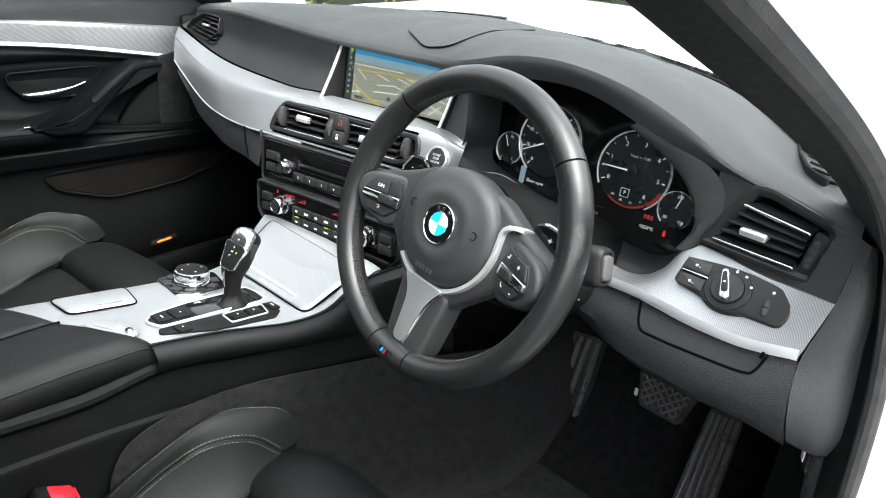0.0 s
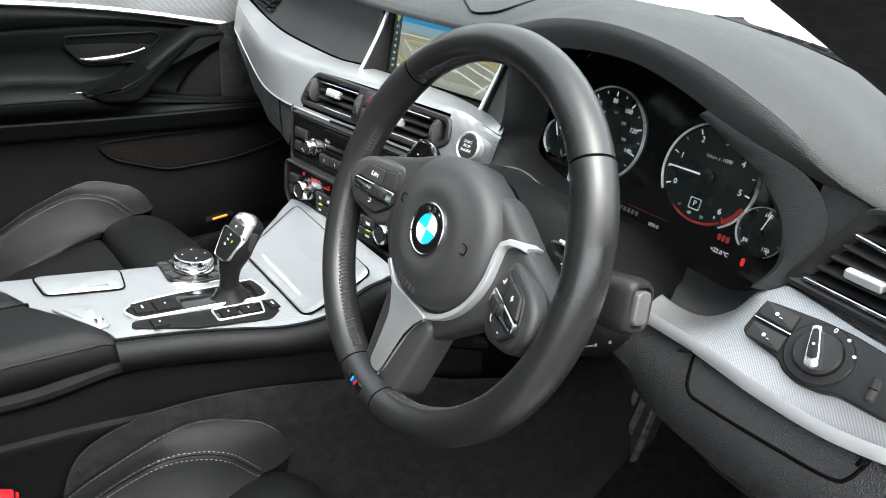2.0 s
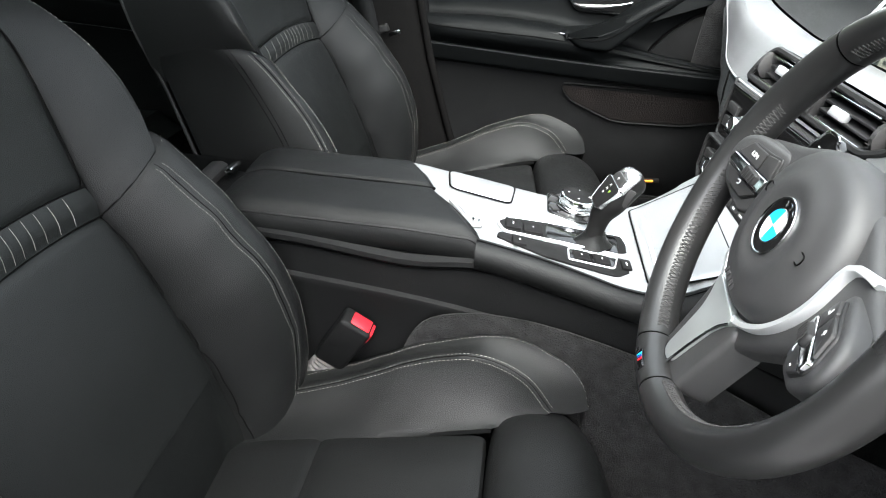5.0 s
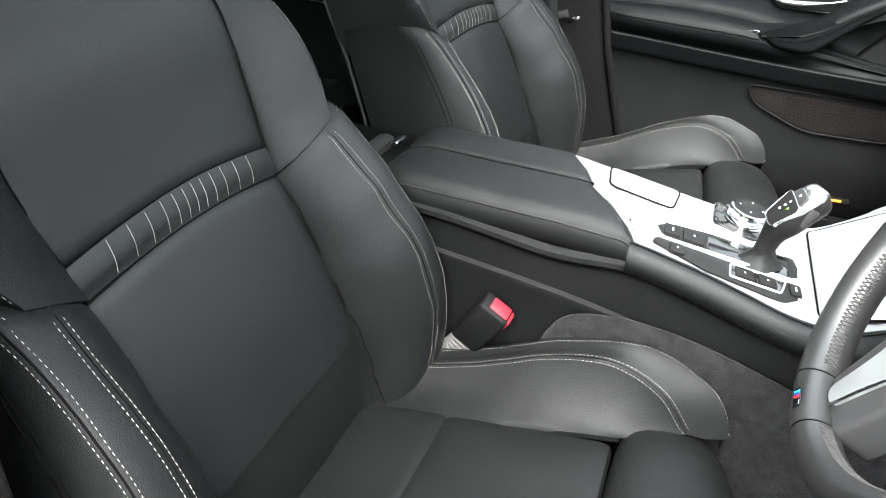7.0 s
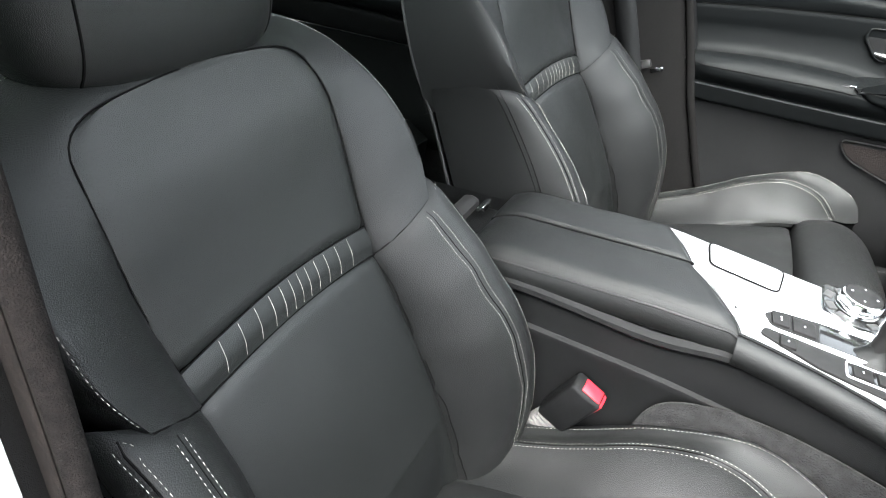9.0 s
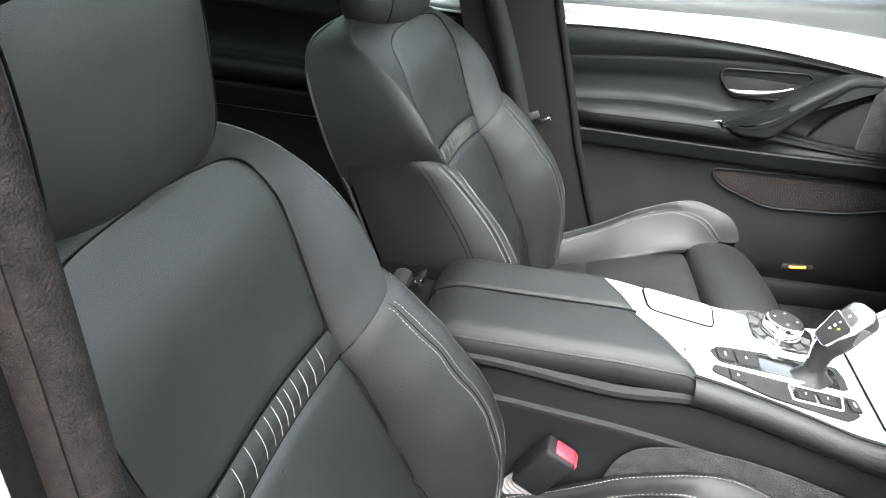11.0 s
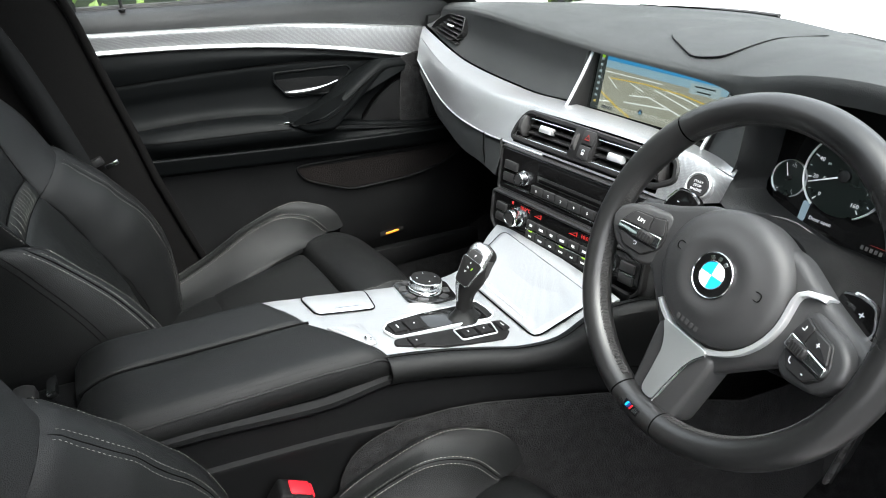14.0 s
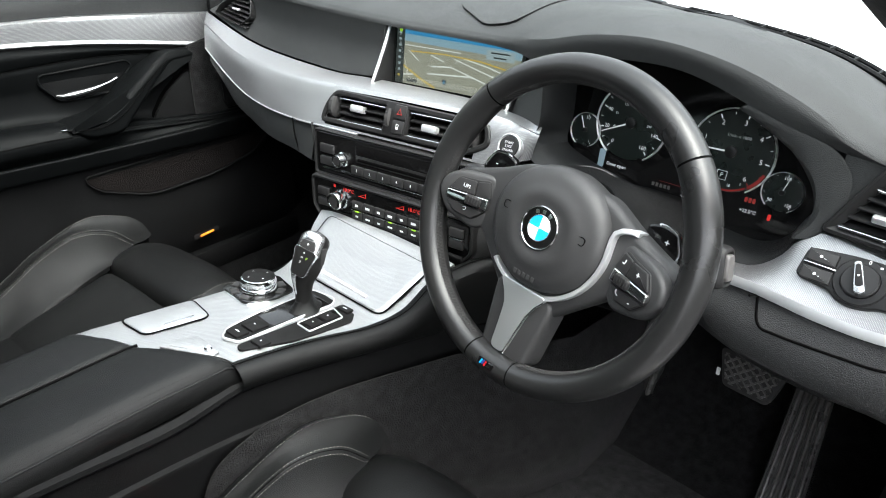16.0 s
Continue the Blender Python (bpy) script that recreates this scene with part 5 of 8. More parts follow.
# silver insert that forks under the cover
part("silver_spoke", spoke_plate([(-0.0140, -0.147), (0.0050, -0.147), (0.0105, -0.118), (0.0160, -0.094), (0.0215, -0.082), (0.033, -0.067), (-0.033, -0.067), (-0.0215, -0.082), (-0.0160, -0.094), (-0.0145, -0.118)], -0.004, 0.0025, 0.0012), SPOKE_SILVER, wheel, "satin silver lower spoke insert")
part("insert_edge", tube([WHEEL @ V(x, y, 0.0020) for x, y in ((0.0052, -0.1465), (0.0107, -0.118), (0.0162, -0.095), (0.0222, -0.082), (0.030, -0.0715))], 0.0011, 6), CHROME, wheel, "bright edge of the spoke insert")
for s in (1, -1):
    fork = []
    for a in np.linspace(-92, 0 if s > 0 else -48, 30):
        fork.append(V(s * 0.0735 * math.cos(radians(a)), 0.0735 * math.sin(radians(a)), 0.0))
    if s > 0:
        fork += [V(s * 0.0728, 0.010, 0.0), V(s * 0.0722, 0.020, 0.0), V(s * 0.0735, 0.0265, 0.0), V(s * 0.079, 0.0315, -0.001), V(s * 0.088, 0.0340, -0.003), V(s * 0.094, 0.0335, -0.007)]
    rows = []
    for i, p in enumerate(fork):
        t = (fork[min(i + 1, len(fork) - 1)] - fork[max(i - 1, 0)]).normalized()
        n = V(t.y, -t.x, 0)
        rows.append([p - n * 0.0028 - V(0, 0, 0.016), p - n * 0.0028, p - n * 0.0018 + V(0, 0, 0.0015), p + n * 0.0018 + V(0, 0, 0.0015), p + n * 0.0028, p + n * 0.0028 - V(0, 0, 0.016)])
    part("silver_fork", moved(sheet(rows, True, True), WHEEL), SILVER, wheel, "satin silver accent")
# airbag cover
prof = [(0.0675, -0.034), (0.0698, -0.018), (0.0697, -0.006), (0.0668, 0.003), (0.0605, 0.0080), (0.0535, 0.0102), (0.0470, 0.0120), (0.0415, 0.0140), (0.036, 0.0149), (0.030, 0.0146), (0.025, 0.0136), (0.004, 0.0130)]
bm = lathe([(p.x, p.z) for p in spline([(r, 0, z) for r, z in prof], 26)], 72)
for v in bm.verts:
    a = math.atan2(v.co.y, v.co.x)
    k = 1 + 0.035 * math.cos(2 * a) - 0.03 * max(0.0, math.sin(a)) ** 3
    v.co.x *= k
    v.co.y *= k
part("airbag_cover", moved(bm, WHEEL), HUB, wheel, "round black airbag cover")
for s in (1, -1):
    horn = [WHEEL @ V(s * (0.047 + dx), 0.007 + dy, 0.0122) for dx, dy in ((-0.007, 0.003), (0.004, 0.004), (0.006, 0.0), (0.004, -0.004), (-0.004, -0.003))]
    part("horn_mark", tube(spline(horn, 14), 0.0005, 4), SEAM, wheel)
emb = WHEEL @ Matrix.Translation((-0.012, -0.0535, 0.0104))
for i in range(5):
    flat("embossed_bar", bar(i * 0.006, 0, 0.004, 0.005), emb, HUB, wheel, depth=0.0004)
# roundel in plain colours
badge = part("roundel", moved(lathe([(0.0225, 0.008), (0.0225, 0.0135), (0.0215, 0.0145), (0.004, 0.0148)], 48), WHEEL), GLOSS, wheel, "black ringed round emblem")
part("roundel_ring", moved(band(circle(0.0228, 48), circle(0.0212, 48), 0.010, 0.0152, 0.0005), WHEEL), CHROME, badge, "chrome ring")
part("roundel_ring", moved(band(circle(0.0140, 48), circle(0.0130, 48), 0.0145, 0.0154, 0.0003), WHEEL), CHROME, badge, "chrome ring")
for k in range(4):
    wedge = [(0, 0)] + [(0.0130 * math.cos(radians(90 * k + 6 * i)), 0.0130 * math.sin(radians(90 * k + 6 * i))) for i in range(16)]
    flat("roundel_quarter", wedge, WHEEL, BLUE if k % 2 else ENAMEL, badge, 0.0147, "blue quarter" if k % 2 else "white quarter")
for a in (62, 90, 118):
    flat("roundel_mark", bar(0, 0, 0.0044, 0.0042), WHEEL @ Matrix.Rotation(radians(a - 90), 4, "Z") @ Matrix.Translation((0, 0.0172, 0)), CHROME, badge, 0.0147)
# coloured stripes on the rim
rim_face = WHEEL @ Matrix.Translation((0, -0.1605, 0.0176))
flat("stripe_badge", rrect(0.022, 0.0085, 0.002), rim_face, GLOSS, wheel, -0.0008, "small dark badge", 0.0012)
for i, c in enumerate((BLUE, material("dark_blue_enamel", (0.02, 0.04, 0.2), 0.3), RED)):
    flat("stripe", [(-0.0085 + i * 0.0030, -0.003), (-0.0062 + i * 0.0030, -0.003), (-0.0042 + i * 0.0030, 0.003), (-0.0065 + i * 0.0030, 0.003)], rim_face, c, wheel, 0.0004)
flat("stripe_block", [(0.0012, -0.003), (0.0085, -0.003), (0.0095, 0.003), (0.0045, 0.003)], rim_face, CHROME, wheel, 0.0004)

# button pods on the side spokes
for s in (1, -1):
    def hand(points):
        return points if s > 0 else [(-x, y) for x, y in points][::-1]
    pod = WHEEL @ Matrix.Translation((s * 0.0826, 0, -0.004)) @ Matrix.Rotation(radians(-20 * s), 4, "Y")
    part("pod_housing", moved(plate(rounded(hand([(-0.006, -0.030), (0.0123, -0.0440), (0.052, -0.0345), (0.068, -0.0120), (0.064, 0.0060), (0.048, 0.0165), (0.0055, 0.0240), (-0.006, 0.014)]), 0.010), -0.016, -0.0030, 0.005), pod), HUB, wheel, "black moulded switch housing")
    shape = rounded(hand([(0.0005, -0.0155), (0.0160, -0.0325), (0.0410, -0.0315), (0.0555, -0.0165), (0.0550, -0.0070), (0.0450, 0.0100), (0.0220, 0.0132), (0.0080, 0.0172), (0.0005, -0.0015)]), 0.004)
    part("button_pod", moved(plate(shape, -0.010, -0.0012, 0.0015), pod), SATIN, wheel, "black switch pod")
    part("upper_switch", moved(plate(rounded(hand([(0.0025, -0.0022), (0.0200, -0.0045), (0.0218, 0.0112), (0.0085, 0.0150)]), 0.002), -0.004, 0.0010, 0.001), pod), BUTTON, wheel, "black switch face")
    part("upper_switch", moved(plate(rounded(hand([(0.0210, -0.0046), (0.0525, -0.0066), (0.0440, 0.0088), (0.0228, 0.0110)]), 0.002), -0.004, 0.0010, 0.001), pod), BUTTON, wheel, "black switch face")
    part("lower_switch", moved(plate(rounded(hand([(0.0170, -0.0310), (0.0400, -0.0300), (0.0535, -0.0178), (0.0040, -0.0180)]), 0.002), -0.004, 0.0008, 0.001), pod), BUTTON, wheel, "black switch face")
    part("chrome_switch", moved(plate(rounded(hand([(0.0022, -0.0165), (0.0545, -0.0165), (0.0545, -0.0078), (0.0035, -0.0032)]), 0.0025), -0.003, 0.0022, 0.0014), pod), CHROME, wheel, "chrome trimmed rocker")
    part("thumb_roller", moved(box(0.020, 0.0115, 0.010, 0.0035, 3), pod @ pose(s * 0.0205, -0.0108, 0.0008, 0, 0, -2 * s)), SATIN, wheel, "black thumb roller")
    for k in range(5):
        part("roller_rib", moved(box(0.0012, 0.0085, 0.0008, 0), pod @ pose(s * (0.0135 + 0.0035 * k), -0.0108, 0.0060)), BUTTON, wheel)
    if s < 0:
        lettering("print", "LIM", 0.0058, pod @ pose(-0.0330, 0.0025, 0.0012), PRINT, wheel)
        part("print", moved(tube(spline([(-0.0300, -0.0215, 0), (-0.0270, -0.0205, 0), (-0.0262, -0.0235, 0), (-0.0290, -0.0245, 0)], 8), 0.0004, 4), pod @ pose(0, 0, 0.0011)), PRINT, wheel)
    else:
        lettering("print", "+", 0.0090, pod @ pose(0.0345, 0.0020, 0.0012), PRINT, wheel)
        lettering("print", "-", 0.0090, pod @ pose(0.0370, -0.0245, 0.0010), PRINT, wheel)
        flat("print", bar(0.0120, 0.0050, 0.004, 0.0012), pod, PRINT, wheel, 0.0009)
        flat("print", bar(0.0138, 0.0075, 0.0012, 0.0034), pod, PRINT, wheel, 0.0009)
        part("print", moved(tube(spline([(0.0165, -0.0205, 0), (0.0172, -0.0240, 0), (0.0205, -0.0250, 0)], 6), 0.0006, 4), pod @ pose(0, 0, 0.0010)), PRINT, wheel)
    # shift paddle behind the spoke
    pad = rounded([(s * x, y) for x, y in ((0.105, 0.008), (0.121, 0.011), (0.1295, 0.027), (0.119, 0.0470), (0.101, 0.0490), (0.086, 0.044), (0.090, 0.018))][::1 if s > 0 else -1], 0.006)
    pm = WHEEL @ Matrix.Translation((0, 0, -0.032))
    part("shift_paddle", moved(plate(pad, -0.005, 0.003, 0.003), pm), GLOSS, wheel, "gloss black shift paddle")
    edge_line = [pm @ V(x, y, 0.0020) for x, y in (pad[7:24] if s > 0 else pad[10:27])]
    part("paddle_edge", tube(edge_line, 0.0016, 6), CHROME, wheel, "chrome paddle edge")
    lettering("print", "+" if s > 0 else "-", 0.011, pm @ pose(s * 0.112, 0.034, 0.0034), PRINT, wheel)

# column shroud and stalks
column = thing("steering_column", "black moulded steering column shroud with stalks", "steering column")
rows = []
axis = -(WHEEL.to_3x3() @ V(0, 0, 1)).normalized()
base0 = WHEEL @ V(0, 0, -0.028)
for d, w, wide, up_h, dn_h in ((0.0, 0.060, 0.060, 0.058, 0.062), (0.035, 0.064, 0.066, 0.062, 0.066), (0.042, 0.068, 0.094, 0.060, 0.072), (0.052, 0.072, 0.106, 0.058, 0.077), (0.10, 0.078, 0.114, 0.050, 0.083), (0.16, 0.082, 0.116, 0.044, 0.086), (0.24, 0.084, 0.116, 0.038, 0.086)):
    c = base0 + V(0, axis.y, axis.z * 0.85) * d
    ring = []
    for a in np.linspace(0, 2 * math.pi, 57)[:-1]:
        low = min(1.0, max(0.0, 0.55 - 1.6 * math.sin(a)))
        ring.append(c + V((w + (wide - w) * low) * math.copysign(abs(math.cos(a)) ** 0.62, math.cos(a)), 0, 0) + WHEEL_UP * ((up_h if math.sin(a) > 0 else dn_h) * math.copysign(abs(math.sin(a)) ** 0.7, math.sin(a))))
    rows.append(ring)
shroud = sheet(rows, True, True)
shroud_tree = BVHTree.FromBMesh(shroud)
part("shroud", shroud, PLASTIC, column, "black column shroud")
ring_c = [base0 + V(0, axis.y, axis.z * 0.85) * 0.037 + V(0.0665 * math.cos(a), 0, 0) + WHEEL_UP * (0.064 * math.sin(a)) for a in np.linspace(0.2, 2.9, 30)]
part("shroud_ring", tube(ring_c, 0.0009, 5), STEM, column, "thin silver ring")
for s in (1, -1):
    st0, st1 = V(0.37 + s * 0.07, 0.475, 0.83), V(0.37 + s * 0.155, 0.478, 0.846)
    m = basis((st0 + st1) / 2, (st1 - st0), (0, 0.3, 1))
    rows = []
    for x, tall, deep in ((-0.046, 0.024, 0.018), (-0.040, 0.030, 0.022), (-0.005, 0.038, 0.028), (0.020, 0.047, 0.036), (0.046, 0.049, 0.038), (0.055, 0.047, 0.036), (0.0595, 0.042, 0.031), (0.0600, 0.036, 0.025), (0.0570, 0.033, 0.022)):
        rows.append([m @ V(x * 0.86 - 0.002, p[0], p[1]) for p in rrect(tall * 0.84, deep * 0.84, 0.27 * deep, 5)])
    part("stalk", sheet(rows, True, True), SATIN, column, "black control stalk", angle=50)
    part("stalk_button", moved(plate(rrect(0.016, 0.025, 0.005), -0.004, 0.003, 0.002), m @ pose(0.0490, 0, 0) @ Matrix.Rotation(math.pi / 2, 4, "Y")), STEM, column, "grey stalk push button")
    if s > 0:
        for x, y, w, h in ((-0.004, 0.009, 0.004, 0.006), (0.008, 0.012, 0.0035, 0.006), (0.012, -0.006, 0.006, 0.004), (0.026, 0.010, 0.005, 0.0055), (0.030, -0.007, 0.006, 0.0055), (0.000, -0.010, 0.004, 0.003)):
            flat("print", rrect(0.55 * w, 0.6 * h, 0.0006), m @ pose(0.86 * x - 0.002, 0.8 * y, 0.0124 + 0.13 * max(0.0, x) - 0.09 * max(0.0, x - 0.02)), PRINT, column, depth=0.0006)
    if s < 0:
        lettering("print", "BC", 0.008, m @ Matrix.Rotation(math.pi, 4, "Z") @ pose(-0.050, 0.002, 0.0175), PRINT, column)
for u, r in ((0.0, 0.0013), (0.010, 0.0006), (0.0165, 0.0016), (0.029, 0.0013)):
    spot = laid([V(0.468 + 0.72 * u, 0.490 + 0.60 * u, 0.773 + 0.3 * u)], shroud_tree, lambda p: (0.6, -0.7, 0.4), 0.0006)[0]
    part("keyslot_mark", moved(box(2 * r if u != 0.010 else 0.009, 2 * r, 0.0012, 0.0004), basis(spot, (0.72, 0.60, 0.3), (-0.3, -0.1, 0.9))), STEM, column)

# ---------------------------------------------------------------- dashboard
dash = thing("dashboard", "dark soft-touch dashboard with silver aluminium trim", "dashboard")
T0 = [(-0.72, 0.80, 0.945), (-0.45, 1.02, 0.968), (-0.19, 1.08, 0.980), (0.09, 1.0, 0.982), (0.26, 0.915, 0.982), (0.39, 0.85, 0.980), (0.50, 0.79, 0.975), (0.60, 0.72, 0.955), (0.70, 0.63, 0.925)]
T1 = [(-0.72, 0.74, 0.965), (-0.45, 0.80, 0.992), (-0.19, 0.80, 1.000), (0.05, 0.78, 1.003), (0.22, 0.74, 1.010), (0.37, 0.70, 1.018), (0.50, 0.68, 0.994), (0.60, 0.66, 0.948), (0.705, 0.61, 0.918)]
T2 = [(-0.715, 0.70, 0.965), (-0.50, 0.668, 0.984), (-0.287, 0.66, 0.978), (-0.115, 0.657, 0.973), (0.034, 0.657, 0.972), (0.14, 0.645, 0.976), (0.22, 0.605, 0.990), (0.30, 0.588, 1.008), (0.38, 0.583, 1.013),
      (0.46, 0.585, 1.000), (0.53, 0.592, 0.972), (0.585, 0.600, 0.940), (0.645, 0.598, 0.925), (0.712, 0.580, 0.912)]
T3 = [(-0.712, 0.692, 0.953), (-0.50, 0.660, 0.972), (-0.287, 0.652, 0.966), (-0.115, 0.649, 0.961), (0.034, 0.650, 0.960), (0.14, 0.640, 0.960), (0.225, 0.605, 0.958), (0.287, 0.592, 0.978), (0.34, 0.588, 0.986), (0.40, 0.587, 0.986),
      (0.45, 0.588, 0.974), (0.50, 0.590, 0.955), (0.553, 0.598, 0.937), (0.585, 0.604, 0.928), (0.645, 0.602, 0.915), (0.712, 0.584, 0.902)]
lanes = [spline(c, 90) for c in (T0, T1, T2, T3)]
rows = []
for k in range(90):
    a, b, c, d = [lane[k] for lane in lanes]
    rows.append(spline([a, a.lerp(b, 0.5) + V(0, 0, 0.004), b, b.lerp(c, 0.5) + V(0, 0, 0.006), c], 15) + spline([c, c.lerp(d, 0.15) + V(0, -0.003, -0.002), c.lerp(d, 0.5) + V(0, -0.003, 0), d], 7)[1:])
part("top_pad", sheet(rows), DASH, dash, "dark grained upper dashboard skin")


def defroster():
    """Slotted outlet along the base of the windscreen."""
    a = [p.lerp(q, 0.10) + V(0, 0, 0.004) for p, q in zip(lanes[0], lanes[1])][60:85]
    part("defroster_bed", sheet([[p + V(0, 0.011, -0.001), p, p + V(0, -0.011, 0.002)] for p in a]), SEAM, dash, "dark slotted defroster outlet")
    for k in range(0, 25, 2):
        p = a[k]
        part("defroster_rib", moved(box(0.0030, 0.022, 0.004, 0.001), Matrix.Translation(p + V(0, 0, 0.002))), PLASTIC, dash)
    part("defroster_edge", tube([p + V(0, -0.012, 0.002) for p in a], 0.003, 6), PLASTIC, dash)
    part("defroster_edge", tube([p + V(0, 0.012, 0.0) for p in a], 0.003, 6), PLASTIC, dash)


defroster()


def on_top(x, y):
    """Height of the dashboard top at a place."""
    k = max(i for i in range(88) if lanes[1][i].x <= x)
    w = (x - lanes[1][k].x) / (lanes[1][k + 1].x - lanes[1][k].x)
    a, b, c = [lane[k].lerp(lane[k + 1], w) for lane in lanes[:3]]
    t = (y - b.y) / (a.y - b.y) if y > b.y else (b.y - y) / (b.y - c.y)
    t = max(0.0, min(1.0, t))
    far, bulge = (a, 0.004) if y > b.y else (c, 0.006)
    return b.z + (far.z - b.z) * t + bulge * 4 * t * (1 - t)


out_ = rounded([(-0.021, 0.715), (0.066, 0.670), (0.112, 0.678), (0.128, 0.74), (0.129, 0.863), (0.04, 0.93), (-0.044, 0.952), (-0.085, 0.91), (-0.072, 0.82)], 0.016, 6)
mid_x, mid_y = 0.03, 0.82
part("speaker_cover", sheet([[V(mid_x + (x - mid_x) * s, mid_y + (y - mid_y) * s, on_top(mid_x + (x - mid_x) * s, mid_y + (y - mid_y) * s) + 0.0022) for x, y in out_] for s in (1, 0.85, 0.7, 0.5, 0.3, 0.15, 0.02)], True), DASH, dash, "fine mesh speaker cover")
part("speaker_rim", tube([V(x, y, on_top(x, y) + 0.0012) for x, y in out_], 0.0010, 6, True), PLASTIC, dash, "dark gap round the speaker cover")
hud = rounded([(0.29, 0.82), (0.34, 0.775), (0.43, 0.735), (0.42, 0.775), (0.36, 0.82)], 0.02)
part("sensor_cover", sheet([[V(0.37 + (x - 0.37) * s, 0.785 + (y - 0.785) * s, on_top(x, y) + 0.001 + 0.0015 * (1 - s)) for x, y in hud] for s in (1, 0.5, 0.03)], True), PLASTIC, dash, "dark oval cover on the dashboard")

# passenger fascia below the lip
F1 = [(-0.705, 0.648, 0.928), (-0.57, 0.642, 0.895), (-0.454, 0.638, 0.880), (-0.257, 0.632, 0.874), (-0.165, 0.630, 0.879), (-0.125, 0.628, 0.884)]
F0 = [(-0.712, 0.690, 0.954), (-0.57, 0.668, 0.970), (-0.454, 0.660, 0.971), (-0.257, 0.652, 0.966), (-0.165, 0.651, 0.963), (-0.125, 0.650, 0.962)]
fm = [tuple(0.5 * np.array(a) + 0.5 * np.array(b) + (0, 0.012, 0)) for a, b in zip(F0, F1)]
PV = basis((-0.700, 0.646, 0.922), (0.13, -0.008, -0.027), (0, 0.027, 0.07))
pv_out = rounded([(0.018, 0.006), (0.088, 0.010), (0.124, 0.014), (0.152, 0.042), (0.138, 0.074), (0.070, 0.060), (0.030, 0.030)], 0.008)
part("passenger_fascia", cut_out(rails([F0, fm, F1], 120, 12), PV, inset(pv_out, 0.003)), DASH, dash, "smooth dark passenger fascia")
# silver strip
TS = [(-0.705, 0.640, 0.926), (-0.57, 0.638, 0.893), (-0.454, 0.634, 0.878), (-0.257, 0.629, 0.872), (-0.16, 0.628, 0.877), (-0.06, 0.632, 0.880), (0.06, 0.640, 0.880), (0.15, 0.634, 0.877), (0.20, 0.614, 0.879), (0.224, 0.603, 0.880)]
CR = [(-0.690, 0.622, 0.905), (-0.57, 0.607, 0.872), (-0.45, 0.588, 0.862), (-0.32, 0.568, 0.868), (-0.20, 0.556, 0.878), (-0.117, 0.552, 0.885), (0.0, 0.566, 0.887), (0.10, 0.580, 0.886), (0.16, 0.588, 0.885), (0.222, 0.600, 0.870)]
BS = [(-0.672, 0.606, 0.862), (-0.595, 0.600, 0.824), (-0.495, 0.582, 0.803), (-0.37, 0.552, 0.806), (-0.25, 0.530, 0.815), (-0.145, 0.518, 0.826), (0.0, 0.538, 0.826), (0.10, 0.552, 0.826), (0.17, 0.565, 0.826), (0.215, 0.594, 0.836)]
ln = [spline(c, 220) for c in (TS, CR, BS)]
rows = []
for a, b, c in zip(*ln):
    rows.append([a + V(0, 0.004, -0.003), a, a.lerp(b, 0.3) + V(0, 0, -0.001), a.lerp(b, 0.7), a.lerp(b, 0.9) + V(0, 0, 0.0003), b + V(0, 0.002, -0.001), b.lerp(c, 0.1) + V(0, 0.0003, 0), b.lerp(c, 0.35), b.lerp(c, 0.7), b.lerp(c, 0.95), c, c + V(0, 0.006, -0.001)])
bm = sheet(rows)
cut_out(bm, basis((-0.150, 0.5225, 0.8300), (0.990, 0.139, 0), (0, 0.42, 1)), [(0.010, 0.004), (0.290, 0.004), (0.311, 0.018), (0.304, 0.046), (0.028, 0.049), (0.012, 0.028)])
strip = part("silver_strip", bm, ALU, dash, "brushed textured aluminium dash strip")
part("bright_line", tube([c + V(0, 0.001, -0.002) for c in ln[2][:150]], 0.0022, 6), SILVER, dash, "thin bright line under the strip")
# glovebox skin
LL = [(-0.645, 0.604, 0.822), (-0.56, 0.596, 0.765), (-0.46, 0.580, 0.746), (-0.36, 0.556, 0.744), (-0.25, 0.530, 0.756), (-0.164, 0.512, 0.760)]
LB = [(-0.66, 0.612, 0.856), (-0.59, 0.603, 0.819), (-0.49, 0.585, 0.799), (-0.37, 0.556, 0.802), (-0.25, 0.534, 0.811), (-0.160, 0.521, 0.820)]
LU = [(-0.64, 0.66, 0.80), (-0.56, 0.66, 0.735), (-0.46, 0.66, 0.71), (-0.36, 0.66, 0.70), (-0.25, 0.66, 0.70), (-0.164, 0.66, 0.70)]
LV = [(-0.66, 0.92, 0.72), (-0.56, 0.92, 0.68), (-0.46, 0.92, 0.66), (-0.36, 0.92, 0.65), (-0.25, 0.92, 0.65), (-0.164, 0.92, 0.65)]
lm = [tuple(0.45 * np.array(a) + 0.55 * np.array(b) + (0, -0.006, 0)) for a, b in zip(LB, LL)]
part("glovebox", rails([LB, lm, LL, LU, LV], 40, 4), DASH, dash, "dark leather-grained glovebox lid")
part("glovebox_gap", tube([(-0.232, 0.522, 0.818), (-0.229, 0.520, 0.79), (-0.222, 0.521, 0.757)], 0.0014, 5), SEAM, dash)
# bulkhead side of the lower dash
part("underside", moved(box(1.40, 0.05, 0.30, 0.02), pose(0, 0.93, 0.80)), PLASTIC, dash)
part("end_cover", moved(box(0.02, 0.36, 0.24, 0.01), pose(-0.715, 0.83, 0.83)), PLASTIC, dash)


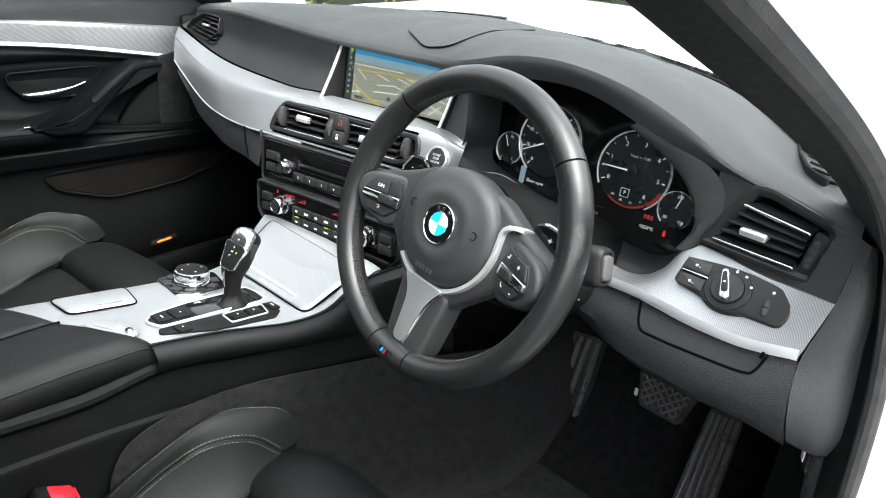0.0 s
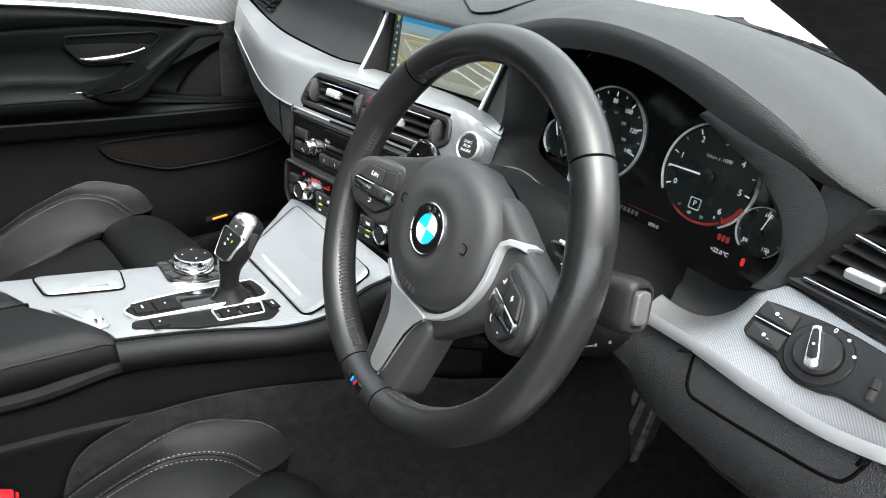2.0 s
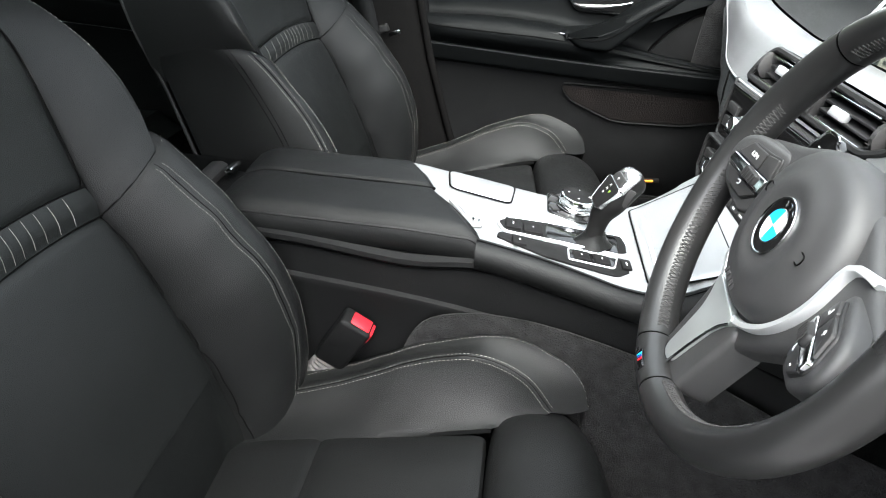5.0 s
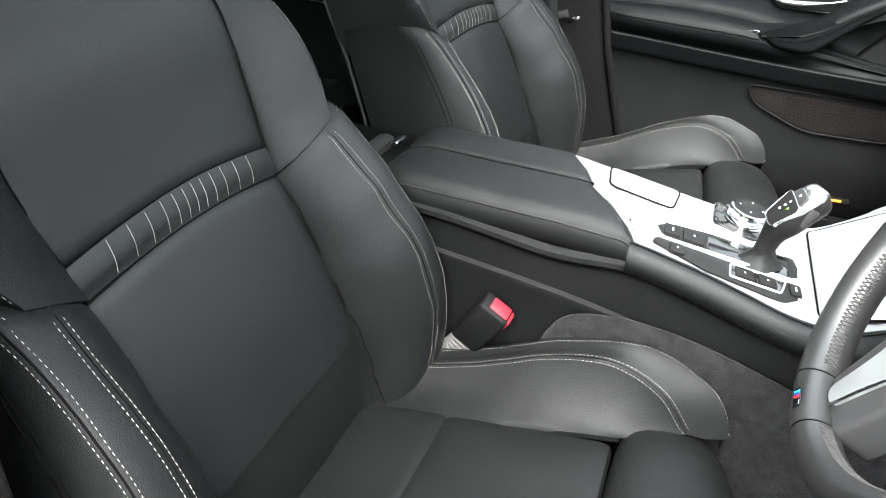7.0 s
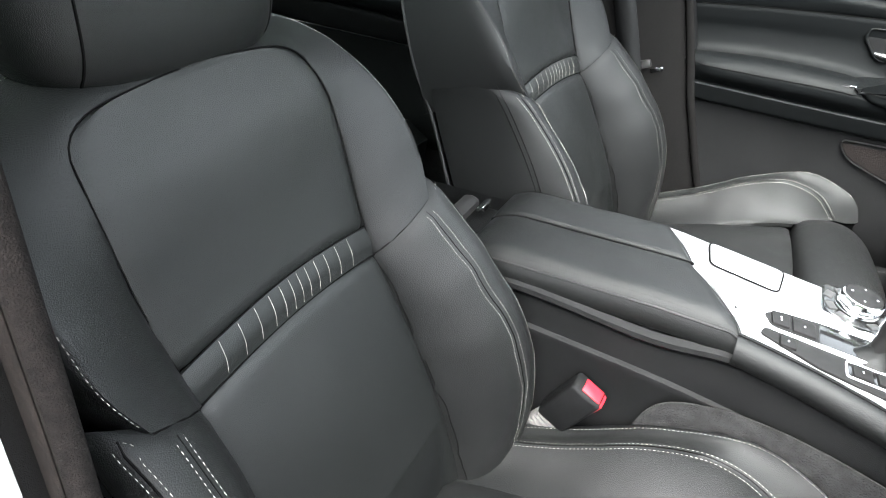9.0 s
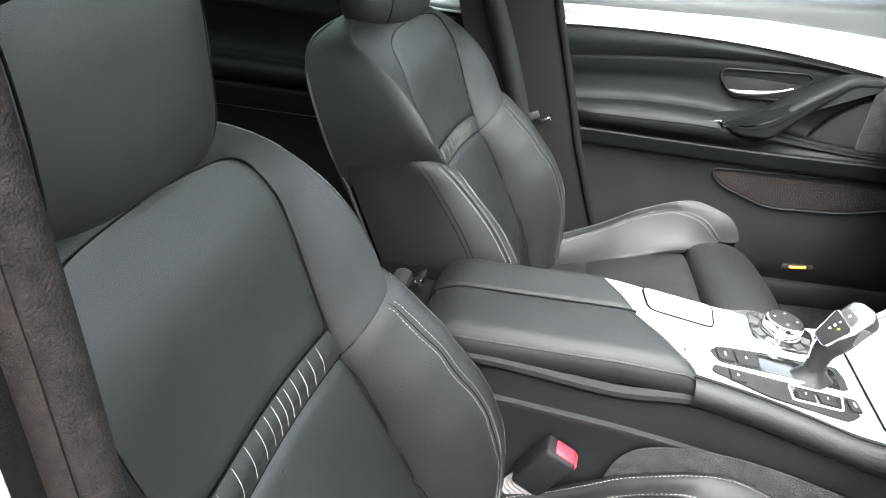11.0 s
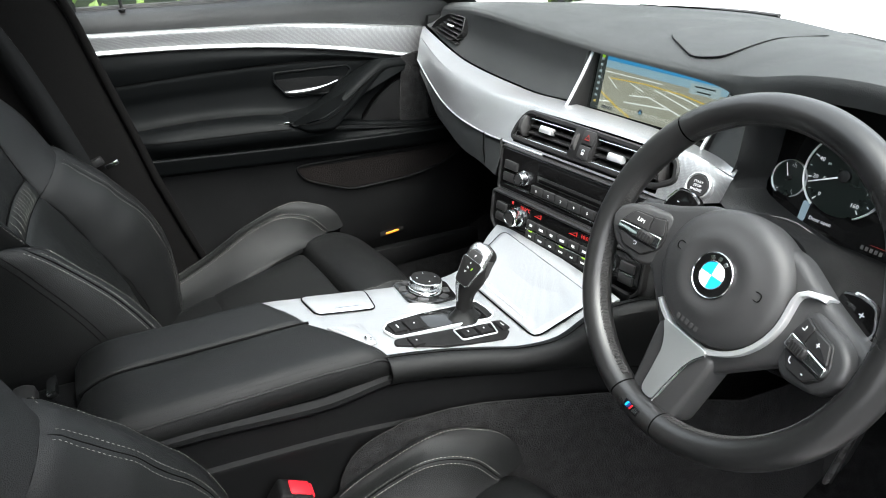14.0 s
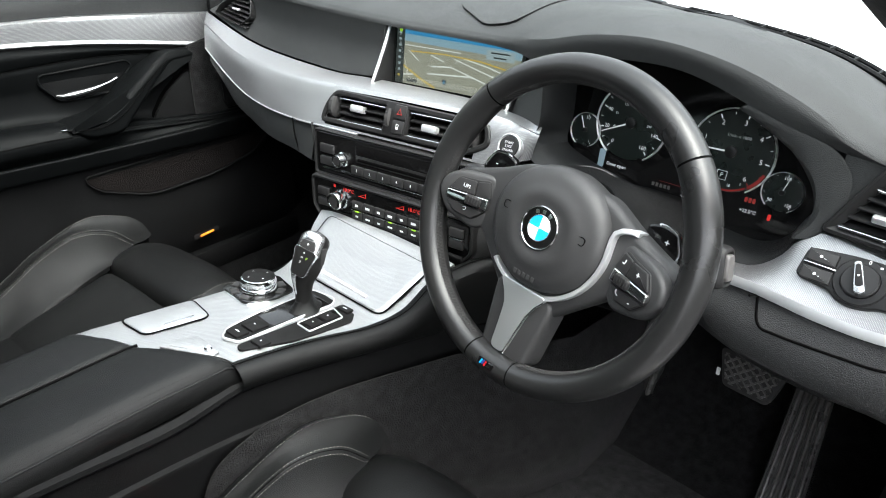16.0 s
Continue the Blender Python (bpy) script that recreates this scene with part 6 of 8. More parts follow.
# ---------------------------------------------------------------- air vents
def air_vent(label, m, outline, opening, slats, tab, bright=(0,), name="air_vent"):
    """A vent with a frame, tilted slats, bright edges and a slide tab; opening is (x0, x1, y0, y1)."""
    v = thing(name, label, "air vent", "dashboard vents")
    x0, x1, y0, y1 = opening
    # Backing plate coloured near-black to give the shade deep in the vent.
    part("well", moved(plate(inset(outline, 0.002), -0.03, -0.022, 0.001), m), SEAM, v, "black plate painted as the shaded hollow behind the slats")
    hole = inset(outline, 0.0085)
    part("vent_frame", moved(band(outline, hole, -0.012, 0.0035, 0.0022), m), SATIN, v, "black vent surround")
    for i in range(slats):
        y = y0 + (y1 - y0) * (i + 0.5) / slats
        sl = moved(box(x1 - x0, 0.0034, 0.020, 0.0012), m @ pose((x0 + x1) / 2, y, -0.010, 28))
        part("slat", sl, SATIN, v)
        if i in bright:
            part("bright_edge", moved(box(x1 - x0, 0.0030, 0.0030, 0.0012), m @ pose((x0 + x1) / 2, y - 0.004, 0.0005)), CHROME, v, "bright slat edge")
    if tab is not None:
        part("slide_tab", moved(box(0.026, 0.011, 0.012, 0.002), m @ pose(tab[0], tab[1], 0.0)), SILVER, v, "silver slide tab")
    for k in range(3):
        part("guide_vane", moved(box(0.0015, y1 - y0, 0.010, 0), m @ pose(x0 + (x1 - x0) * (k + 0.5) / 3, (y0 + y1) / 2, -0.018)), SEAM, v)
    return v


STACK_U = V(0.990, 0.139, 0)
VENT = basis((-0.150, 0.5225, 0.8300), STACK_U, (0, 0.42, 1))
vo = rounded([(0.0, 0.000), (0.285, 0.000), (0.318, 0.018), (0.310, 0.050), (0.024, 0.054), (0.006, 0.030)], 0.012)
vm = VENT @ Matrix.Translation((0, 0, 0.002))
frame_thing = air_vent("pair of black centre vents with silver tabs", vm, vo, (0.035, 0.128, 0.006, 0.050), 4, (0.075, 0.030), (0, 3))
for i in range(4):
    y = 0.006 + 0.044 * (i + 0.5) / 4
    part("slat", moved(box(0.098, 0.0034, 0.020, 0.0012), vm @ pose(0.225, y, -0.010, 28)), SATIN, frame_thing)
    if i in (0, 3):
        part("bright_edge", moved(box(0.098, 0.0030, 0.0030, 0.0012), vm @ pose(0.225, y - 0.004, 0.0005)), CHROME, frame_thing, "bright slat edge")
part("slide_tab", moved(box(0.026, 0.011, 0.012, 0.002), vm @ pose(0.215, 0.024, 0.0)), SILVER, frame_thing, "silver slide tab")
part("divider", moved(box(0.044, 0.050, 0.02, 0.003), vm @ pose(0.152, 0.027, -0.006)), SATIN, frame_thing)
for x in (0.0235, 0.1385, 0.290):
    part("thumb_wheel", moved(lathe([(0.014, -0.004), (0.0155, -0.003), (0.0155, 0.003), (0.014, 0.004)], 20), vm @ pose(x, 0.028, -0.006, 0, 90, 0) @ Matrix.Diagonal((1, 1.15, 1, 1))), RUBBER, frame_thing, "ribbed thumb wheel")
    for k in range(5):
        part("wheel_rib", moved(box(0.006, 0.0012, 0.0012, 0), vm @ pose(x, 0.016 + 0.006 * k, 0.0086)), BUTTON, frame_thing)
part("hazard_button", moved(box(0.022, 0.0205, 0.008, 0.002), vm @ pose(0.160, 0.0385, 0.002)), BUTTON, frame_thing, "hazard warning button")
tri_o = [(-0.005, -0.004), (0.005, -0.004), (0, 0.005)]
part("hazard_mark", moved(band(tri_o, [(x * 0.65, y * 0.65) for x, y in tri_o], 0.0, 0.0005, 0.0001), vm @ pose(0.160, 0.0385, 0.0062)), DIM_RED, frame_thing, "red warning triangle", False)
part("lock_button", moved(box(0.022, 0.0195, 0.008, 0.002), vm @ pose(0.160, 0.0165, 0.002)), BUTTON, frame_thing, "central locking button")
flat("lock_mark", bar(0, -0.0015, 0.0045, 0.0035), vm @ pose(0.160, 0.0165, 0.0062), PRINT, frame_thing)
part("lock_mark", moved(tube([(-0.002, 0.001, 0), (-0.002, 0.004, 0), (0.002, 0.004, 0), (0.002, 0.001, 0)], 0.0005, 4), vm @ pose(0.160, 0.0165, 0.0064)), PRINT, frame_thing)



def side_vent(label, m, outline, lines, bright, tilt=24, rim=0.007, depth=0.016):
    """A vent whose slats run along given lines inside a shaped frame."""
    v = thing("air_vent", label, "air vent", "dashboard vents")
    # Near-black plate: the shade behind the slats is in its colour.
    part("well", moved(plate(inset(outline, 0.001), -0.026, -0.020, 0.001), m), SEAM, v, "black plate painted as the shaded hollow behind the slats")
    inner = inset(outline, rim)
    part("vent_frame", moved(sheet([[(x, y, z) for x, y in o] for o, z in ((outline, -0.02), (outline, 0.001), (inset(outline, 0.001), 0.0022), (inset(outline, rim * 0.35), 0.0024), (inner, -0.004), (inner, -0.022))], True), m), SATIN, v, "black vent surround")
    for i, (a, b) in enumerate(lines):
        a, b = Vector(a), Vector(b)
        along = m @ Matrix.Translation((*((a + b) / 2), -0.006)) @ Matrix.Rotation(math.atan2(b.y - a.y, b.x - a.x), 4, "Z") @ Matrix.Rotation(radians(tilt), 4, "X")
        part("slat", moved(box((b - a).length, 0.0022, depth, 0.0008), along), SATIN, v)
        if i in bright:
            part("bright_edge", moved(box((b - a).length * 0.99, 0.0034, 0.0046, 0.0014, 3), along @ Matrix.Translation((0, 0.0002, depth * 0.5 - 0.001))), CHROME, v, "bright slat edge")
    return v


pv = side_vent("black side vent at the passenger's end of the dash", PV, pv_out, [((0.078 - 0.010 * k, 0.058 - 0.0095 * k), (0.1385 + 0.003 * min(k, 2), 0.0685 - 0.0098 * k)) for k in range(6)], (), 30, 0.005)
part("slide_tab", moved(box(0.022, 0.005, 0.010, 0.0015), PV @ pose(0.095, 0.040, 0.0, 0, 0, 10)), SILVER, pv, "silver slide tab")
RV = basis((0.5685, 0.588, 0.8560), (0.995, -0.10, 0.0), (0, 0.20, 1))
rvo = rounded([(0.0, 0.002), (0.118, 0.000), (0.128, 0.054), (0.118, 0.062), (0.056, 0.0765), (0.037, 0.074)], 0.009)
rv = side_vent("black driver's air vent with bright slat edges and silver tab", RV, rvo, [((0.0355, 0.0555), (0.104, 0.0475)), ((0.031, 0.0452), (0.1015, 0.0405)), ((0.026, 0.035), (0.1012, 0.0335)), ((0.0205, 0.0245), (0.100, 0.025)), ((0.0150, 0.0135), (0.0995, 0.0125))], (0, 4), 24, 0.011)
part("slide_tab", moved(box(0.027, 0.0075, 0.013, 0.002, 3), RV @ pose(0.054, 0.0285, -0.001, 20)), SILVER, rv, "silver slide tab")
part("wheel_plate", moved(plate(rounded([(0.1005, 0.006), (0.1125, 0.006), (0.1205, 0.047), (0.1065, 0.050)], 0.004), -0.012, -0.001, 0.001), RV), SATIN, rv)
part("thumb_wheel", moved(box(0.0075, 0.028, 0.012, 0.003, 3), RV @ pose(0.1095, 0.0275, -0.003, 0, 0, -8)), RUBBER, rv, "ribbed thumb wheel")
for k in range(3):
    part("wheel_rib", moved(box(0.0060, 0.0012, 0.0012, 0), RV @ pose(0.1083 + 0.0012 * k, 0.0195 + 0.008 * k, 0.0033)), SATIN, rv)
DV = basis((0.600, 0.720, 0.9630), (0.1, -0.09, -0.03), (0.679, 0.731, 0.068))
dvo = rounded([(0.002, 0.012), (0.0232, -0.0126), (0.0526, -0.0252), (0.0816, -0.0306), (0.1054, -0.0235), (0.0835, 0.006), (0.0556, 0.012)], 0.006)
side_vent("small black demister vent at the dash end", DV, dvo, [((0.018 + 0.0115 * k, -0.0050 - 0.0033 * k), (0.034 + 0.0125 * k, 0.0085 - 0.0030 * k)) for k in range(7)], (), 18, 0.003, 0.010)

# ---------------------------------------------------------------- centre display
SCR = basis((-0.119, 0.655, 0.8715), (0.994, 0.105, 0), (0, 0.17, 1))
SW, SH = 0.240, 0.0885
display = thing("map_display", "wide dashboard screen showing a tilted street map", "screen")
part("housing", moved(box(SW + 0.05, SH + 0.028, 0.02, 0.004), SCR @ pose(SW / 2 + 0.004, SH / 2, -0.012)), GLOSS, display, "gloss black screen housing")
MAPC = material("map_land", (0.05,) * 3, 0.35, emit=(0.62, 0.58, 0.47), power=0.125)
ROADC = material("map_street", (0.05,) * 3, 0.35, emit=(1.0, 1.0, 0.98), power=0.20)
MAINC = material("map_main_road", (0.05,) * 3, 0.35, emit=(1.0, 0.66, 0.06), power=0.16)
BARC = material("map_side_bar", (0.02,) * 3, 0.35, emit=(0.05, 0.06, 0.06), power=0.15)
SKYC = material("map_sky", (0.05,) * 3, 0.35, emit=(0.06, 0.42, 0.85), power=0.15)
HAZEC = material("map_haze", (0.05,) * 3, 0.35, emit=(0.45, 0.68, 0.85), power=0.14)
BOXC = material("map_box", (0.05,) * 3, 0.35, emit=(0.62, 0.74, 0.80), power=0.14)
flat("map", bar(SW / 2, SH / 2, SW, SH), SCR, MAPC, display, -0.002, "sand-coloured map")


def street(name, points, w, mat, z=-0.0015):
    """A ribbon on the map, narrower towards its far side."""
    left, right = [], []
    for i, p in enumerate(points):
        a, b = Vector(points[max(i - 1, 0)]), Vector(points[min(i + 1, len(points) - 1)])
        t = (b - a).normalized()
        k = w * (1.15 - 0.8 * p[1] / SH) / 2
        left.append((p[0] - t.y * k, p[1] + t.x * k))
        right.append((p[0] + t.y * k, p[1] - t.x * k))
    flat(name, right + left[::-1], SCR, mat, display, z, "", 0.0003)


street("main_road", [(0.004, 0.034), (0.055, 0.011), (0.084, 0.0012)], 0.0030, MAINC, -0.0014)
street("main_road", [(0.030, 0.052), (0.10, 0.0545), (0.1685, 0.052), (0.238, 0.043)], 0.0026, MAINC, -0.0014)
for line in ([(0.026, 0.053), (0.048, 0.0386)], [(0.0144, 0.0607), (0.131, 0.060)], [(0.072, 0.0506), (0.0994, 0.0433)], [(0.074, 0.0331), (0.113, 0.037), (0.177, 0.022), (0.225, 0.010)],
             [(0.067, 0.0214), (0.155, 0.0275)], [(0.1185, 0.0500), (0.187, 0.034), (0.237, 0.024)], [(0.004, 0.0123), (0.0395, 0.017)], [(0.1376, 0.0525), (0.181, 0.046), (0.235, 0.034)], [(0.19, 0.004), (0.215, 0.022)]):
    street("street", line, 0.0022, ROADC)
flat("map_haze", [(0, SH * 0.76), (SW, SH * 0.70), (SW, SH), (0, SH)], SCR, HAZEC, display, -0.0013, "pale haze over the map")
flat("map_sky", [(0, SH * 0.885), (SW, SH * 0.83), (SW, SH), (0, SH)], SCR, SKYC, display, -0.0012, "blue map sky")
flat("info_box", bar(0.203, 0.064, 0.05, 0.014), SCR, BOXC, display, -0.001, "pale information box")
for y, w in ((0.0675, 0.034), (0.0610, 0.022)):
    flat("hidden_writing", bar(0.203, y, w, 0.002), SCR, BARC, display, -0.0006)
flat("side_bar", bar(0.0085, SH / 2, 0.017, SH), SCR, BARC, display, -0.001, "dark icon bar")
for k in range(8):
    flat("icon", bar(0.008, 0.012 + 0.0095 * k, 0.005, 0.0035), SCR, BOXC if k else MAINC, display, -0.0006)
flat("icon", circle(0.0035, 14, 0.009, 0.083), SCR, LIT_GREEN, display, -0.0005, "green icon")
flat("scale_mark", bar(0.036, 0.0065, 0.022, 0.005), SCR, BARC, display, -0.001)
flat("position_mark", circle(0.0042, 16, 0.103, 0.013), SCR, BARC, display, -0.0009, "grey position mark")
flat("position_arrow", [(0.1005, 0.0105), (0.1055, 0.0105), (0.103, 0.016)], SCR, SKYC, display, -0.0005)
pane = part("cover_pane", moved(box(SW + 0.006, SH + 0.004, 0.001, 0), SCR @ pose(SW / 2, SH / 2, 0.0022)), GLASS, display, "clear screen cover", False)
pane.visible_shadow = False
# struts that frame the screen
for x, lean in ((-0.006, 1), (SW + 0.014, -1)):
    rows = []
    for t in np.linspace(0, 1, 10):
        y = -0.004 + (SH + 0.012) * t
        z = 0.040 * (1 - t) ** 1.2 + 0.006
        c = [(x - 0.003, y, -0.005), (x - 0.003, y, z), (x - 0.0015, y, z + 0.002), (x + 0.0015, y, z + 0.002), (x + 0.003, y, z), (x + 0.003, y, -0.005)]
        rows.append([SCR @ V(*p) for p in c])
    part("side_fin", sheet(rows, True, True), SATIN, display, "dark fin beside the screen")
    part("side_strut", tube([SCR @ V(x, -0.004 + (SH + 0.012) * t, 0.040 * (1 - t) ** 1.2 + 0.0085) for t in np.linspace(0, 1, 12)], 0.0026, 8), SILVER, display, "satin silver side strut")
    part("knob", moved(lathe([(0.003, 0), (0.003, 0.003), (0.002, 0.004)], 12), SCR @ pose(x - 0.008, 0.018, 0.0)), SILVER, display) if lean < 0 else None
part("lower_ledge", moved(box(SW + 0.03, 0.006, 0.05, 0.002), SCR @ pose(SW / 2 + 0.004, -0.007, 0.012)), PLASTIC, display, "dark ledge under the screen")
cheek = [[SCR @ V(SW + 0.018, y, 0.035 * (1 - (y / SH)) + 0.002) for y in np.linspace(-0.004, SH, 6)], [(0.222, 0.602, 0.880), (0.222, 0.604, 0.895), (0.222, 0.606, 0.91), (0.222, 0.608, 0.925), (0.222, 0.61, 0.94), (0.222, 0.612, 0.952)]]
part("cheek", ruled(cheek, 12), DASH, dash, "dark grained panel between screen and dials")
wedge = [[SCR @ V(-0.010, y, 0.032 * (1 - (y / SH)) + 0.002) for y in np.linspace(-0.004, SH, 6)], [V(-0.128, 0.628, 0.884).lerp(V(-0.128, 0.650, 0.962), t) for t in np.linspace(0, 1, 6)]]
part("cheek", ruled(wedge, 12), DASH, dash, "dark grained panel beside the screen")

# ---------------------------------------------------------------- radio and climate panels
RAD = basis((-0.147, 0.505, 0.750), STACK_U, (0, 0.10, 1))
radio = thing("radio_panel", "gloss black radio panel with grey preset buttons", "radio")
part("fascia", moved(plate(rrect(0.310, 0.068, 0.006), -0.02, 0.003, 0.003), RAD @ pose(0.155, 0.036, 0)), GLOSS, radio, "gloss black fascia")
part("outer_rim", moved(band(rrect(0.318, 0.076, 0.008), rrect(0.310, 0.068, 0.006), -0.02, 0.005, 0.002), RAD @ pose(0.155, 0.036, 0)), SATIN, radio)
part("disc_slot", moved(box(0.150, 0.005, 0.003, 0.001), RAD @ pose(0.165, 0.038, 0.003)), SEAM, radio, "disc slot")
part("slot_lip", moved(box(0.158, 0.011, 0.0015, 0.0005), RAD @ pose(0.165, 0.039, 0.003)), SATIN, radio)
part("radio_display", moved(plate(rrect(0.16, 0.018, 0.002), 0.0, 0.0036, 0.0004), RAD @ pose(0.165, 0.055, 0)), GLOSS, radio)


def knob(owner, m, r, tall):
    k = part("knob", moved(lathe([(r * 1.15, 0), (r * 1.15, 0.002), (r, 0.003), (r, tall - 0.003), (r * 0.92, tall), (r * 0.7, tall + 0.0005), (r * 0.66, tall - 0.001), (0.001, tall - 0.001)], 36), m), CHROME, owner, "chrome rotary knob")
    part("knob_face", moved(lathe([(r * 0.66, tall - 0.003), (r * 0.64, tall + 0.0002), (0.001, tall + 0.0004)], 30), m), BUTTON, k, "black knob face")
    return k


for x in (0.058, 0.262):
    knob(radio, RAD @ pose(x, 0.032, 0.003), 0.0105, 0.015)
for x in (0.026, 0.294):
    for y in (0.044, 0.024):
        part("preset_button", moved(box(0.030, 0.014, 0.006, 0.0012), RAD @ pose(x, y, 0.004)), BUTTON, radio)
part("button_line", moved(box(0.270, 0.0018, 0.003, 0.0006), RAD @ pose(0.150, 0.012, 0.0045)), CHROME, radio, "bright line under the buttons")
for i in range(6):
    b = part("preset_button", moved(box(0.0255, 0.0135, 0.006, 0.0012), RAD @ pose(0.0905 + 0.0268 * i, 0.021, 0.004)), BUTTON, radio, "grey preset button")
    lettering("preset_number", str(i + 1), 0.006, RAD @ pose(0.0905 + 0.0268 * i, 0.021, 0.0072), PRINT, b)

CLI = basis((-0.144, 0.4905, 0.686), STACK_U, (0, 0.08, 1))
climate = thing("climate_panel", "gloss black climate panel with red figures and chrome knobs", "climate control")
co = rounded([(0.0, 0.060), (0.0, 0.014), (0.012, 0.0), (0.296, 0.0), (0.308, 0.014), (0.308, 0.060)], 0.006)
part("fascia", moved(plate(co, -0.02, 0.002, 0.002), CLI), GLOSS, climate, "gloss black fascia")
part("outer_rim", moved(band(inset(co, -0.006), co, -0.02, 0.005, 0.002), CLI), SATIN, climate)
for x in (0.058, 0.250):
    knob(climate, CLI @ pose(x, 0.034, 0.002), 0.0145, 0.017)
for x in (0.022, 0.286):
    for y in (0.040, 0.022):
        part("seat_button", moved(box(0.024, 0.013, 0.006, 0.001), CLI @ pose(x, y, 0.003)), BUTTON, climate)
    part("button_line", moved(box(0.024, 0.0018, 0.003, 0.0005), CLI @ pose(x, 0.031, 0.004)), CHROME, climate)
for row, y in enumerate((0.033, 0.015)):
    for i in range(6):
        b = part("climate_button", moved(box(0.0215, 0.0130, 0.006, 0.001), CLI @ pose(0.096 + 0.0228 * i, y, 0.003)), BUTTON, climate, "grey push button")
        flat("button_mark", bar(0, 0, 0.009 if i % 2 else 0.006, 0.003 if row else 0.004), CLI @ pose(0.096 + 0.0228 * i, y, 0.0061), PRINT, b, depth=0.0002)
        if i in (0, 3, 5) and row == 0:
            part("button_lamp", moved(box(0.007, 0.0016, 0.0012, 0), CLI @ pose(0.096 + 0.0228 * i, y - 0.0100, 0.0058)), LIT_GREEN, b, "green button lamp")
part("button_line", moved(box(0.140, 0.0018, 0.003, 0.0005), CLI @ pose(0.153, 0.0240, 0.004)), CHROME, climate, "bright line between button rows")
for x in (0.076, 0.208):
    lettering("red_figures", "18.0°C", 0.0085, CLI @ pose(x, 0.0520, 0.0022), LIT_RED, climate, "red temperature figures")
for x in (0.104, 0.180):
    fan = [(-0.008, -0.003), (0.009, -0.003), (0.009, 0.004)]
    part("fan_mark", moved(band(fan, [(q[0] * 0.72 + 0.001, q[1] * 0.62) for q in fan], 0, 0.0004, 0.0001), CLI @ pose(x, 0.051, 0.0022)), LIT_RED, climate, "red fan level mark", False)
for x in (0.046, 0.236):
    flat("red_mark", bar(x, 0.054, 0.004, 0.005), CLI, LIT_RED, climate, 0.002)
# cheeks of the stack
part("stack_cheek", ruled([[(-0.166, 0.514, 0.826), (-0.164, 0.510, 0.76), (-0.154, 0.500, 0.73), (-0.153, 0.492, 0.70), (-0.145, 0.495, 0.672)], [(-0.164, 0.70, 0.82), (-0.164, 0.70, 0.75), (-0.160, 0.68, 0.73), (-0.158, 0.66, 0.70), (-0.152, 0.66, 0.66)]], 16), DASH, dash, "dark side of the centre stack")
part("stack_cheek", ruled([[(0.168, 0.560, 0.826), (0.170, 0.556, 0.76), (0.166, 0.545, 0.73), (0.164, 0.538, 0.70), (0.155, 0.538, 0.672)], [(0.19, 0.70, 0.82), (0.19, 0.70, 0.75), (0.19, 0.68, 0.73), (0.188, 0.66, 0.70), (0.18, 0.66, 0.66)]], 16), DASH, dash, "dark side of the centre stack")
part("stack_bridge", moved(box(0.318, 0.02, 0.012, 0.003), RAD @ pose(0.155, -0.004, -0.012, 90)), SATIN, dash)
# start button
SB = basis((0.189, 0.5825, 0.8515), STACK_U, (0, 0.42, 1))
start = thing("start_button", "round black engine start button in a bright ring", "button")
part("ring", moved(lathe([(0.0175, -0.006), (0.0175, 0.003), (0.0160, 0.0045), (0.0145, 0.003), (0.0145, 0.001), (0.010, 0.001)], 36), SB), SILVER, start, "satin silver ring")
part("push_face", moved(lathe([(0.0143, 0.0), (0.0143, 0.0035), (0.0135, 0.0045), (0.001, 0.0042)], 36), SB), BUTTON, start)
for dy, word in ((0.0050, "START"), (0.0, "STOP"), (-0.0050, "ENGINE")):
    lettering("print", word, 0.0046, SB @ pose(0, dy, 0.0045), PRINT, start, depth=0.0001)

# ---------------------------------------------------------------- instrument cluster
CLU = basis((0.383, 0.664, 0.870), (1, 0, 0), (0, 0.22, 1))
cluster = thing("instrument_cluster", "black dial cluster with four round gauges lit white", "instrument cluster")
face = rounded([(-0.150, -0.030), (-0.110, -0.050), (0.0, -0.068), (0.070, -0.078), (0.125, -0.080), (0.155, -0.055), (0.180, -0.005), (0.170, 0.04), (0.12, 0.075), (0.05, 0.105), (-0.05, 0.11), (-0.12, 0.10), (-0.16, 0.04)], 0.02)
part("dial_panel", moved(plate(face, -0.006, 0.0, 0.001), CLU), GLOSS, cluster, "gloss black dial panel")
# Black dial with the greenish reflection mixed into its base colour.
DIAL = rough_drift(material("dial_face_green_sheen", (0.009, 0.0135, 0.0120), 0.3), 0.24, 0.34, 40)


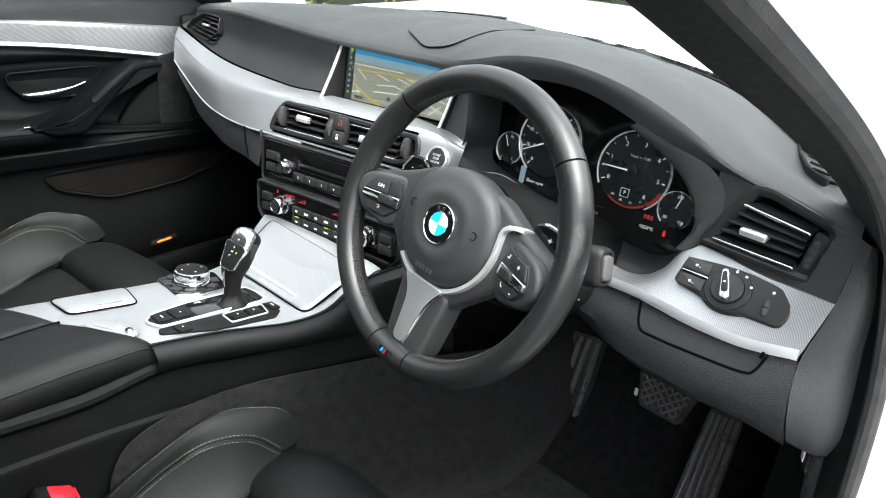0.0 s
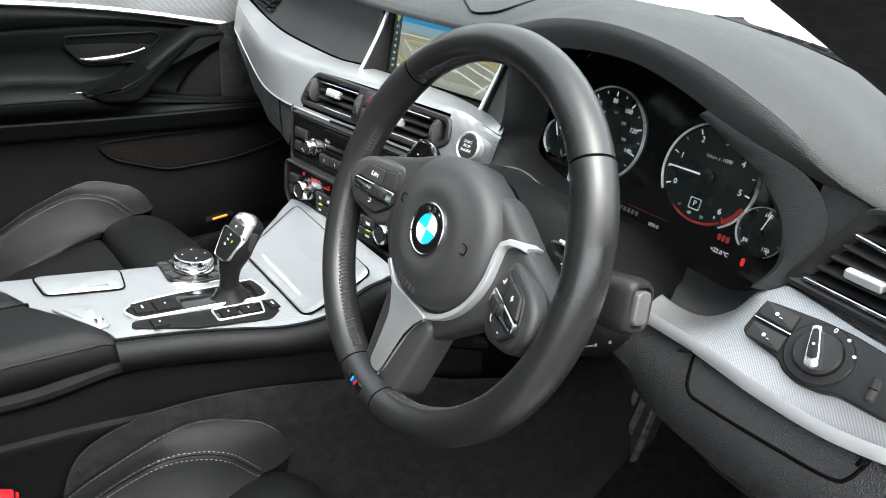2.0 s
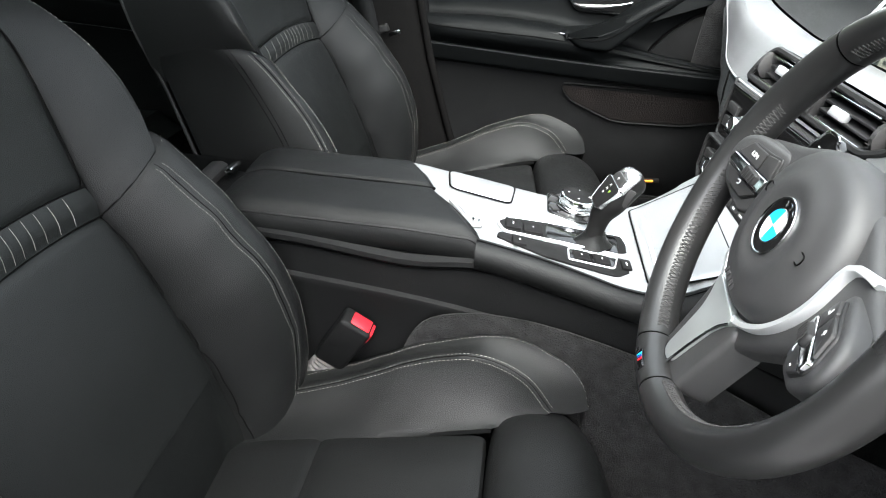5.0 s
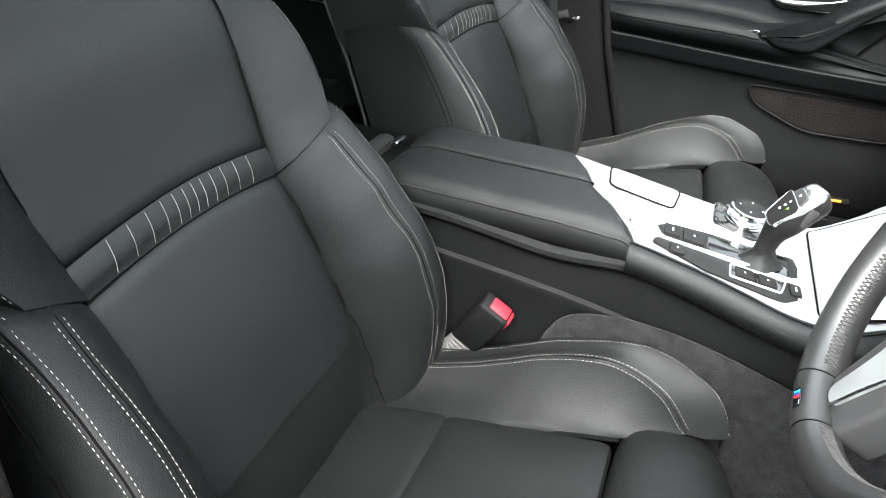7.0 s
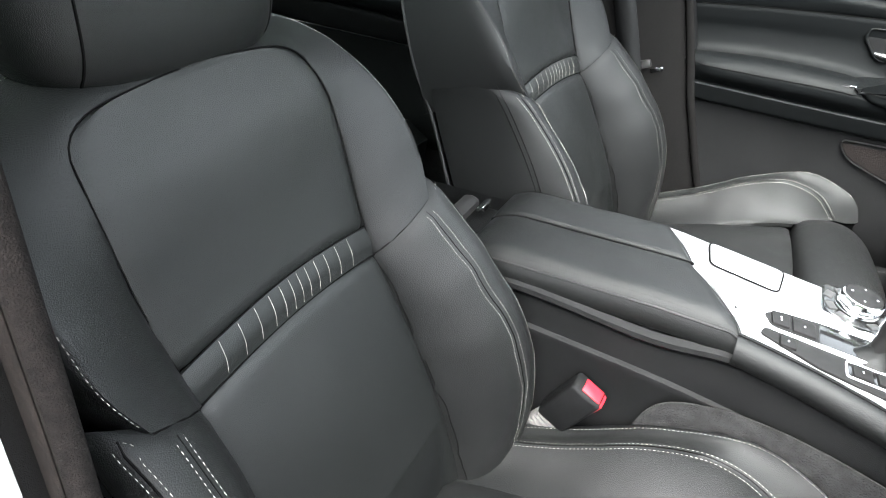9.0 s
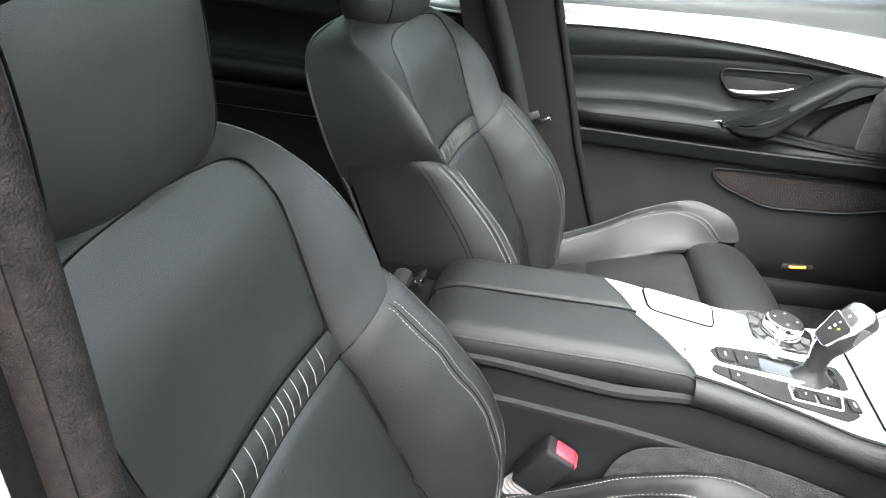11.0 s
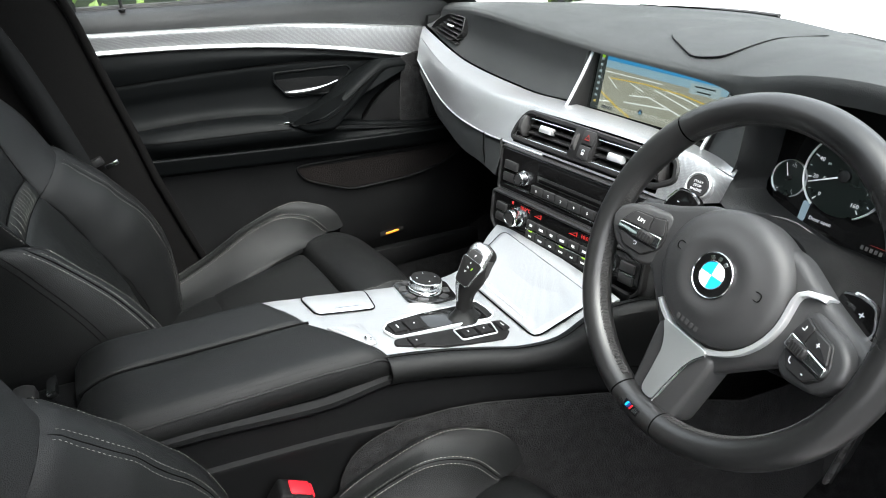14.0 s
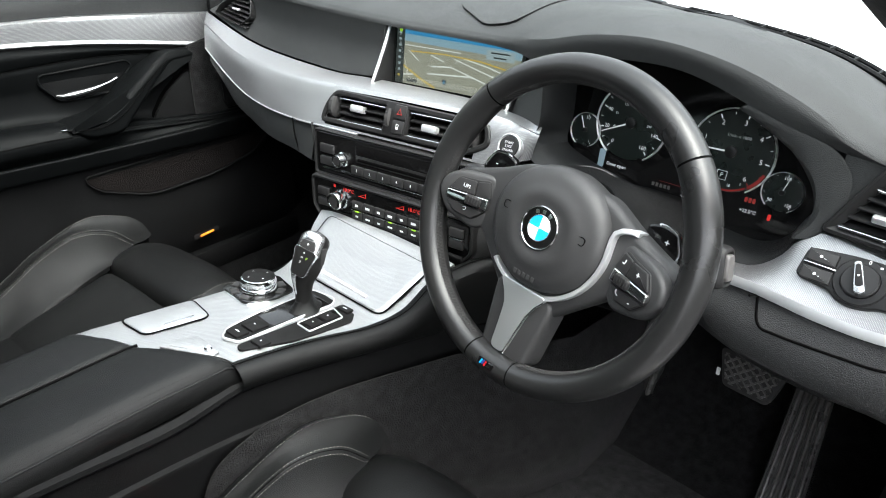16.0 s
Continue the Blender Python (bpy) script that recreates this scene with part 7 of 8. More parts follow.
def gauge(name, label, gx, gy, r, a0, a1, major, minor, words, size, needle, red_from=None, inner=None):
    g = part(name, moved(plate(circle(r * 0.93, 48), 0.0, 0.0012, 0.0004), CLU @ pose(gx, gy, 0)), DIAL, cluster, label)
    m = CLU @ pose(gx, gy, 0)
    span = [a0 + 6 + (a1 - a0 - 12) * i / 60 for i in range(61)]
    rows = []
    for a in span:
        c, s = math.cos(radians(a)), math.sin(radians(a))
        rows.append([m @ V(q * c, q * s, z) for q, z in ((r * 0.962, 0.001), (r * 0.966, 0.0032), (r * 0.984, 0.0042), (r, 0.003), (r, 0.0))])
    part("bright_ring", sheet(rows), DIAL_RING, g, "bright chrome ring")
    for i in range(minor + 1):
        a = a0 + (a1 - a0) * i / minor
        big = i % (minor // major) == 0
        ln_ = r * (0.10 if big else 0.06)
        mm = m @ Matrix.Rotation(radians(a), 4, "Z")
        hot = red_from is not None and i >= red_from
        flat("tick", bar(r * 0.90 - ln_ / 2, 0, ln_, r * (0.026 if big else 0.014)), mm, DIM_RED if hot else LIT_WHITE, g, 0.0012, depth=0.0003)
    for i, w in enumerate(words):
        a = a0 + (a1 - a0) * i / (len(words) - 1)
        q = r * 0.70
        lettering("numeral", w, size, m @ pose(q * math.cos(radians(a)), q * math.sin(radians(a)), 0.0014), LIT_WHITE, g, depth=0.0001)
    if needle is not None:
        mm = m @ Matrix.Rotation(radians(needle), 4, "Z")
        n = part("needle", moved(plate([(0.0, -r * 0.022), (r * 0.84, -r * 0.010), (r * 0.84, r * 0.010), (0.0, r * 0.022)], 0.004, 0.0052, 0.0004), mm), LIT_WHITE, g, "white needle", False)
        part("needle_hub", moved(lathe([(r * 0.14, 0.001), (r * 0.14, 0.005), (r * 0.11, 0.006), (0.0005, 0.006)], 24), m), SATIN, g)
    return g, m


g, m = gauge("fuel_gauge", "small fuel gauge", -0.131, -0.002, 0.0225, 235, -60, 2, 4, ("", "1/2", "1"), 0.0050, 115)
g, m = gauge("speedometer", "large speed dial", -0.068, 0.020, 0.0495, 232, -52, 8, 16, ("0", "20", "40", "60", "80", "100", "120", "140", "160"), 0.0068, 205)
for i, w in enumerate(("40", "80", "120", "160", "200", "240")):
    a = 200 - 40 * i
    lettering("numeral", w, 0.0042, m @ pose(0.024 * math.cos(radians(a)), 0.024 * math.sin(radians(a)), 0.0014), PRINT, g, depth=0.0001)
g, m = gauge("rev_counter", "large rev counter", 0.061, 0.014, 0.0495, 205, -50, 6, 12, ("0", "1", "2", "3", "4", "5", "6"), 0.0080, 181, 11)
lettering("unit_print", "1/min x 1000", 0.0052, m @ pose(0.004, 0.018, 0.0014), PRINT, g, depth=0.0001)
rows = []
for a in np.linspace(-22, -52, 12):
    c, s = math.cos(radians(a)), math.sin(radians(a))
    rows.append([m @ V(q * c, q * s, 0.0016) for q in (0.0432, 0.0468)])
part("red_zone", sheet(rows), DIM_RED, g, "red zone on the ring", False)
rows = []
for a in np.linspace(-55, -125, 20):
    c, s = math.cos(radians(a)), math.sin(radians(a))
    rows.append([m @ V(q * c, q * s, 0.0015) for q in (0.0432, 0.0452)])
part("economy_arc", sheet(rows), DIM_RED, g, "thin red arc", False)
for i, w in enumerate(("0", "20", "40", "60")):
    a = radians(-60 - 20 * i)
    lettering("numeral", w, 0.0042, m @ pose(0.0385 * math.cos(a), 0.0385 * math.sin(a), 0.0014), PRINT, g, depth=0.0001)
lettering("gear_sign", "P", 0.0075, m @ pose(-0.004, -0.028, 0.0014), PRINT, g, depth=0.0001)
part("gear_box_line", moved(band(rrect(0.012, 0.011, 0.001), rrect(0.0105, 0.0095, 0.001), 0.001, 0.0016, 0.0002), m @ pose(-0.004, -0.028, 0)), PRINT, g, "", False)
g, m = gauge("temperature_gauge", "small oil temperature gauge", 0.126, -0.016, 0.0225, 225, -55, 2, 8, ("50", "100", "150"), 0.0052, 75)
lettering("door_message", "Door open", 0.0062, CLU @ pose(-0.077, -0.037, 0.0006), LIT_WHITE, cluster, depth=0.0001)
lettering("trip_figures", "000.0", 0.0056, CLU @ pose(0.022, -0.050, 0.0006), PRINT, cluster, depth=0.0001)
for i in range(5):
    flat("hidden_figure", bar(-0.022 + 0.0052 * i, -0.046, 0.0034, 0.0046), CLU, STEM, cluster, 0.0003)
flat("red_line", bar(0.010, -0.0405, 0.05, 0.0004), CLU, DIM_RED, cluster, 0.0003)
lettering("outside_temperature", "+22.0°C", 0.0056, CLU @ pose(0.096, -0.047, 0.0006), LIT_WHITE, cluster, depth=0.0001)
for i in range(3):
    flat("belt_sign", rrect(0.0034, 0.006, 0.0014), CLU @ pose(0.091 + 0.0044 * i, -0.034, 0), DIM_RED, cluster, 0.0003, "red belt warning sign")
flat("warning_lamp", rrect(0.0036, 0.0075, 0.0015), CLU @ pose(0.120, -0.047, 0), LIT_RED, cluster, 0.0003, "red warning lamp")
carm = rounded([(-0.104, -0.044), (-0.0955, -0.044), (-0.095, -0.020), (-0.1045, -0.020)], 0.003)
flat("car_symbol", carm, CLU, material("car_symbol_blue", (0.1,) * 3, 0.5, emit=(0.25, 0.40, 0.5), power=0.10), cluster, 0.0003, "small blue car symbol")
# hood lining and sill round the cluster
lip = [lanes[3][k] for k in range(90) if 0.215 <= lanes[3][k].x <= 0.550] + [V(0.560, 0.600, 0.915), V(0.569, 0.601, 0.89), V(0.575, 0.602, 0.858)]
deep = [V(0.383 + (p.x - 0.383) * 0.985, 0.690, p.z + 0.002) for p in lip]
part("hood_lining", ruled([lip, [a.lerp(b, 0.5) + V(0, 0, 0.004) for a, b in zip(lip, deep)], deep], 50), PLASTIC, dash, "black lining under the hood")
so = [(0.222, 0.604, 0.945), (0.220, 0.602, 0.885), (0.206, 0.598, 0.850), (0.226, 0.592, 0.833), (0.30, 0.592, 0.815), (0.40, 0.590, 0.797), (0.47, 0.588, 0.786), (0.512, 0.588, 0.785), (0.540, 0.592, 0.806), (0.560, 0.598, 0.845), (0.573, 0.602, 0.862)]
si = [(0.236, 0.660, 0.945), (0.236, 0.655, 0.885), (0.232, 0.650, 0.855), (0.250, 0.648, 0.842), (0.31, 0.648, 0.825), (0.40, 0.648, 0.808), (0.47, 0.648, 0.798), (0.505, 0.650, 0.798), (0.530, 0.655, 0.815), (0.552, 0.660, 0.850), (0.560, 0.665, 0.870)]
sm = [tuple(0.6 * np.array(a) + 0.4 * np.array(b) + (0, -0.006, 0.007)) for a, b in zip(so, si)]
part("cluster_sill", rails([so, sm, si], 50, 5), DOOR_TOP, dash, "soft black rim round the dials")

# cheek between the dials and the driver's vent
ci = [(0.470, 0.594, 0.957), (0.492, 0.597, 0.944), (0.526, 0.600, 0.922), (0.546, 0.601, 0.899), (0.555, 0.601, 0.880), (0.556, 0.600, 0.860), (0.545, 0.596, 0.838)]
co_ = [(0.480, 0.5860, 0.964), (0.520, 0.5890, 0.950), (0.560, 0.5965, 0.936), (0.580, 0.600, 0.915), (0.584, 0.5990, 0.890), (0.580, 0.5960, 0.866), (0.566, 0.592, 0.846)]
cd_ = [(x - 0.006, y + 0.055, z - 0.004) for x, y, z in ci]
cx = [(0.4 * a[0] + 0.6 * b[0], 0.4 * a[1] + 0.6 * b[1] - 0.004, 0.4 * a[2] + 0.6 * b[2]) for a, b in zip(ci, co_)]
part("cluster_cheek", rails([cd_, ci, cx, co_], 40, 4), DASH, dash, "dark grained skin beside the dials")

# ---------------------------------------------------------------- driver's side fascia
G0 = [(0.572, 0.603, 0.940), (0.60, 0.602, 0.934), (0.65, 0.598, 0.925), (0.714, 0.578, 0.912)]
G1 = [(0.566, 0.601, 0.850), (0.60, 0.594, 0.848), (0.65, 0.583, 0.847), (0.712, 0.563, 0.852)]
bm = rails([G0, G1], 60, 24)
cut_out(bm, RV, inset(rvo, 0.004))
part("side_fascia", bm, DASH, dash, "dark grained fascia round the vent")
RS_T = [(0.455, 0.578, 0.806), (0.49, 0.578, 0.797), (0.518, 0.582, 0.798), (0.540, 0.588, 0.815), (0.556, 0.593, 0.842), (0.575, 0.594, 0.852), (0.64, 0.582, 0.848), (0.712, 0.562, 0.853)]
RS_B = [(0.455, 0.548, 0.793), (0.49, 0.543, 0.795), (0.518, 0.541, 0.796), (0.540, 0.540, 0.796), (0.565, 0.539, 0.794), (0.60, 0.538, 0.791), (0.65, 0.540, 0.790), (0.700, 0.545, 0.797)]
ln2 = [spline(c, 40) for c in (RS_T, RS_B)]
part("silver_strip", sheet([[a + V(0, 0.005, 0), a, a.lerp(b, 0.33), a.lerp(b, 0.66), b, b + V(0, 0.006, -0.002)] for a, b in zip(*ln2)]), ALU, dash, "textured aluminium strip beside the wheel")
part("bright_line", sheet([[b + V(0, -0.0005, 0.010), b + V(0, -0.003, 0.004), b + V(0, -0.002, -0.001), b + V(0, 0.004, -0.003)] for b in ln2[1]]), SILVER, dash, "bright lower edge of the strip")
K0 = [(0.44, 0.555, 0.790), (0.49, 0.548, 0.792), (0.54, 0.544, 0.792), (0.60, 0.542, 0.787), (0.65, 0.544, 0.786), (0.702, 0.549, 0.793)]
K1 = [(0.45, 0.535, 0.770), (0.49, 0.526, 0.765), (0.54, 0.520, 0.758), (0.60, 0.518, 0.750), (0.65, 0.522, 0.750), (0.706, 0.532, 0.757)]
K2 = [(0.47, 0.540, 0.745), (0.50, 0.536, 0.735), (0.54, 0.532, 0.722), (0.60, 0.535, 0.712), (0.65, 0.538, 0.712), (0.709, 0.545, 0.715)]
K3 = [(0.47, 0.62, 0.725), (0.50, 0.62, 0.71), (0.54, 0.62, 0.70), (0.60, 0.62, 0.69), (0.65, 0.61, 0.69), (0.709, 0.59, 0.69)]
K4 = [(0.44, 0.90, 0.74), (0.50, 0.90, 0.72), (0.54, 0.90, 0.71), (0.60, 0.90, 0.70), (0.65, 0.90, 0.70), (0.709, 0.88, 0.70)]
knee = rails([K0, K1, K2, K3, K4], 30, 5)
knee_tree = BVHTree.FromBMesh(knee)
part("knee_panel", knee, DOOR_TOP, dash, "dark grained knee panel")
kg = [(0.541, 0.522, 0.801), (0.553, 0.522, 0.772), (0.572, 0.522, 0.768), (0.625, 0.522, 0.769), (0.661, 0.522, 0.771), (0.671, 0.522, 0.778), (0.677, 0.522, 0.803)]
part("tray_gap", tube(laid(spline([V(*p) for p in kg], 60), knee_tree, lambda p: (0, -1, 0.3), 0.0002), 0.0014, 5), SEAM, dash, "shut line of the storage tray")
# end of the dash beside the door
E0 = [(0.714, 0.578, 0.912), (0.712, 0.562, 0.853), (0.702, 0.547, 0.795), (0.707, 0.532, 0.755), (0.710, 0.545, 0.715), (0.708, 0.57, 0.69)]
E1 = [(0.724, 0.592, 0.905), (0.737, 0.587, 0.855), (0.742, 0.584, 0.80), (0.747, 0.582, 0.755), (0.749, 0.582, 0.715), (0.749, 0.60, 0.68)]
part("dash_end", rails([E0, [tuple(0.5 * np.array(a) + 0.5 * np.array(b) + (0.004, -0.008, 0)) for a, b in zip(E0, E1)], E1], 24, 3), DASH, dash, "dark grained end of the dashboard")
cover = thing("fuse_cover", "small black cover with a pale sign under the dash", "cover")
part("plate", moved(box(0.012, 0.026, 0.026, 0.003), pose(0.728, 0.60, 0.665, 0, 0, 25)), SATIN, cover)
part("sign", moved(box(0.001, 0.010, 0.012, 0.0004), pose(0.7215, 0.597, 0.666, 0, 0, 25)), PRINT, cover)

# light switch
LS = basis((0.626, 0.5590, 0.8230), (0.995, -0.05, 0.0), (0, 0.90, 1))
lights = thing("light_switch", "black headlight switch panel with chrome rotary knob", "light switch")
lo = rounded([(-0.0605, -0.0045), (-0.0269, -0.0092), (-0.0205, -0.0145), (-0.0086, -0.0173), (0.006, -0.0148), (0.016, -0.0105), (0.0503, -0.0096), (0.0550, 0.0033), (0.0490, 0.0243), (0.0330, 0.0285), (0.0052, 0.0310), (-0.0174, 0.0302), (-0.0411, 0.0274), (-0.0585, 0.0251)], 0.006)
part("panel", moved(plate(lo, -0.006, 0.0030, 0.0015), LS), SATIN, lights, "satin black panel")
hub_at = (-0.0062, 0.0072)
part("dial_base", moved(lathe([(0.0225, 0), (0.0225, 0.0045), (0.0215, 0.0055), (0.0165, 0.0058), (0.0162, 0.004), (0.001, 0.004)], 44), LS @ pose(*hub_at, 0)), SATIN, lights, "black dial base")
part("dial", moved(lathe([(0.0158, 0.003), (0.0158, 0.009), (0.0145, 0.0102), (0.001, 0.0105)], 40), LS @ pose(*hub_at, 0)), BUTTON, lights, "black rotary dial")
grip = [(-0.0030, 0.015), (-0.0045, -0.004), (-0.0048, -0.013), (0.0, -0.0152), (0.0048, -0.013), (0.0045, -0.004), (0.0030, 0.015), (0.0, 0.0165)]
gm = LS @ pose(*hub_at, 0.0095, 0, 0, 24)
part("grip", moved(plate(rounded(grip, 0.002), 0.0, 0.0095, 0.0008), gm), LEVER_SILVER, lights, "chrome rotary grip")
part("grip_inlay", moved(plate(rounded([(x * 0.68, y * 0.70 + 0.002) for x, y in grip], 0.001), 0.008, 0.0102, 0.0004), gm), SATIN, lights)
flat("print", circle(0.0010, 12), gm @ pose(0, 0.002, 0.0102), PRINT, lights)
for y, slip in ((0.0185, 0.0), (0.0005, 0.001)):
    part("fog_button", moved(plate(rounded([(-0.0135, -0.0065), (0.0135, -0.0065), (0.0125, 0.0065), (-0.0145, 0.0060)], 0.0015), 0.001, 0.0052, 0.0012), LS @ pose(-0.0428 + slip, y, 0)), BUTTON, lights, "fog lamp button")
    flat("print", rrect(0.0026, 0.0026, 0.0009), LS @ pose(-0.0445 + slip, y, 0.0052), PRINT, lights)
    part("print", moved(tube([(0.0028, -0.0014, 0), (0.0048, -0.0014, 0)], 0.0003, 4), LS @ pose(-0.0445 + slip, y, 0.0054)), PRINT, lights)
part("button_line", moved(box(0.029, 0.0017, 0.004, 0.0006), LS @ pose(-0.0425, 0.0095, 0.0042)), CHROME, lights, "bright line between buttons")
for x, y in ((-0.0150, 0.0238), (0.0048, 0.0250), (0.0133, 0.0165)):
    flat("print", rrect(0.0026, 0.0022, 0.0008), LS @ pose(x, y, 0.0058), PRINT, lights)
lettering("print", "0", 0.0052, LS @ pose(-0.0055, 0.0268, 0.0058), PRINT, lights)
part("dimmer", moved(box(0.0065, 0.018, 0.007, 0.0025, 3), LS @ pose(0.0329, 0.004, 0.002, 0, 0, 8)), RUBBER, lights, "ribbed dimmer wheel")
part("dimmer_line", moved(box(0.0055, 0.0008, 0.0006, 0), LS @ pose(0.0329, 0.004, 0.0055, 0, 0, 8)), SEAM, lights)
flat("print", rrect(0.0026, 0.0026, 0.0008), LS @ pose(0.0331, 0.0205, 0.003), PRINT, lights)

# ---------------------------------------------------------------- centre console
console = thing("centre_console", "black centre console with textured silver top", "centre console")
ST = [(0.02, 0.690, -0.080, 0.100), (0.06, 0.689, -0.081, 0.100), (0.13, 0.678, -0.082, 0.098), (0.20, 0.667, -0.082, 0.098), (0.26, 0.658, -0.083, 0.104), (0.31, 0.650, -0.085, 0.113), (0.36, 0.643, -0.092, 0.126), (0.40, 0.643, -0.103, 0.138), (0.43, 0.655, -0.112, 0.146), (0.46, 0.674, -0.122, 0.152), (0.49, 0.692, -0.133, 0.158), (0.505, 0.695, -0.140, 0.160)]


def top_at(y):
    """Height, left and right edge of the console top."""
    for a, b in zip(ST, ST[1:]):
        if y <= b[0]:
            t = max(0.0, (y - a[0]) / (b[0] - a[0]))
            return [a[i] + (b[i] - a[i]) * t for i in (1, 2, 3)]
    return ST[-1][1:]


zs = spline([(0, y, z) for y, z, l, r in ST], 120)


def smooth_z(y):
    return min(zs, key=lambda p: abs(p.y - y)).z if y > 0.02 else 0.69


rows = []
for k in range(56):
    t = k / 55
    row = []
    for u in np.linspace(0, 1, 15):
        front = (0.078 + (0.124 - 0.078) * u / 0.46 if u < 0.46 else 0.124 + (0.194 - 0.124) * (u - 0.46) / 0.54) - 0.004
        y = front + (0.505 - front) * t
        z, l, r = top_at(y)
        row.append(V(l + 0.002 + (r - l - 0.004) * u, y, smooth_z(y) - (0.002 if u in (0, 1) else 0)))
    l0 = row[0]
    rows.append([l0 + V(-0.002, 0, -0.06), l0 + V(-0.002, 0, -0.003)] + row + [row[-1] + V(0.002, 0, -0.012)])
part("top_trim", sheet(rows), ALU, console, "textured silver console top")
# leather rail along the driver's side, from the armrest to the dash
rl = []
for y in (0.188, 0.22, 0.27, 0.32, 0.37, 0.42, 0.47, 0.53, 0.58):
    z, l, r = top_at(min(y, 0.40))
    r = top_at(y)[2] + (max(0, y - 0.505) * 0.6)
    zz = z - (0.12 * max(0, y - 0.40))
    up = (smooth_z(min(y, 0.505)) if y > 0.30 else z) - 0.02 * max(0, y - 0.505)
    rl.append([V(r - 0.004, y, up + 0.0012), V(r + 0.006, y, up + 0.0036), V(r + 0.016, y, up + 0.0005), V(r + 0.022, y, up - 0.008), V(r + 0.0225, y, 0.5 * (up + zz) - 0.018), V(r + 0.016, y, zz - 0.030), V(r + 0.010, y, zz - 0.034)])
cols = [list(c) for c in zip(*rl)]
rail = rails(cols, 40, 3)
part("side_rail", rail, LEATHER, console, "black leather console rail")
sew = [[p + V(d, 0, h) for p in spline(cols[1], 60)] for d, h in ((-0.003, 0.0006), (0.004, 0.0006))]
linked("stitching", stitches(sew, lambda p: (0.2, 0, 1), r=0.00042), SEAM, console)
part("rail_seam", tube([p + V(0.0005, 0, 0.0004) for p in spline(cols[1], 60)], 0.0007, 5), SEAM, console, "seam along the rail")
# flank below the rail and armrest
fl = []
for y in (-0.32, -0.2, -0.05, 0.10, 0.20, 0.30, 0.40, 0.50, 0.60):
    z, l, r = top_at(max(0.19, min(y, 0.40)))
    r = top_at(max(0.19, y))[2] + max(0, y - 0.505) * 0.6
    zz = z - 0.12 * max(0, y - 0.40)
    low = 0.585 - 0.09 * max(-0.3, y - 0.05) if y < 0.16 else 0.570 - 0.10 * (y - 0.16)
    lip = zz - 0.028 if y > 0.19 else 0.648 - 0.10 * max(0.0, y + 0.05)
    fl.append([V(r + 0.006, y, lip + 0.010), V(r + 0.0125, y, lip + 0.004), V(r + 0.0135, y, lip - 0.002), V(r + 0.0100, y, lip - 0.007), V(r + 0.0035, y, lip - 0.010), V(r + 0.0035, y, lip - 0.014), V(r + 0.0050, y, 0.5 * (lip + low)), V(r + 0.0055, y, low + 0.003), V(r + 0.0105, y, low - 0.0005), V(r + 0.0115, y, low - 0.004), V(r + 0.0095, y, low - 0.012), V(r + 0.012, y, 0.46), V(r + 0.02, y, 0.36), V(r + 0.03, y, 0.26)])
part("flank", ruled([list(c) for c in zip(*fl)], 60), PLASTIC, console, "black grained console side")
fl_right = fl
fl = []
for p in fl_right:
    x = top_at(max(0.19, min(p[0].y, 0.5)))[1]
    fl.append([V(x - d, p[0].y, h) for d, h in ((0.002, p[0].z), (0.008, 0.60), (0.010, 0.50), (0.02, 0.40), (0.04, 0.26))])
part("flank", rails([list(c) for c in zip(*fl)], 30, 3), PLASTIC, console, "black grained console side")
part("flank_groove", tube(spline([r[4] + V(0.0008, 0, -0.002) for r in fl_right], 60), 0.0016, 6), SEAM, console, "dark groove along the side")
# carpet against the lower flank, towards the front
rows = []
for t in (0.0, 0.25, 0.5, 0.75, 1.0):
    rows.append([V((0.122 if y < 0.19 else top_at(min(y, 0.5))[2] + 0.022 + 0.62 * max(0.0, min(y, 0.62) - 0.47)) + 0.03 * (1 - t), y, 0.27 + (z - 0.27) * t) for y, z in [tuple(p)[:2] for p in spline([(0.098, 0.42, 0), (0.104, 0.50, 0), (0.122, 0.545, 0), (0.150, 0.566, 0), (0.20, 0.576, 0), (0.28, 0.577, 0), (0.40, 0.568, 0)], 28)] + [(0.48, 0.562), (0.55, 0.556), (0.65, 0.548), (0.75, 0.54), (0.95, 0.52)]])
thicken(part("tunnel_carpet", sheet(rows), CARPET, console, "dark grey carpet on the tunnel side"), 0.004)

# ---------------------------------------------------------------- armrest
arm = thing("armrest", "black leather split-lid centre armrest", "armrest")


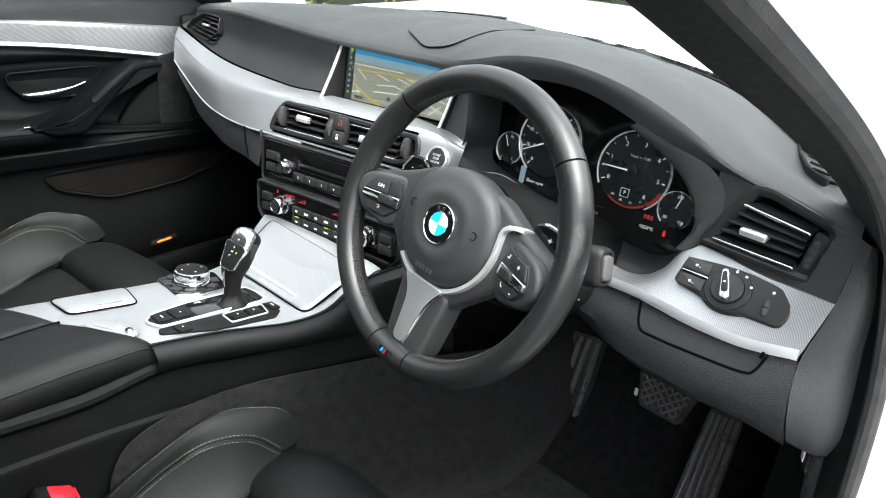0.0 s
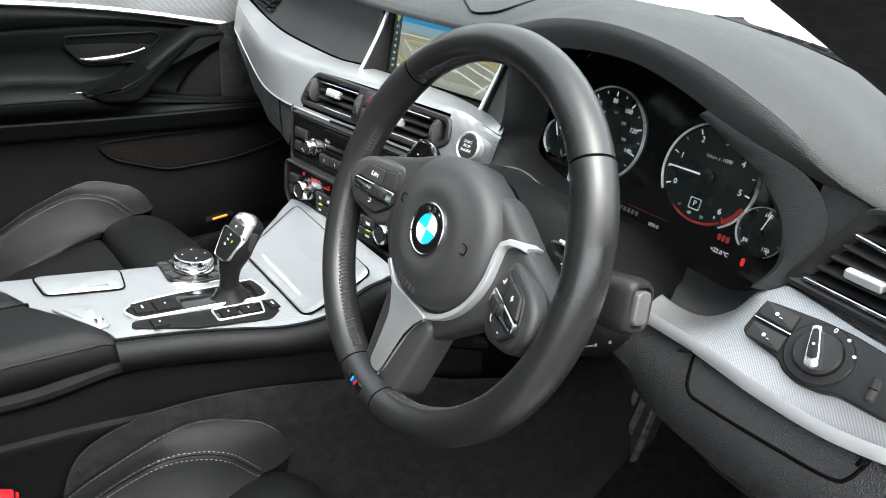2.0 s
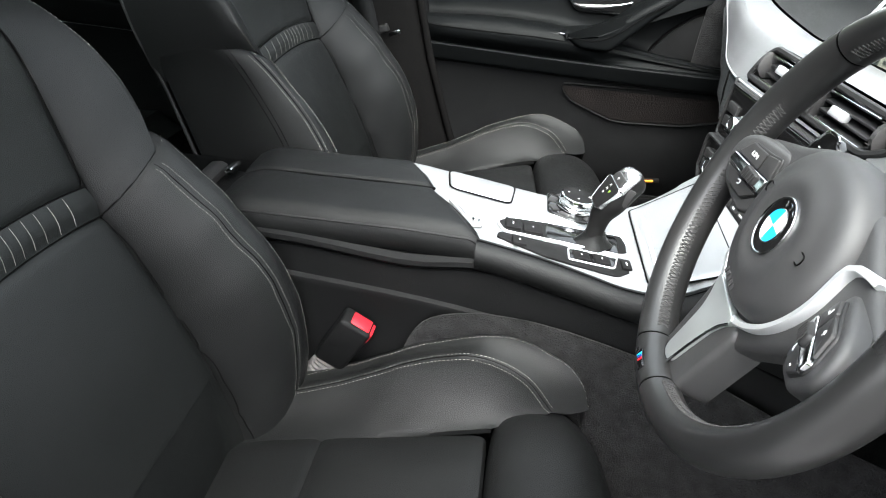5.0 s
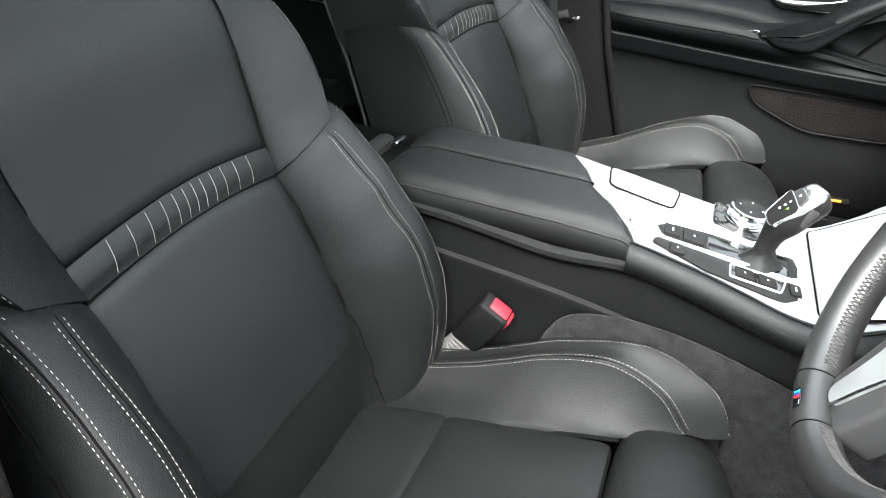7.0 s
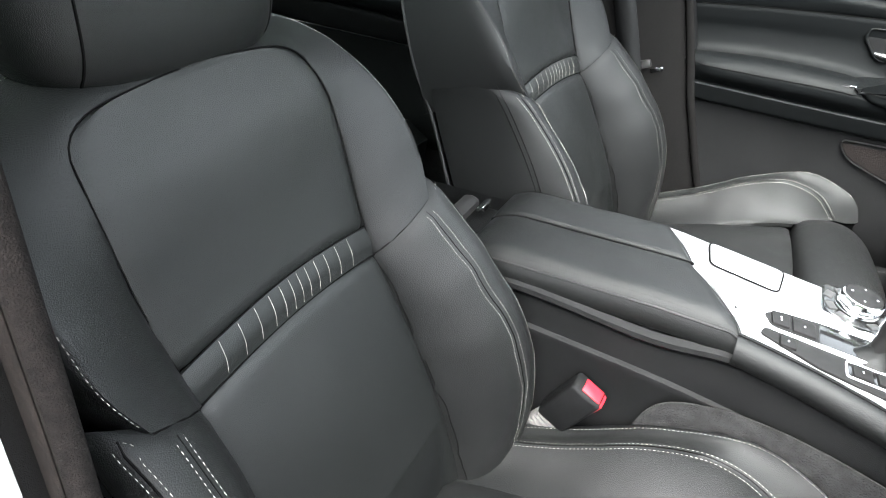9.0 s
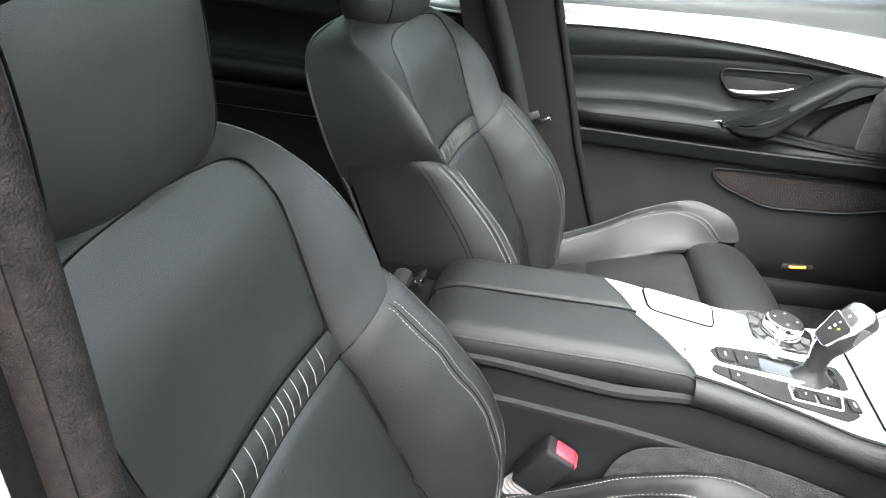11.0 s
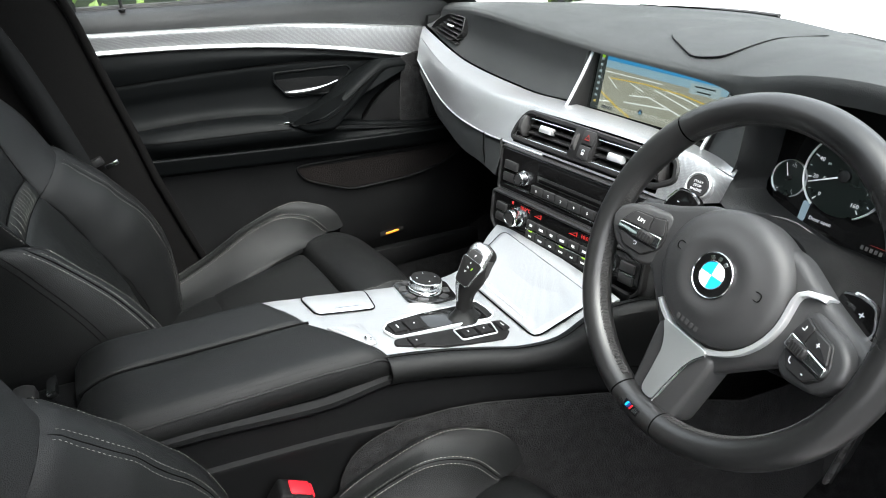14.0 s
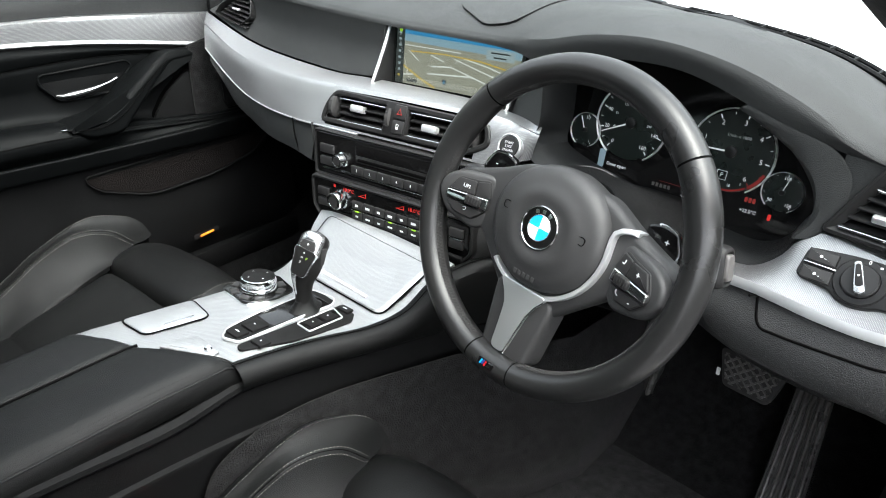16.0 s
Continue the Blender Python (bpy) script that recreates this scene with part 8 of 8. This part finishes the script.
def lid(x0, x1, front0, front1, name):
    rows = []
    n = 26
    for i in range(n):
        t = i / (n - 1)
        row = []
        for k in range(19):
            u = k / 18
            x = x0 + (x1 - x0) * u
            front = front0 + (front1 - front0) * u
            y = -0.155 + (front + 0.155) * t
            e = min(t, 1 - t) * (front + 0.155)
            edge = 0.009 * max(0.0, 1 - e / 0.012) ** 2
            d_out, d_in = (1 - u) * abs(x1 - x0), u * abs(x1 - x0)
            fall = 0.012 * max(0.0, 1 - d_out / 0.020) ** 2.4 + 0.004 * max(0.0, 1 - d_in / 0.006) ** 2
            z = 0.688 - 0.05 * max(0, y - 0.10) + 0.004 * math.sin(math.pi * u) - edge - fall - 0.02 * max(0.0, (-0.10 - y) / 0.055) ** 2
            row.append(V(x, y, z))
        rows.append(row)
    side = [[r[-1].copy(), r[-1] + V(0.003 * (1 if x1 > 0 else -1), 0, -0.012), r[-1] + V(0.001 * (1 if x1 > 0 else -1), 0, -0.028), r[-1] + V(-0.006 * (1 if x1 > 0 else -1), 0, -0.034)] for r in rows]
    bm = merged(sheet(rows), sheet(side), sheet([[p.copy() for p in rows[-1]], [p + V(0, 0.0, -0.03) for p in rows[-1]]]), sheet([[p.copy() for p in rows[0]], [p + V(0, -0.004, -0.04) for p in rows[0]]]))
    bmesh.ops.remove_doubles(bm, verts=bm.verts, dist=1e-5)
    bmesh.ops.recalc_face_normals(bm, faces=bm.faces)
    part(name, wrinkled(bm, 0.0012, 15, 51), LEATHER, arm, "black leather lid half", angle=60)
    part("piping", tube(spline([r[-1] + V(0, 0, 0.0004) for r in rows], 50), 0.0015, 6), LEATHER, arm, "sewn edge of the lid")
    part("piping", tube(spline([p + V(0, 0.0006, -0.001) for p in rows[-1]], 30), 0.0014, 6), LEATHER, arm, "sewn edge of the lid")
    line = [r[-1].lerp(r[-3], 0.6) + V(0, 0, 0.0012) for r in rows[1:-1]]
    linked("stitching", stitches([line], lambda p: (0, 0, 1), r=0.00035), SEAM, arm)


part("lid_seam", tube([(0, y, 0.6855 - 0.05 * max(0, y - 0.10) - 0.02 * max(0.0, (-0.10 - y) / 0.055) ** 2) for y in np.linspace(-0.15, 0.122, 30)], 0.0022, 6), SEAM, arm, "gap between the lid halves")
lid(0.0009, 0.104, 0.124, 0.194, "lid")
lid(-0.0009, -0.088, 0.124, 0.078, "lid")
part("box_body", moved(box(0.176, 0.36, 0.20, 0.012), pose(0.008, -0.03, 0.545)), PLASTIC, arm, "black storage box under the lid")
part("rear_cap", moved(box(0.17, 0.03, 0.20, 0.012), pose(0.006, -0.225, 0.56, -8)), SATIN, arm, "black rear cap of the console")
part("release_catch", moved(box(0.035, 0.012, 0.010, 0.003), pose(-0.043, -0.179, 0.663, 20)), CHROME, arm, "chrome hinge catch")

# ---------------------------------------------------------------- controls on the console
def on_console(x, y, turn=0.0):
    """A frame that lies on the console top, x across and y ahead."""
    z0, z1 = top_at(y - 0.02)[0], top_at(y + 0.02)[0]
    m = basis((x, y, (z0 + z1) / 2), (1, 0, 0), (0, 0.04, z1 - z0))
    return m @ Matrix.Rotation(radians(turn), 4, "Z")


CON = basis((0, 0, 0.700), (1, 0, 0), (0, 1, -0.16))
ash = thing("ashtray_lid", "flat textured silver lid of the console box", "lid")
al = rounded([(-0.0745, 0.134), (-0.0235, 0.142), (-0.0205, 0.226), (-0.0745, 0.230)], 0.010)
part("plate", moved(plate(al, 0.0, 0.0020, 0.0010), CON), ALU, ash, "textured silver lid")
part("gap", moved(band(inset(al, -0.0020), inset(al, -0.0004), 0.0, 0.0014, 0.0001), CON), SEAM, ash)
part("grip_line", moved(box(0.0032, 0.040, 0.0014, 0.0006), CON @ pose(-0.031, 0.190, 0.0022)), CHROME, ash, "bright grip line")

rot = thing("rotary_controller", "chrome rimmed rotary control knob on the console", "control knob")
rm = on_console(-0.048, 0.312, -4)
ro = rounded([(-0.034, -0.040), (0.030, -0.036), (0.040, 0.0), (0.030, 0.042), (-0.026, 0.046), (-0.040, 0.010)], 0.010)
part("base", moved(plate(ro, -0.002, 0.0055, 0.002), rm), GLOSS, rot, "gloss black base")
part("base_edge", moved(band(inset(ro, -0.001), ro, 0.0, 0.003, 0.0006), rm), CHROME, rot, "bright edge of the base")
for a in (40, 80, 215, 255, 300, 335):
    part("menu_button", moved(box(0.015, 0.011, 0.003, 0.001), rm @ pose(0.033 * math.cos(radians(a)), 0.033 * math.sin(radians(a)), 0.0058, 0, 0, a - 90)), BUTTON, rot, "menu button")
part("knob_foot", moved(lathe([(0.0255, 0.004), (0.0265, 0.008), (0.0255, 0.011), (0.0235, 0.0125), (0.020, 0.0128)], 48), rm), CHROME, rot, "chrome knob foot")
part("knob_ring", moved(lathe([(0.0225, 0.012), (0.0245, 0.014), (0.0250, 0.021), (0.0240, 0.0245), (0.0215, 0.0255), (0.0200, 0.0248)], 48), rm), CHROME, rot, "ribbed chrome ring")
for k in range(40):
    a = 2 * math.pi * k / 40
    part("ring_rib", moved(box(0.0009, 0.0009, 0.005, 0), rm @ pose(0.0248 * math.cos(a), 0.0248 * math.sin(a), 0.0175)), CHROME, rot)
part("knob_face", moved(lathe([(0.0222, 0.0200), (0.0220, 0.0262), (0.0210, 0.0268), (0.0004, 0.0268)], 44), rm), MATT, rot, "black touch face")
for a in (0, 90, 180, 270):
    flat("arrow_mark", [(-0.001, -0.0012), (0.0014, 0), (-0.001, 0.0012)], rm @ pose(0.0145 * math.cos(radians(a)), 0.0145 * math.sin(radians(a)), 0.0270, 0, 0, a), PRINT, rot)

# selector gate: black panels with bright frames
gate = thing("selector_panel", "black button panel round the gear lever in bright frame", "control panel")
gm = CON
go = rounded([(0.066, 0.2155), (0.079, 0.2125), (0.098, 0.277), (0.104, 0.365), (0.083, 0.388), (0.056, 0.388)], 0.006)
part("panel", moved(plate(go, -0.001, 0.0022, 0.0006), gm), MATT, gate, "satin black panel")
fl1 = rounded([(0.0388, 0.2094), (0.0630, 0.2214), (0.0535, 0.3146), (0.0500, 0.3749), (0.0363, 0.3900), (-0.0060, 0.3800), (0.0029, 0.3344), (0.0087, 0.2798), (0.0211, 0.2274)], 0.008)
part("bright_frame", moved(band(fl1, inset(fl1, 0.0024), 0.0, 0.0034, 0.0008), gm), SILVER, gate, "bright frame")
part("gate_plate", moved(plate(inset(fl1, 0.0022), 0.0, 0.0024, 0.0004), gm), MATT, gate, "satin black gate")
slot = rounded([(0.012, 0.275), (0.052, 0.275), (0.047, 0.372), (0.004, 0.372)], 0.008)
part("gate_well", moved(plate(slot, 0.001, 0.0028, 0.0004), gm), GLOSS, gate, "gloss black lever well")
fl2 = rounded([(0.0645, 0.3030), (0.0935, 0.3036), (0.0890, 0.3629), (0.0585, 0.3690)], 0.005)
part("bright_frame", moved(band(fl2, inset(fl2, 0.0020), 0.0, 0.0042, 0.0008), gm), SILVER, gate, "bright frame")
part("button_bed", moved(plate(inset(fl2, 0.002), 0.0, 0.0030, 0.0004), gm), GLOSS, gate)
for x, y, w, h in ((0.0406, 0.2318, 0.024, 0.020), (0.0380, 0.2580, 0.027, 0.026), (0.0791, 0.2419, 0.020, 0.018), (0.0775, 0.3205, 0.020, 0.021), (0.0750, 0.3465, 0.020, 0.021), (0.0725, 0.3780, 0.022, 0.013)):
    b = part("push_button", moved(box(w, h, 0.005, 0.0016), gm @ pose(x, y, 0.0030, 0, 0, 5)), MATT, gate, "black push button")
    wide = 0.0075 if h < 0.0205 and w > 0.0205 else 0.0028
    flat("button_mark", bar(0, 0, wide, 0.0016), gm @ pose(x, y, 0.0055, 0, 0, 5), PRINT, b, depth=0.0002)

# gear lever
lever = thing("gear_lever", "silver and black electronic gear lever on the console", "gear lever")
base = V(0.037, 0.330, 0.648)
rows = []
for i in range(7):
    t = i / 6
    w = 0.012 * (1 - t) ** 1.6 + 0.0115
    rows.append([base + V(w * 0.86 * math.cos(a), 0.004 * t + w * 1.2 * math.sin(a), 0.018 * t) * 1.0 + V(math.cos(a), math.sin(a), 0) * 0.0018 * math.sin(4 * a + 1) * (1 - t) for a in np.linspace(0, 2 * math.pi, 41)[:-1]])
part("gaiter", sheet(rows, True, True), LEATHER, lever, "folded black leather boot")
spine = spline([base + V(0, 0.002, 0.010), base + V(-0.001, 0.005, 0.028), base + V(-0.003, 0.009, 0.046), base + V(-0.004, 0.020, 0.066), base + V(-0.006, 0.034, 0.086), base + V(-0.007, 0.047, 0.100)], 30)
across = V(1, 0.12, 0).normalized()


def lever_ring(i, angles, grow=0.0):
    """Section of the grip at one step of its spine; angle 90 degrees faces the rear."""
    t = i / 29
    t0 = (spine[min(i + 1, 29)] - spine[max(i - 1, 0)]).normalized()
    back = across.cross(t0).normalized()
    if back.y > 0:
        back = -back
    swell = min(1.0, max(0.0, (t - 0.14) / 0.42))
    swell = swell * swell * (3 - 2 * swell)
    tip = math.sqrt(max(0.02, 1 - max(0.0, (t - 0.86) / 0.14) ** 2.2))
    k = (0.0104 + 0.0102 * swell) * (1 - 0.10 * max(0, t - 0.6)) * tip + grow
    d = (0.0115 + 0.0068 * swell) * tip + grow
    return [spine[i] + across * k * math.copysign(abs(math.cos(a)) ** 0.92, math.cos(a)) + back * d * math.copysign(abs(math.sin(a)) ** 0.92, math.sin(a)) for a in angles]


part("grip", sheet([lever_ring(i, np.linspace(0, 2 * math.pi, 37)[:-1]) for i in range(30)], True, True), MATT, lever, "satin black lever grip")
rows = []
for i in range(5, 30):
    t = i / 29
    wrap = min(1.0, max(0.0, (t - 0.42) / 0.30))
    wrap = wrap * wrap * (3 - 2 * wrap)
    rows.append(lever_ring(i, np.linspace(radians(86 - 74 * wrap), radians(196 + 6 * wrap), 34), 0.0008))
part("silver_shell", sheet(rows), LEVER_SILVER, lever, "satin silver shell")
mid_n = (spine[23] - spine[15]).normalized()
LM = basis(spine[19], across, mid_n)
if (LM.to_3x3() @ V(0, 0, 1)).y > 0:
    LM = LM @ Matrix.Rotation(math.pi, 4, "Y")
LM = LM @ Matrix.Rotation(radians(20), 4, "Y") @ Matrix.Translation((0, 0, 0.0172))
window = rounded([(-0.0105, -0.026), (0.0095, -0.028), (0.0165, 0.007), (-0.0160, 0.011)], 0.0045)
part("lever_display", moved(plate(window, -0.004, 0.0032, 0.001), LM), MATT, lever, "black lever display")
part("display_rim", moved(band(inset(window, -0.0010), inset(window, 0.0), -0.004, 0.0028, 0.0006), LM), LEVER_SILVER, lever, "bright rim of the display")
part("park_button", moved(plate(rounded([(-0.011, 0.0115), (0.0125, 0.0085), (0.010, 0.0215), (-0.008, 0.0225)], 0.003), -0.002, 0.0030, 0.0012), LM), BUTTON, lever, "grey park button")
lettering("print", "P", 0.0050, LM @ pose(0.001, 0.0155, 0.0031), PRINT, lever, depth=0.0001)
for k, w in enumerate("RND"):
    lettering("print", w, 0.0040, LM @ pose(-0.0005 - 0.001 * k, 0.004 - 0.0065 * k, 0.0033), LIT_WHITE, lever, depth=0.0001)
lettering("print", "P", 0.0052, LM @ pose(0.0055, -0.003, 0.0033), LIT_GREEN, lever, "green lit letter", 0.0001)
part("side_button", moved(box(0.004, 0.010, 0.024, 0.002), Matrix.Translation(spine[20] + V(0.0185, 0.006, 0)) @ Matrix.Rotation(radians(-24), 4, "X")), BUTTON, lever, "side unlock button")

# front tray lid
tray = thing("tray_lid", "textured silver sliding tray lid ahead of the lever", "lid")
tl = [(-0.085, 0.392), (0.118, 0.396), (0.136, 0.482), (-0.104, 0.486)]
ring = rounded([(p[0], p[1]) for p in tl], 0.014)


def tray_z(y):
    return top_at(y)[0] + 0.0016


rows = []
for s in (1.0, 0.97, 0.9, 0.75, 0.5, 0.25, 0.02):
    rows.append([V(x * s + 0.016 * (1 - s), y * s + 0.44 * (1 - s), tray_z(y * s + 0.44 * (1 - s)) + (0.0 if s == 1 else 0.0022)) for x, y in ring])
part("plate", sheet(rows, True, True), ALU, tray, "textured silver lid")
part("gap", tube([V(x * 1.006, y, tray_z(y) - 0.0004) for x, y in ring], 0.0013, 5, True), SEAM, tray)
# White colour gives this metal line the bright reflection that chrome lacked here.
part("grip_line", tube([V(x, 0.408, tray_z(0.408) + 0.0028) for x in (-0.045, 0.0, 0.045, 0.078)], 0.0024, 8), ENAMEL, tray, "bright grip line")
part("rear_lip", moved(box(0.30, 0.008, 0.012, 0.003), pose(0.01, 0.508, 0.692, 0, 0, 4)), PLASTIC, tray)
# key pad next to the armrest
key = thing("key_holder", "pale silver key slot beside the armrest", "key holder")
km = CON
part("plate", moved(plate(rounded([(0.012, 0.142), (0.070, 0.181), (0.066, 0.194), (0.014, 0.190)], 0.005), 0.0, 0.0018, 0.001), km), ALU, key)
part("slot", moved(plate(rounded([(0.018, 0.152), (0.046, 0.171), (0.044, 0.184), (0.019, 0.182)], 0.003), 0.001, 0.0028, 0.0004), km), ALU, key, "pale key rest")
part("stud", moved(lathe([(0.0050, 0), (0.0050, 0.004), (0.0035, 0.0055), (0.001, 0.0055)], 18), km @ pose(0.056, 0.184, 0.001)), CHROME, key)

# ---------------------------------------------------------------- footwell
mat = thing("floor_mat", "black carpet floor mat in the driver's footwell", "floor mat")
mo = rounded([(0.19, 0.30), (0.60, 0.30), (0.62, 0.70), (0.55, 0.80), (0.40, 0.78), (0.35, 0.85), (0.21, 0.845)], 0.05, 6)
part("carpet_top", moved(plate(mo, 0.252, 0.266, 0.006), pose(0, 0, 0)), MAT_CARPET, mat, "black pile")
part("binding", tube([(x, y, 0.262) for x, y in mo], 0.004, 6, True), RUBBER, mat, "bound edge")
fmat = copy_thing(mat, Matrix.Translation((-0.80, -0.02, 0)))
tagged(fmat, "black carpet floor mat in the passenger footwell")


def ridge(a, b, width, tall):
    """A rounded rib on a pad, from a to b, sinking in at both ends."""
    rows = []
    side = V(b[1] - a[1], a[0] - b[0], 0).normalized() * width / 2
    for t in (0.0, 0.04, 0.12, 0.5, 0.88, 0.96, 1.0):
        h = tall * min(1.0, 0.15 + 7 * min(t, 1 - t))
        c = V(a[0] + (b[0] - a[0]) * t, a[1] + (b[1] - a[1]) * t, 0)
        rows.append([c - side, c - side * 0.55 + V(0, 0, 0.8 * h), c + V(0, 0, h), c + side * 0.55 + V(0, 0, 0.8 * h), c + side])
    return sheet(rows)


# ribbed foot rest: four ribs run down a tapered panel
rest = thing("foot_rest", "black ribbed rubber foot rest at the bulkhead", "foot rest")
rest_m = basis((0, 0.862, 0), (1, 0, 0), (0, 0, 1))
ro = rounded([(0.250, 0.486), (0.334, 0.500), (0.304, 0.267), (0.290, 0.262), (0.224, 0.284)], 0.008)
part("plate", moved(plate(ro, -0.03, 0.0, 0.004), rest_m), RUBBER, rest, "black rubber panel")
for k in range(4):
    part("tread", moved(ridge((0.262 + 0.0165 * k, 0.488 + 0.002 * k), (0.236 + 0.0125 * k, 0.300 - 0.008 * k), 0.0105, 0.009), rest_m), PEDAL, rest)
part("side_edge", moved(ridge((0.329, 0.494), (0.300, 0.272), 0.010, 0.006), rest_m), PEDAL, rest, "smooth raised edge")

# brake pedal: a tapered pad with crossed treads
bp = thing("brake_pedal", "black rubber brake pedal with diamond tread", "pedal")
bp_m = basis((0.4815, 0.819, 0.4825), (0.103, -0.022, 0.014), (0.004, 0.018, 0.048))
pad = [(-0.054, 0.027), (0.054, 0.027), (0.037, -0.027), (-0.037, -0.027)]
part("plate", moved(plate(rounded(pad, 0.007), -0.008, 0.002, 0.002), bp_m), RUBBER, bp, "black rubber pad")
for s in (1, -1):
    for k in range(-6, 7):
        bmx = moved(box(0.0030, 0.16, 0.0036, 0.0008), Matrix.Rotation(radians(50 * s), 4, "Z") @ Matrix.Translation((k * 0.0108, 0, 0.0034)))
        for a, b in zip(pad, pad[1:] + pad[:1]):
            out = V(a[1] - b[1], b[0] - a[0], 0).normalized()
            bmesh.ops.bisect_plane(bmx, geom=bmx.verts[:] + bmx.edges[:] + bmx.faces[:], plane_co=V(*a, 0) - out * 0.004, plane_no=out, clear_outer=True)
        if len(bmx.verts):
            part("tread", moved(bmx, bp_m), PEDAL, bp)
        else:
            bmx.free()
part("arm", tube(spline([(0.48, 0.835, 0.485), (0.47, 0.90, 0.55), (0.46, 0.95, 0.72)], 10), 0.009, 8), SATIN, bp, "black pedal arm")
part("edge_clip", moved(box(0.006, 0.003, 0.014, 0.001), pose(0.431, 0.828, 0.462)), PRINT, bp, "small pale clip")

# accelerator: a long ribbed pad hinged at the floor
gas = thing("accelerator", "long black ribbed accelerator pedal", "pedal")
gas_m = basis((0.573, 0.800, 0.371), (1, 0.0, 0.12), (0.053, 0.160, 0.184))
part("plate", moved(plate(rounded([(-0.026, 0.125), (0.024, 0.125), (0.031, -0.125), (-0.031, -0.125)], 0.008), -0.008, 0.0, 0.002), gas_m), RUBBER, gas, "black rubber pad")
for k in range(5):
    u = (k - 2) / 2
    part("tread", moved(ridge((0.020 * u - 0.001, 0.120), (0.025 * u, -0.120), 0.0075, 0.006), gas_m), PEDAL, gas)
part("hinge", moved(box(0.060, 0.022, 0.020, 0.005), gas_m @ pose(0, -0.128, -0.012)), PLASTIC, gas, "black floor hinge")
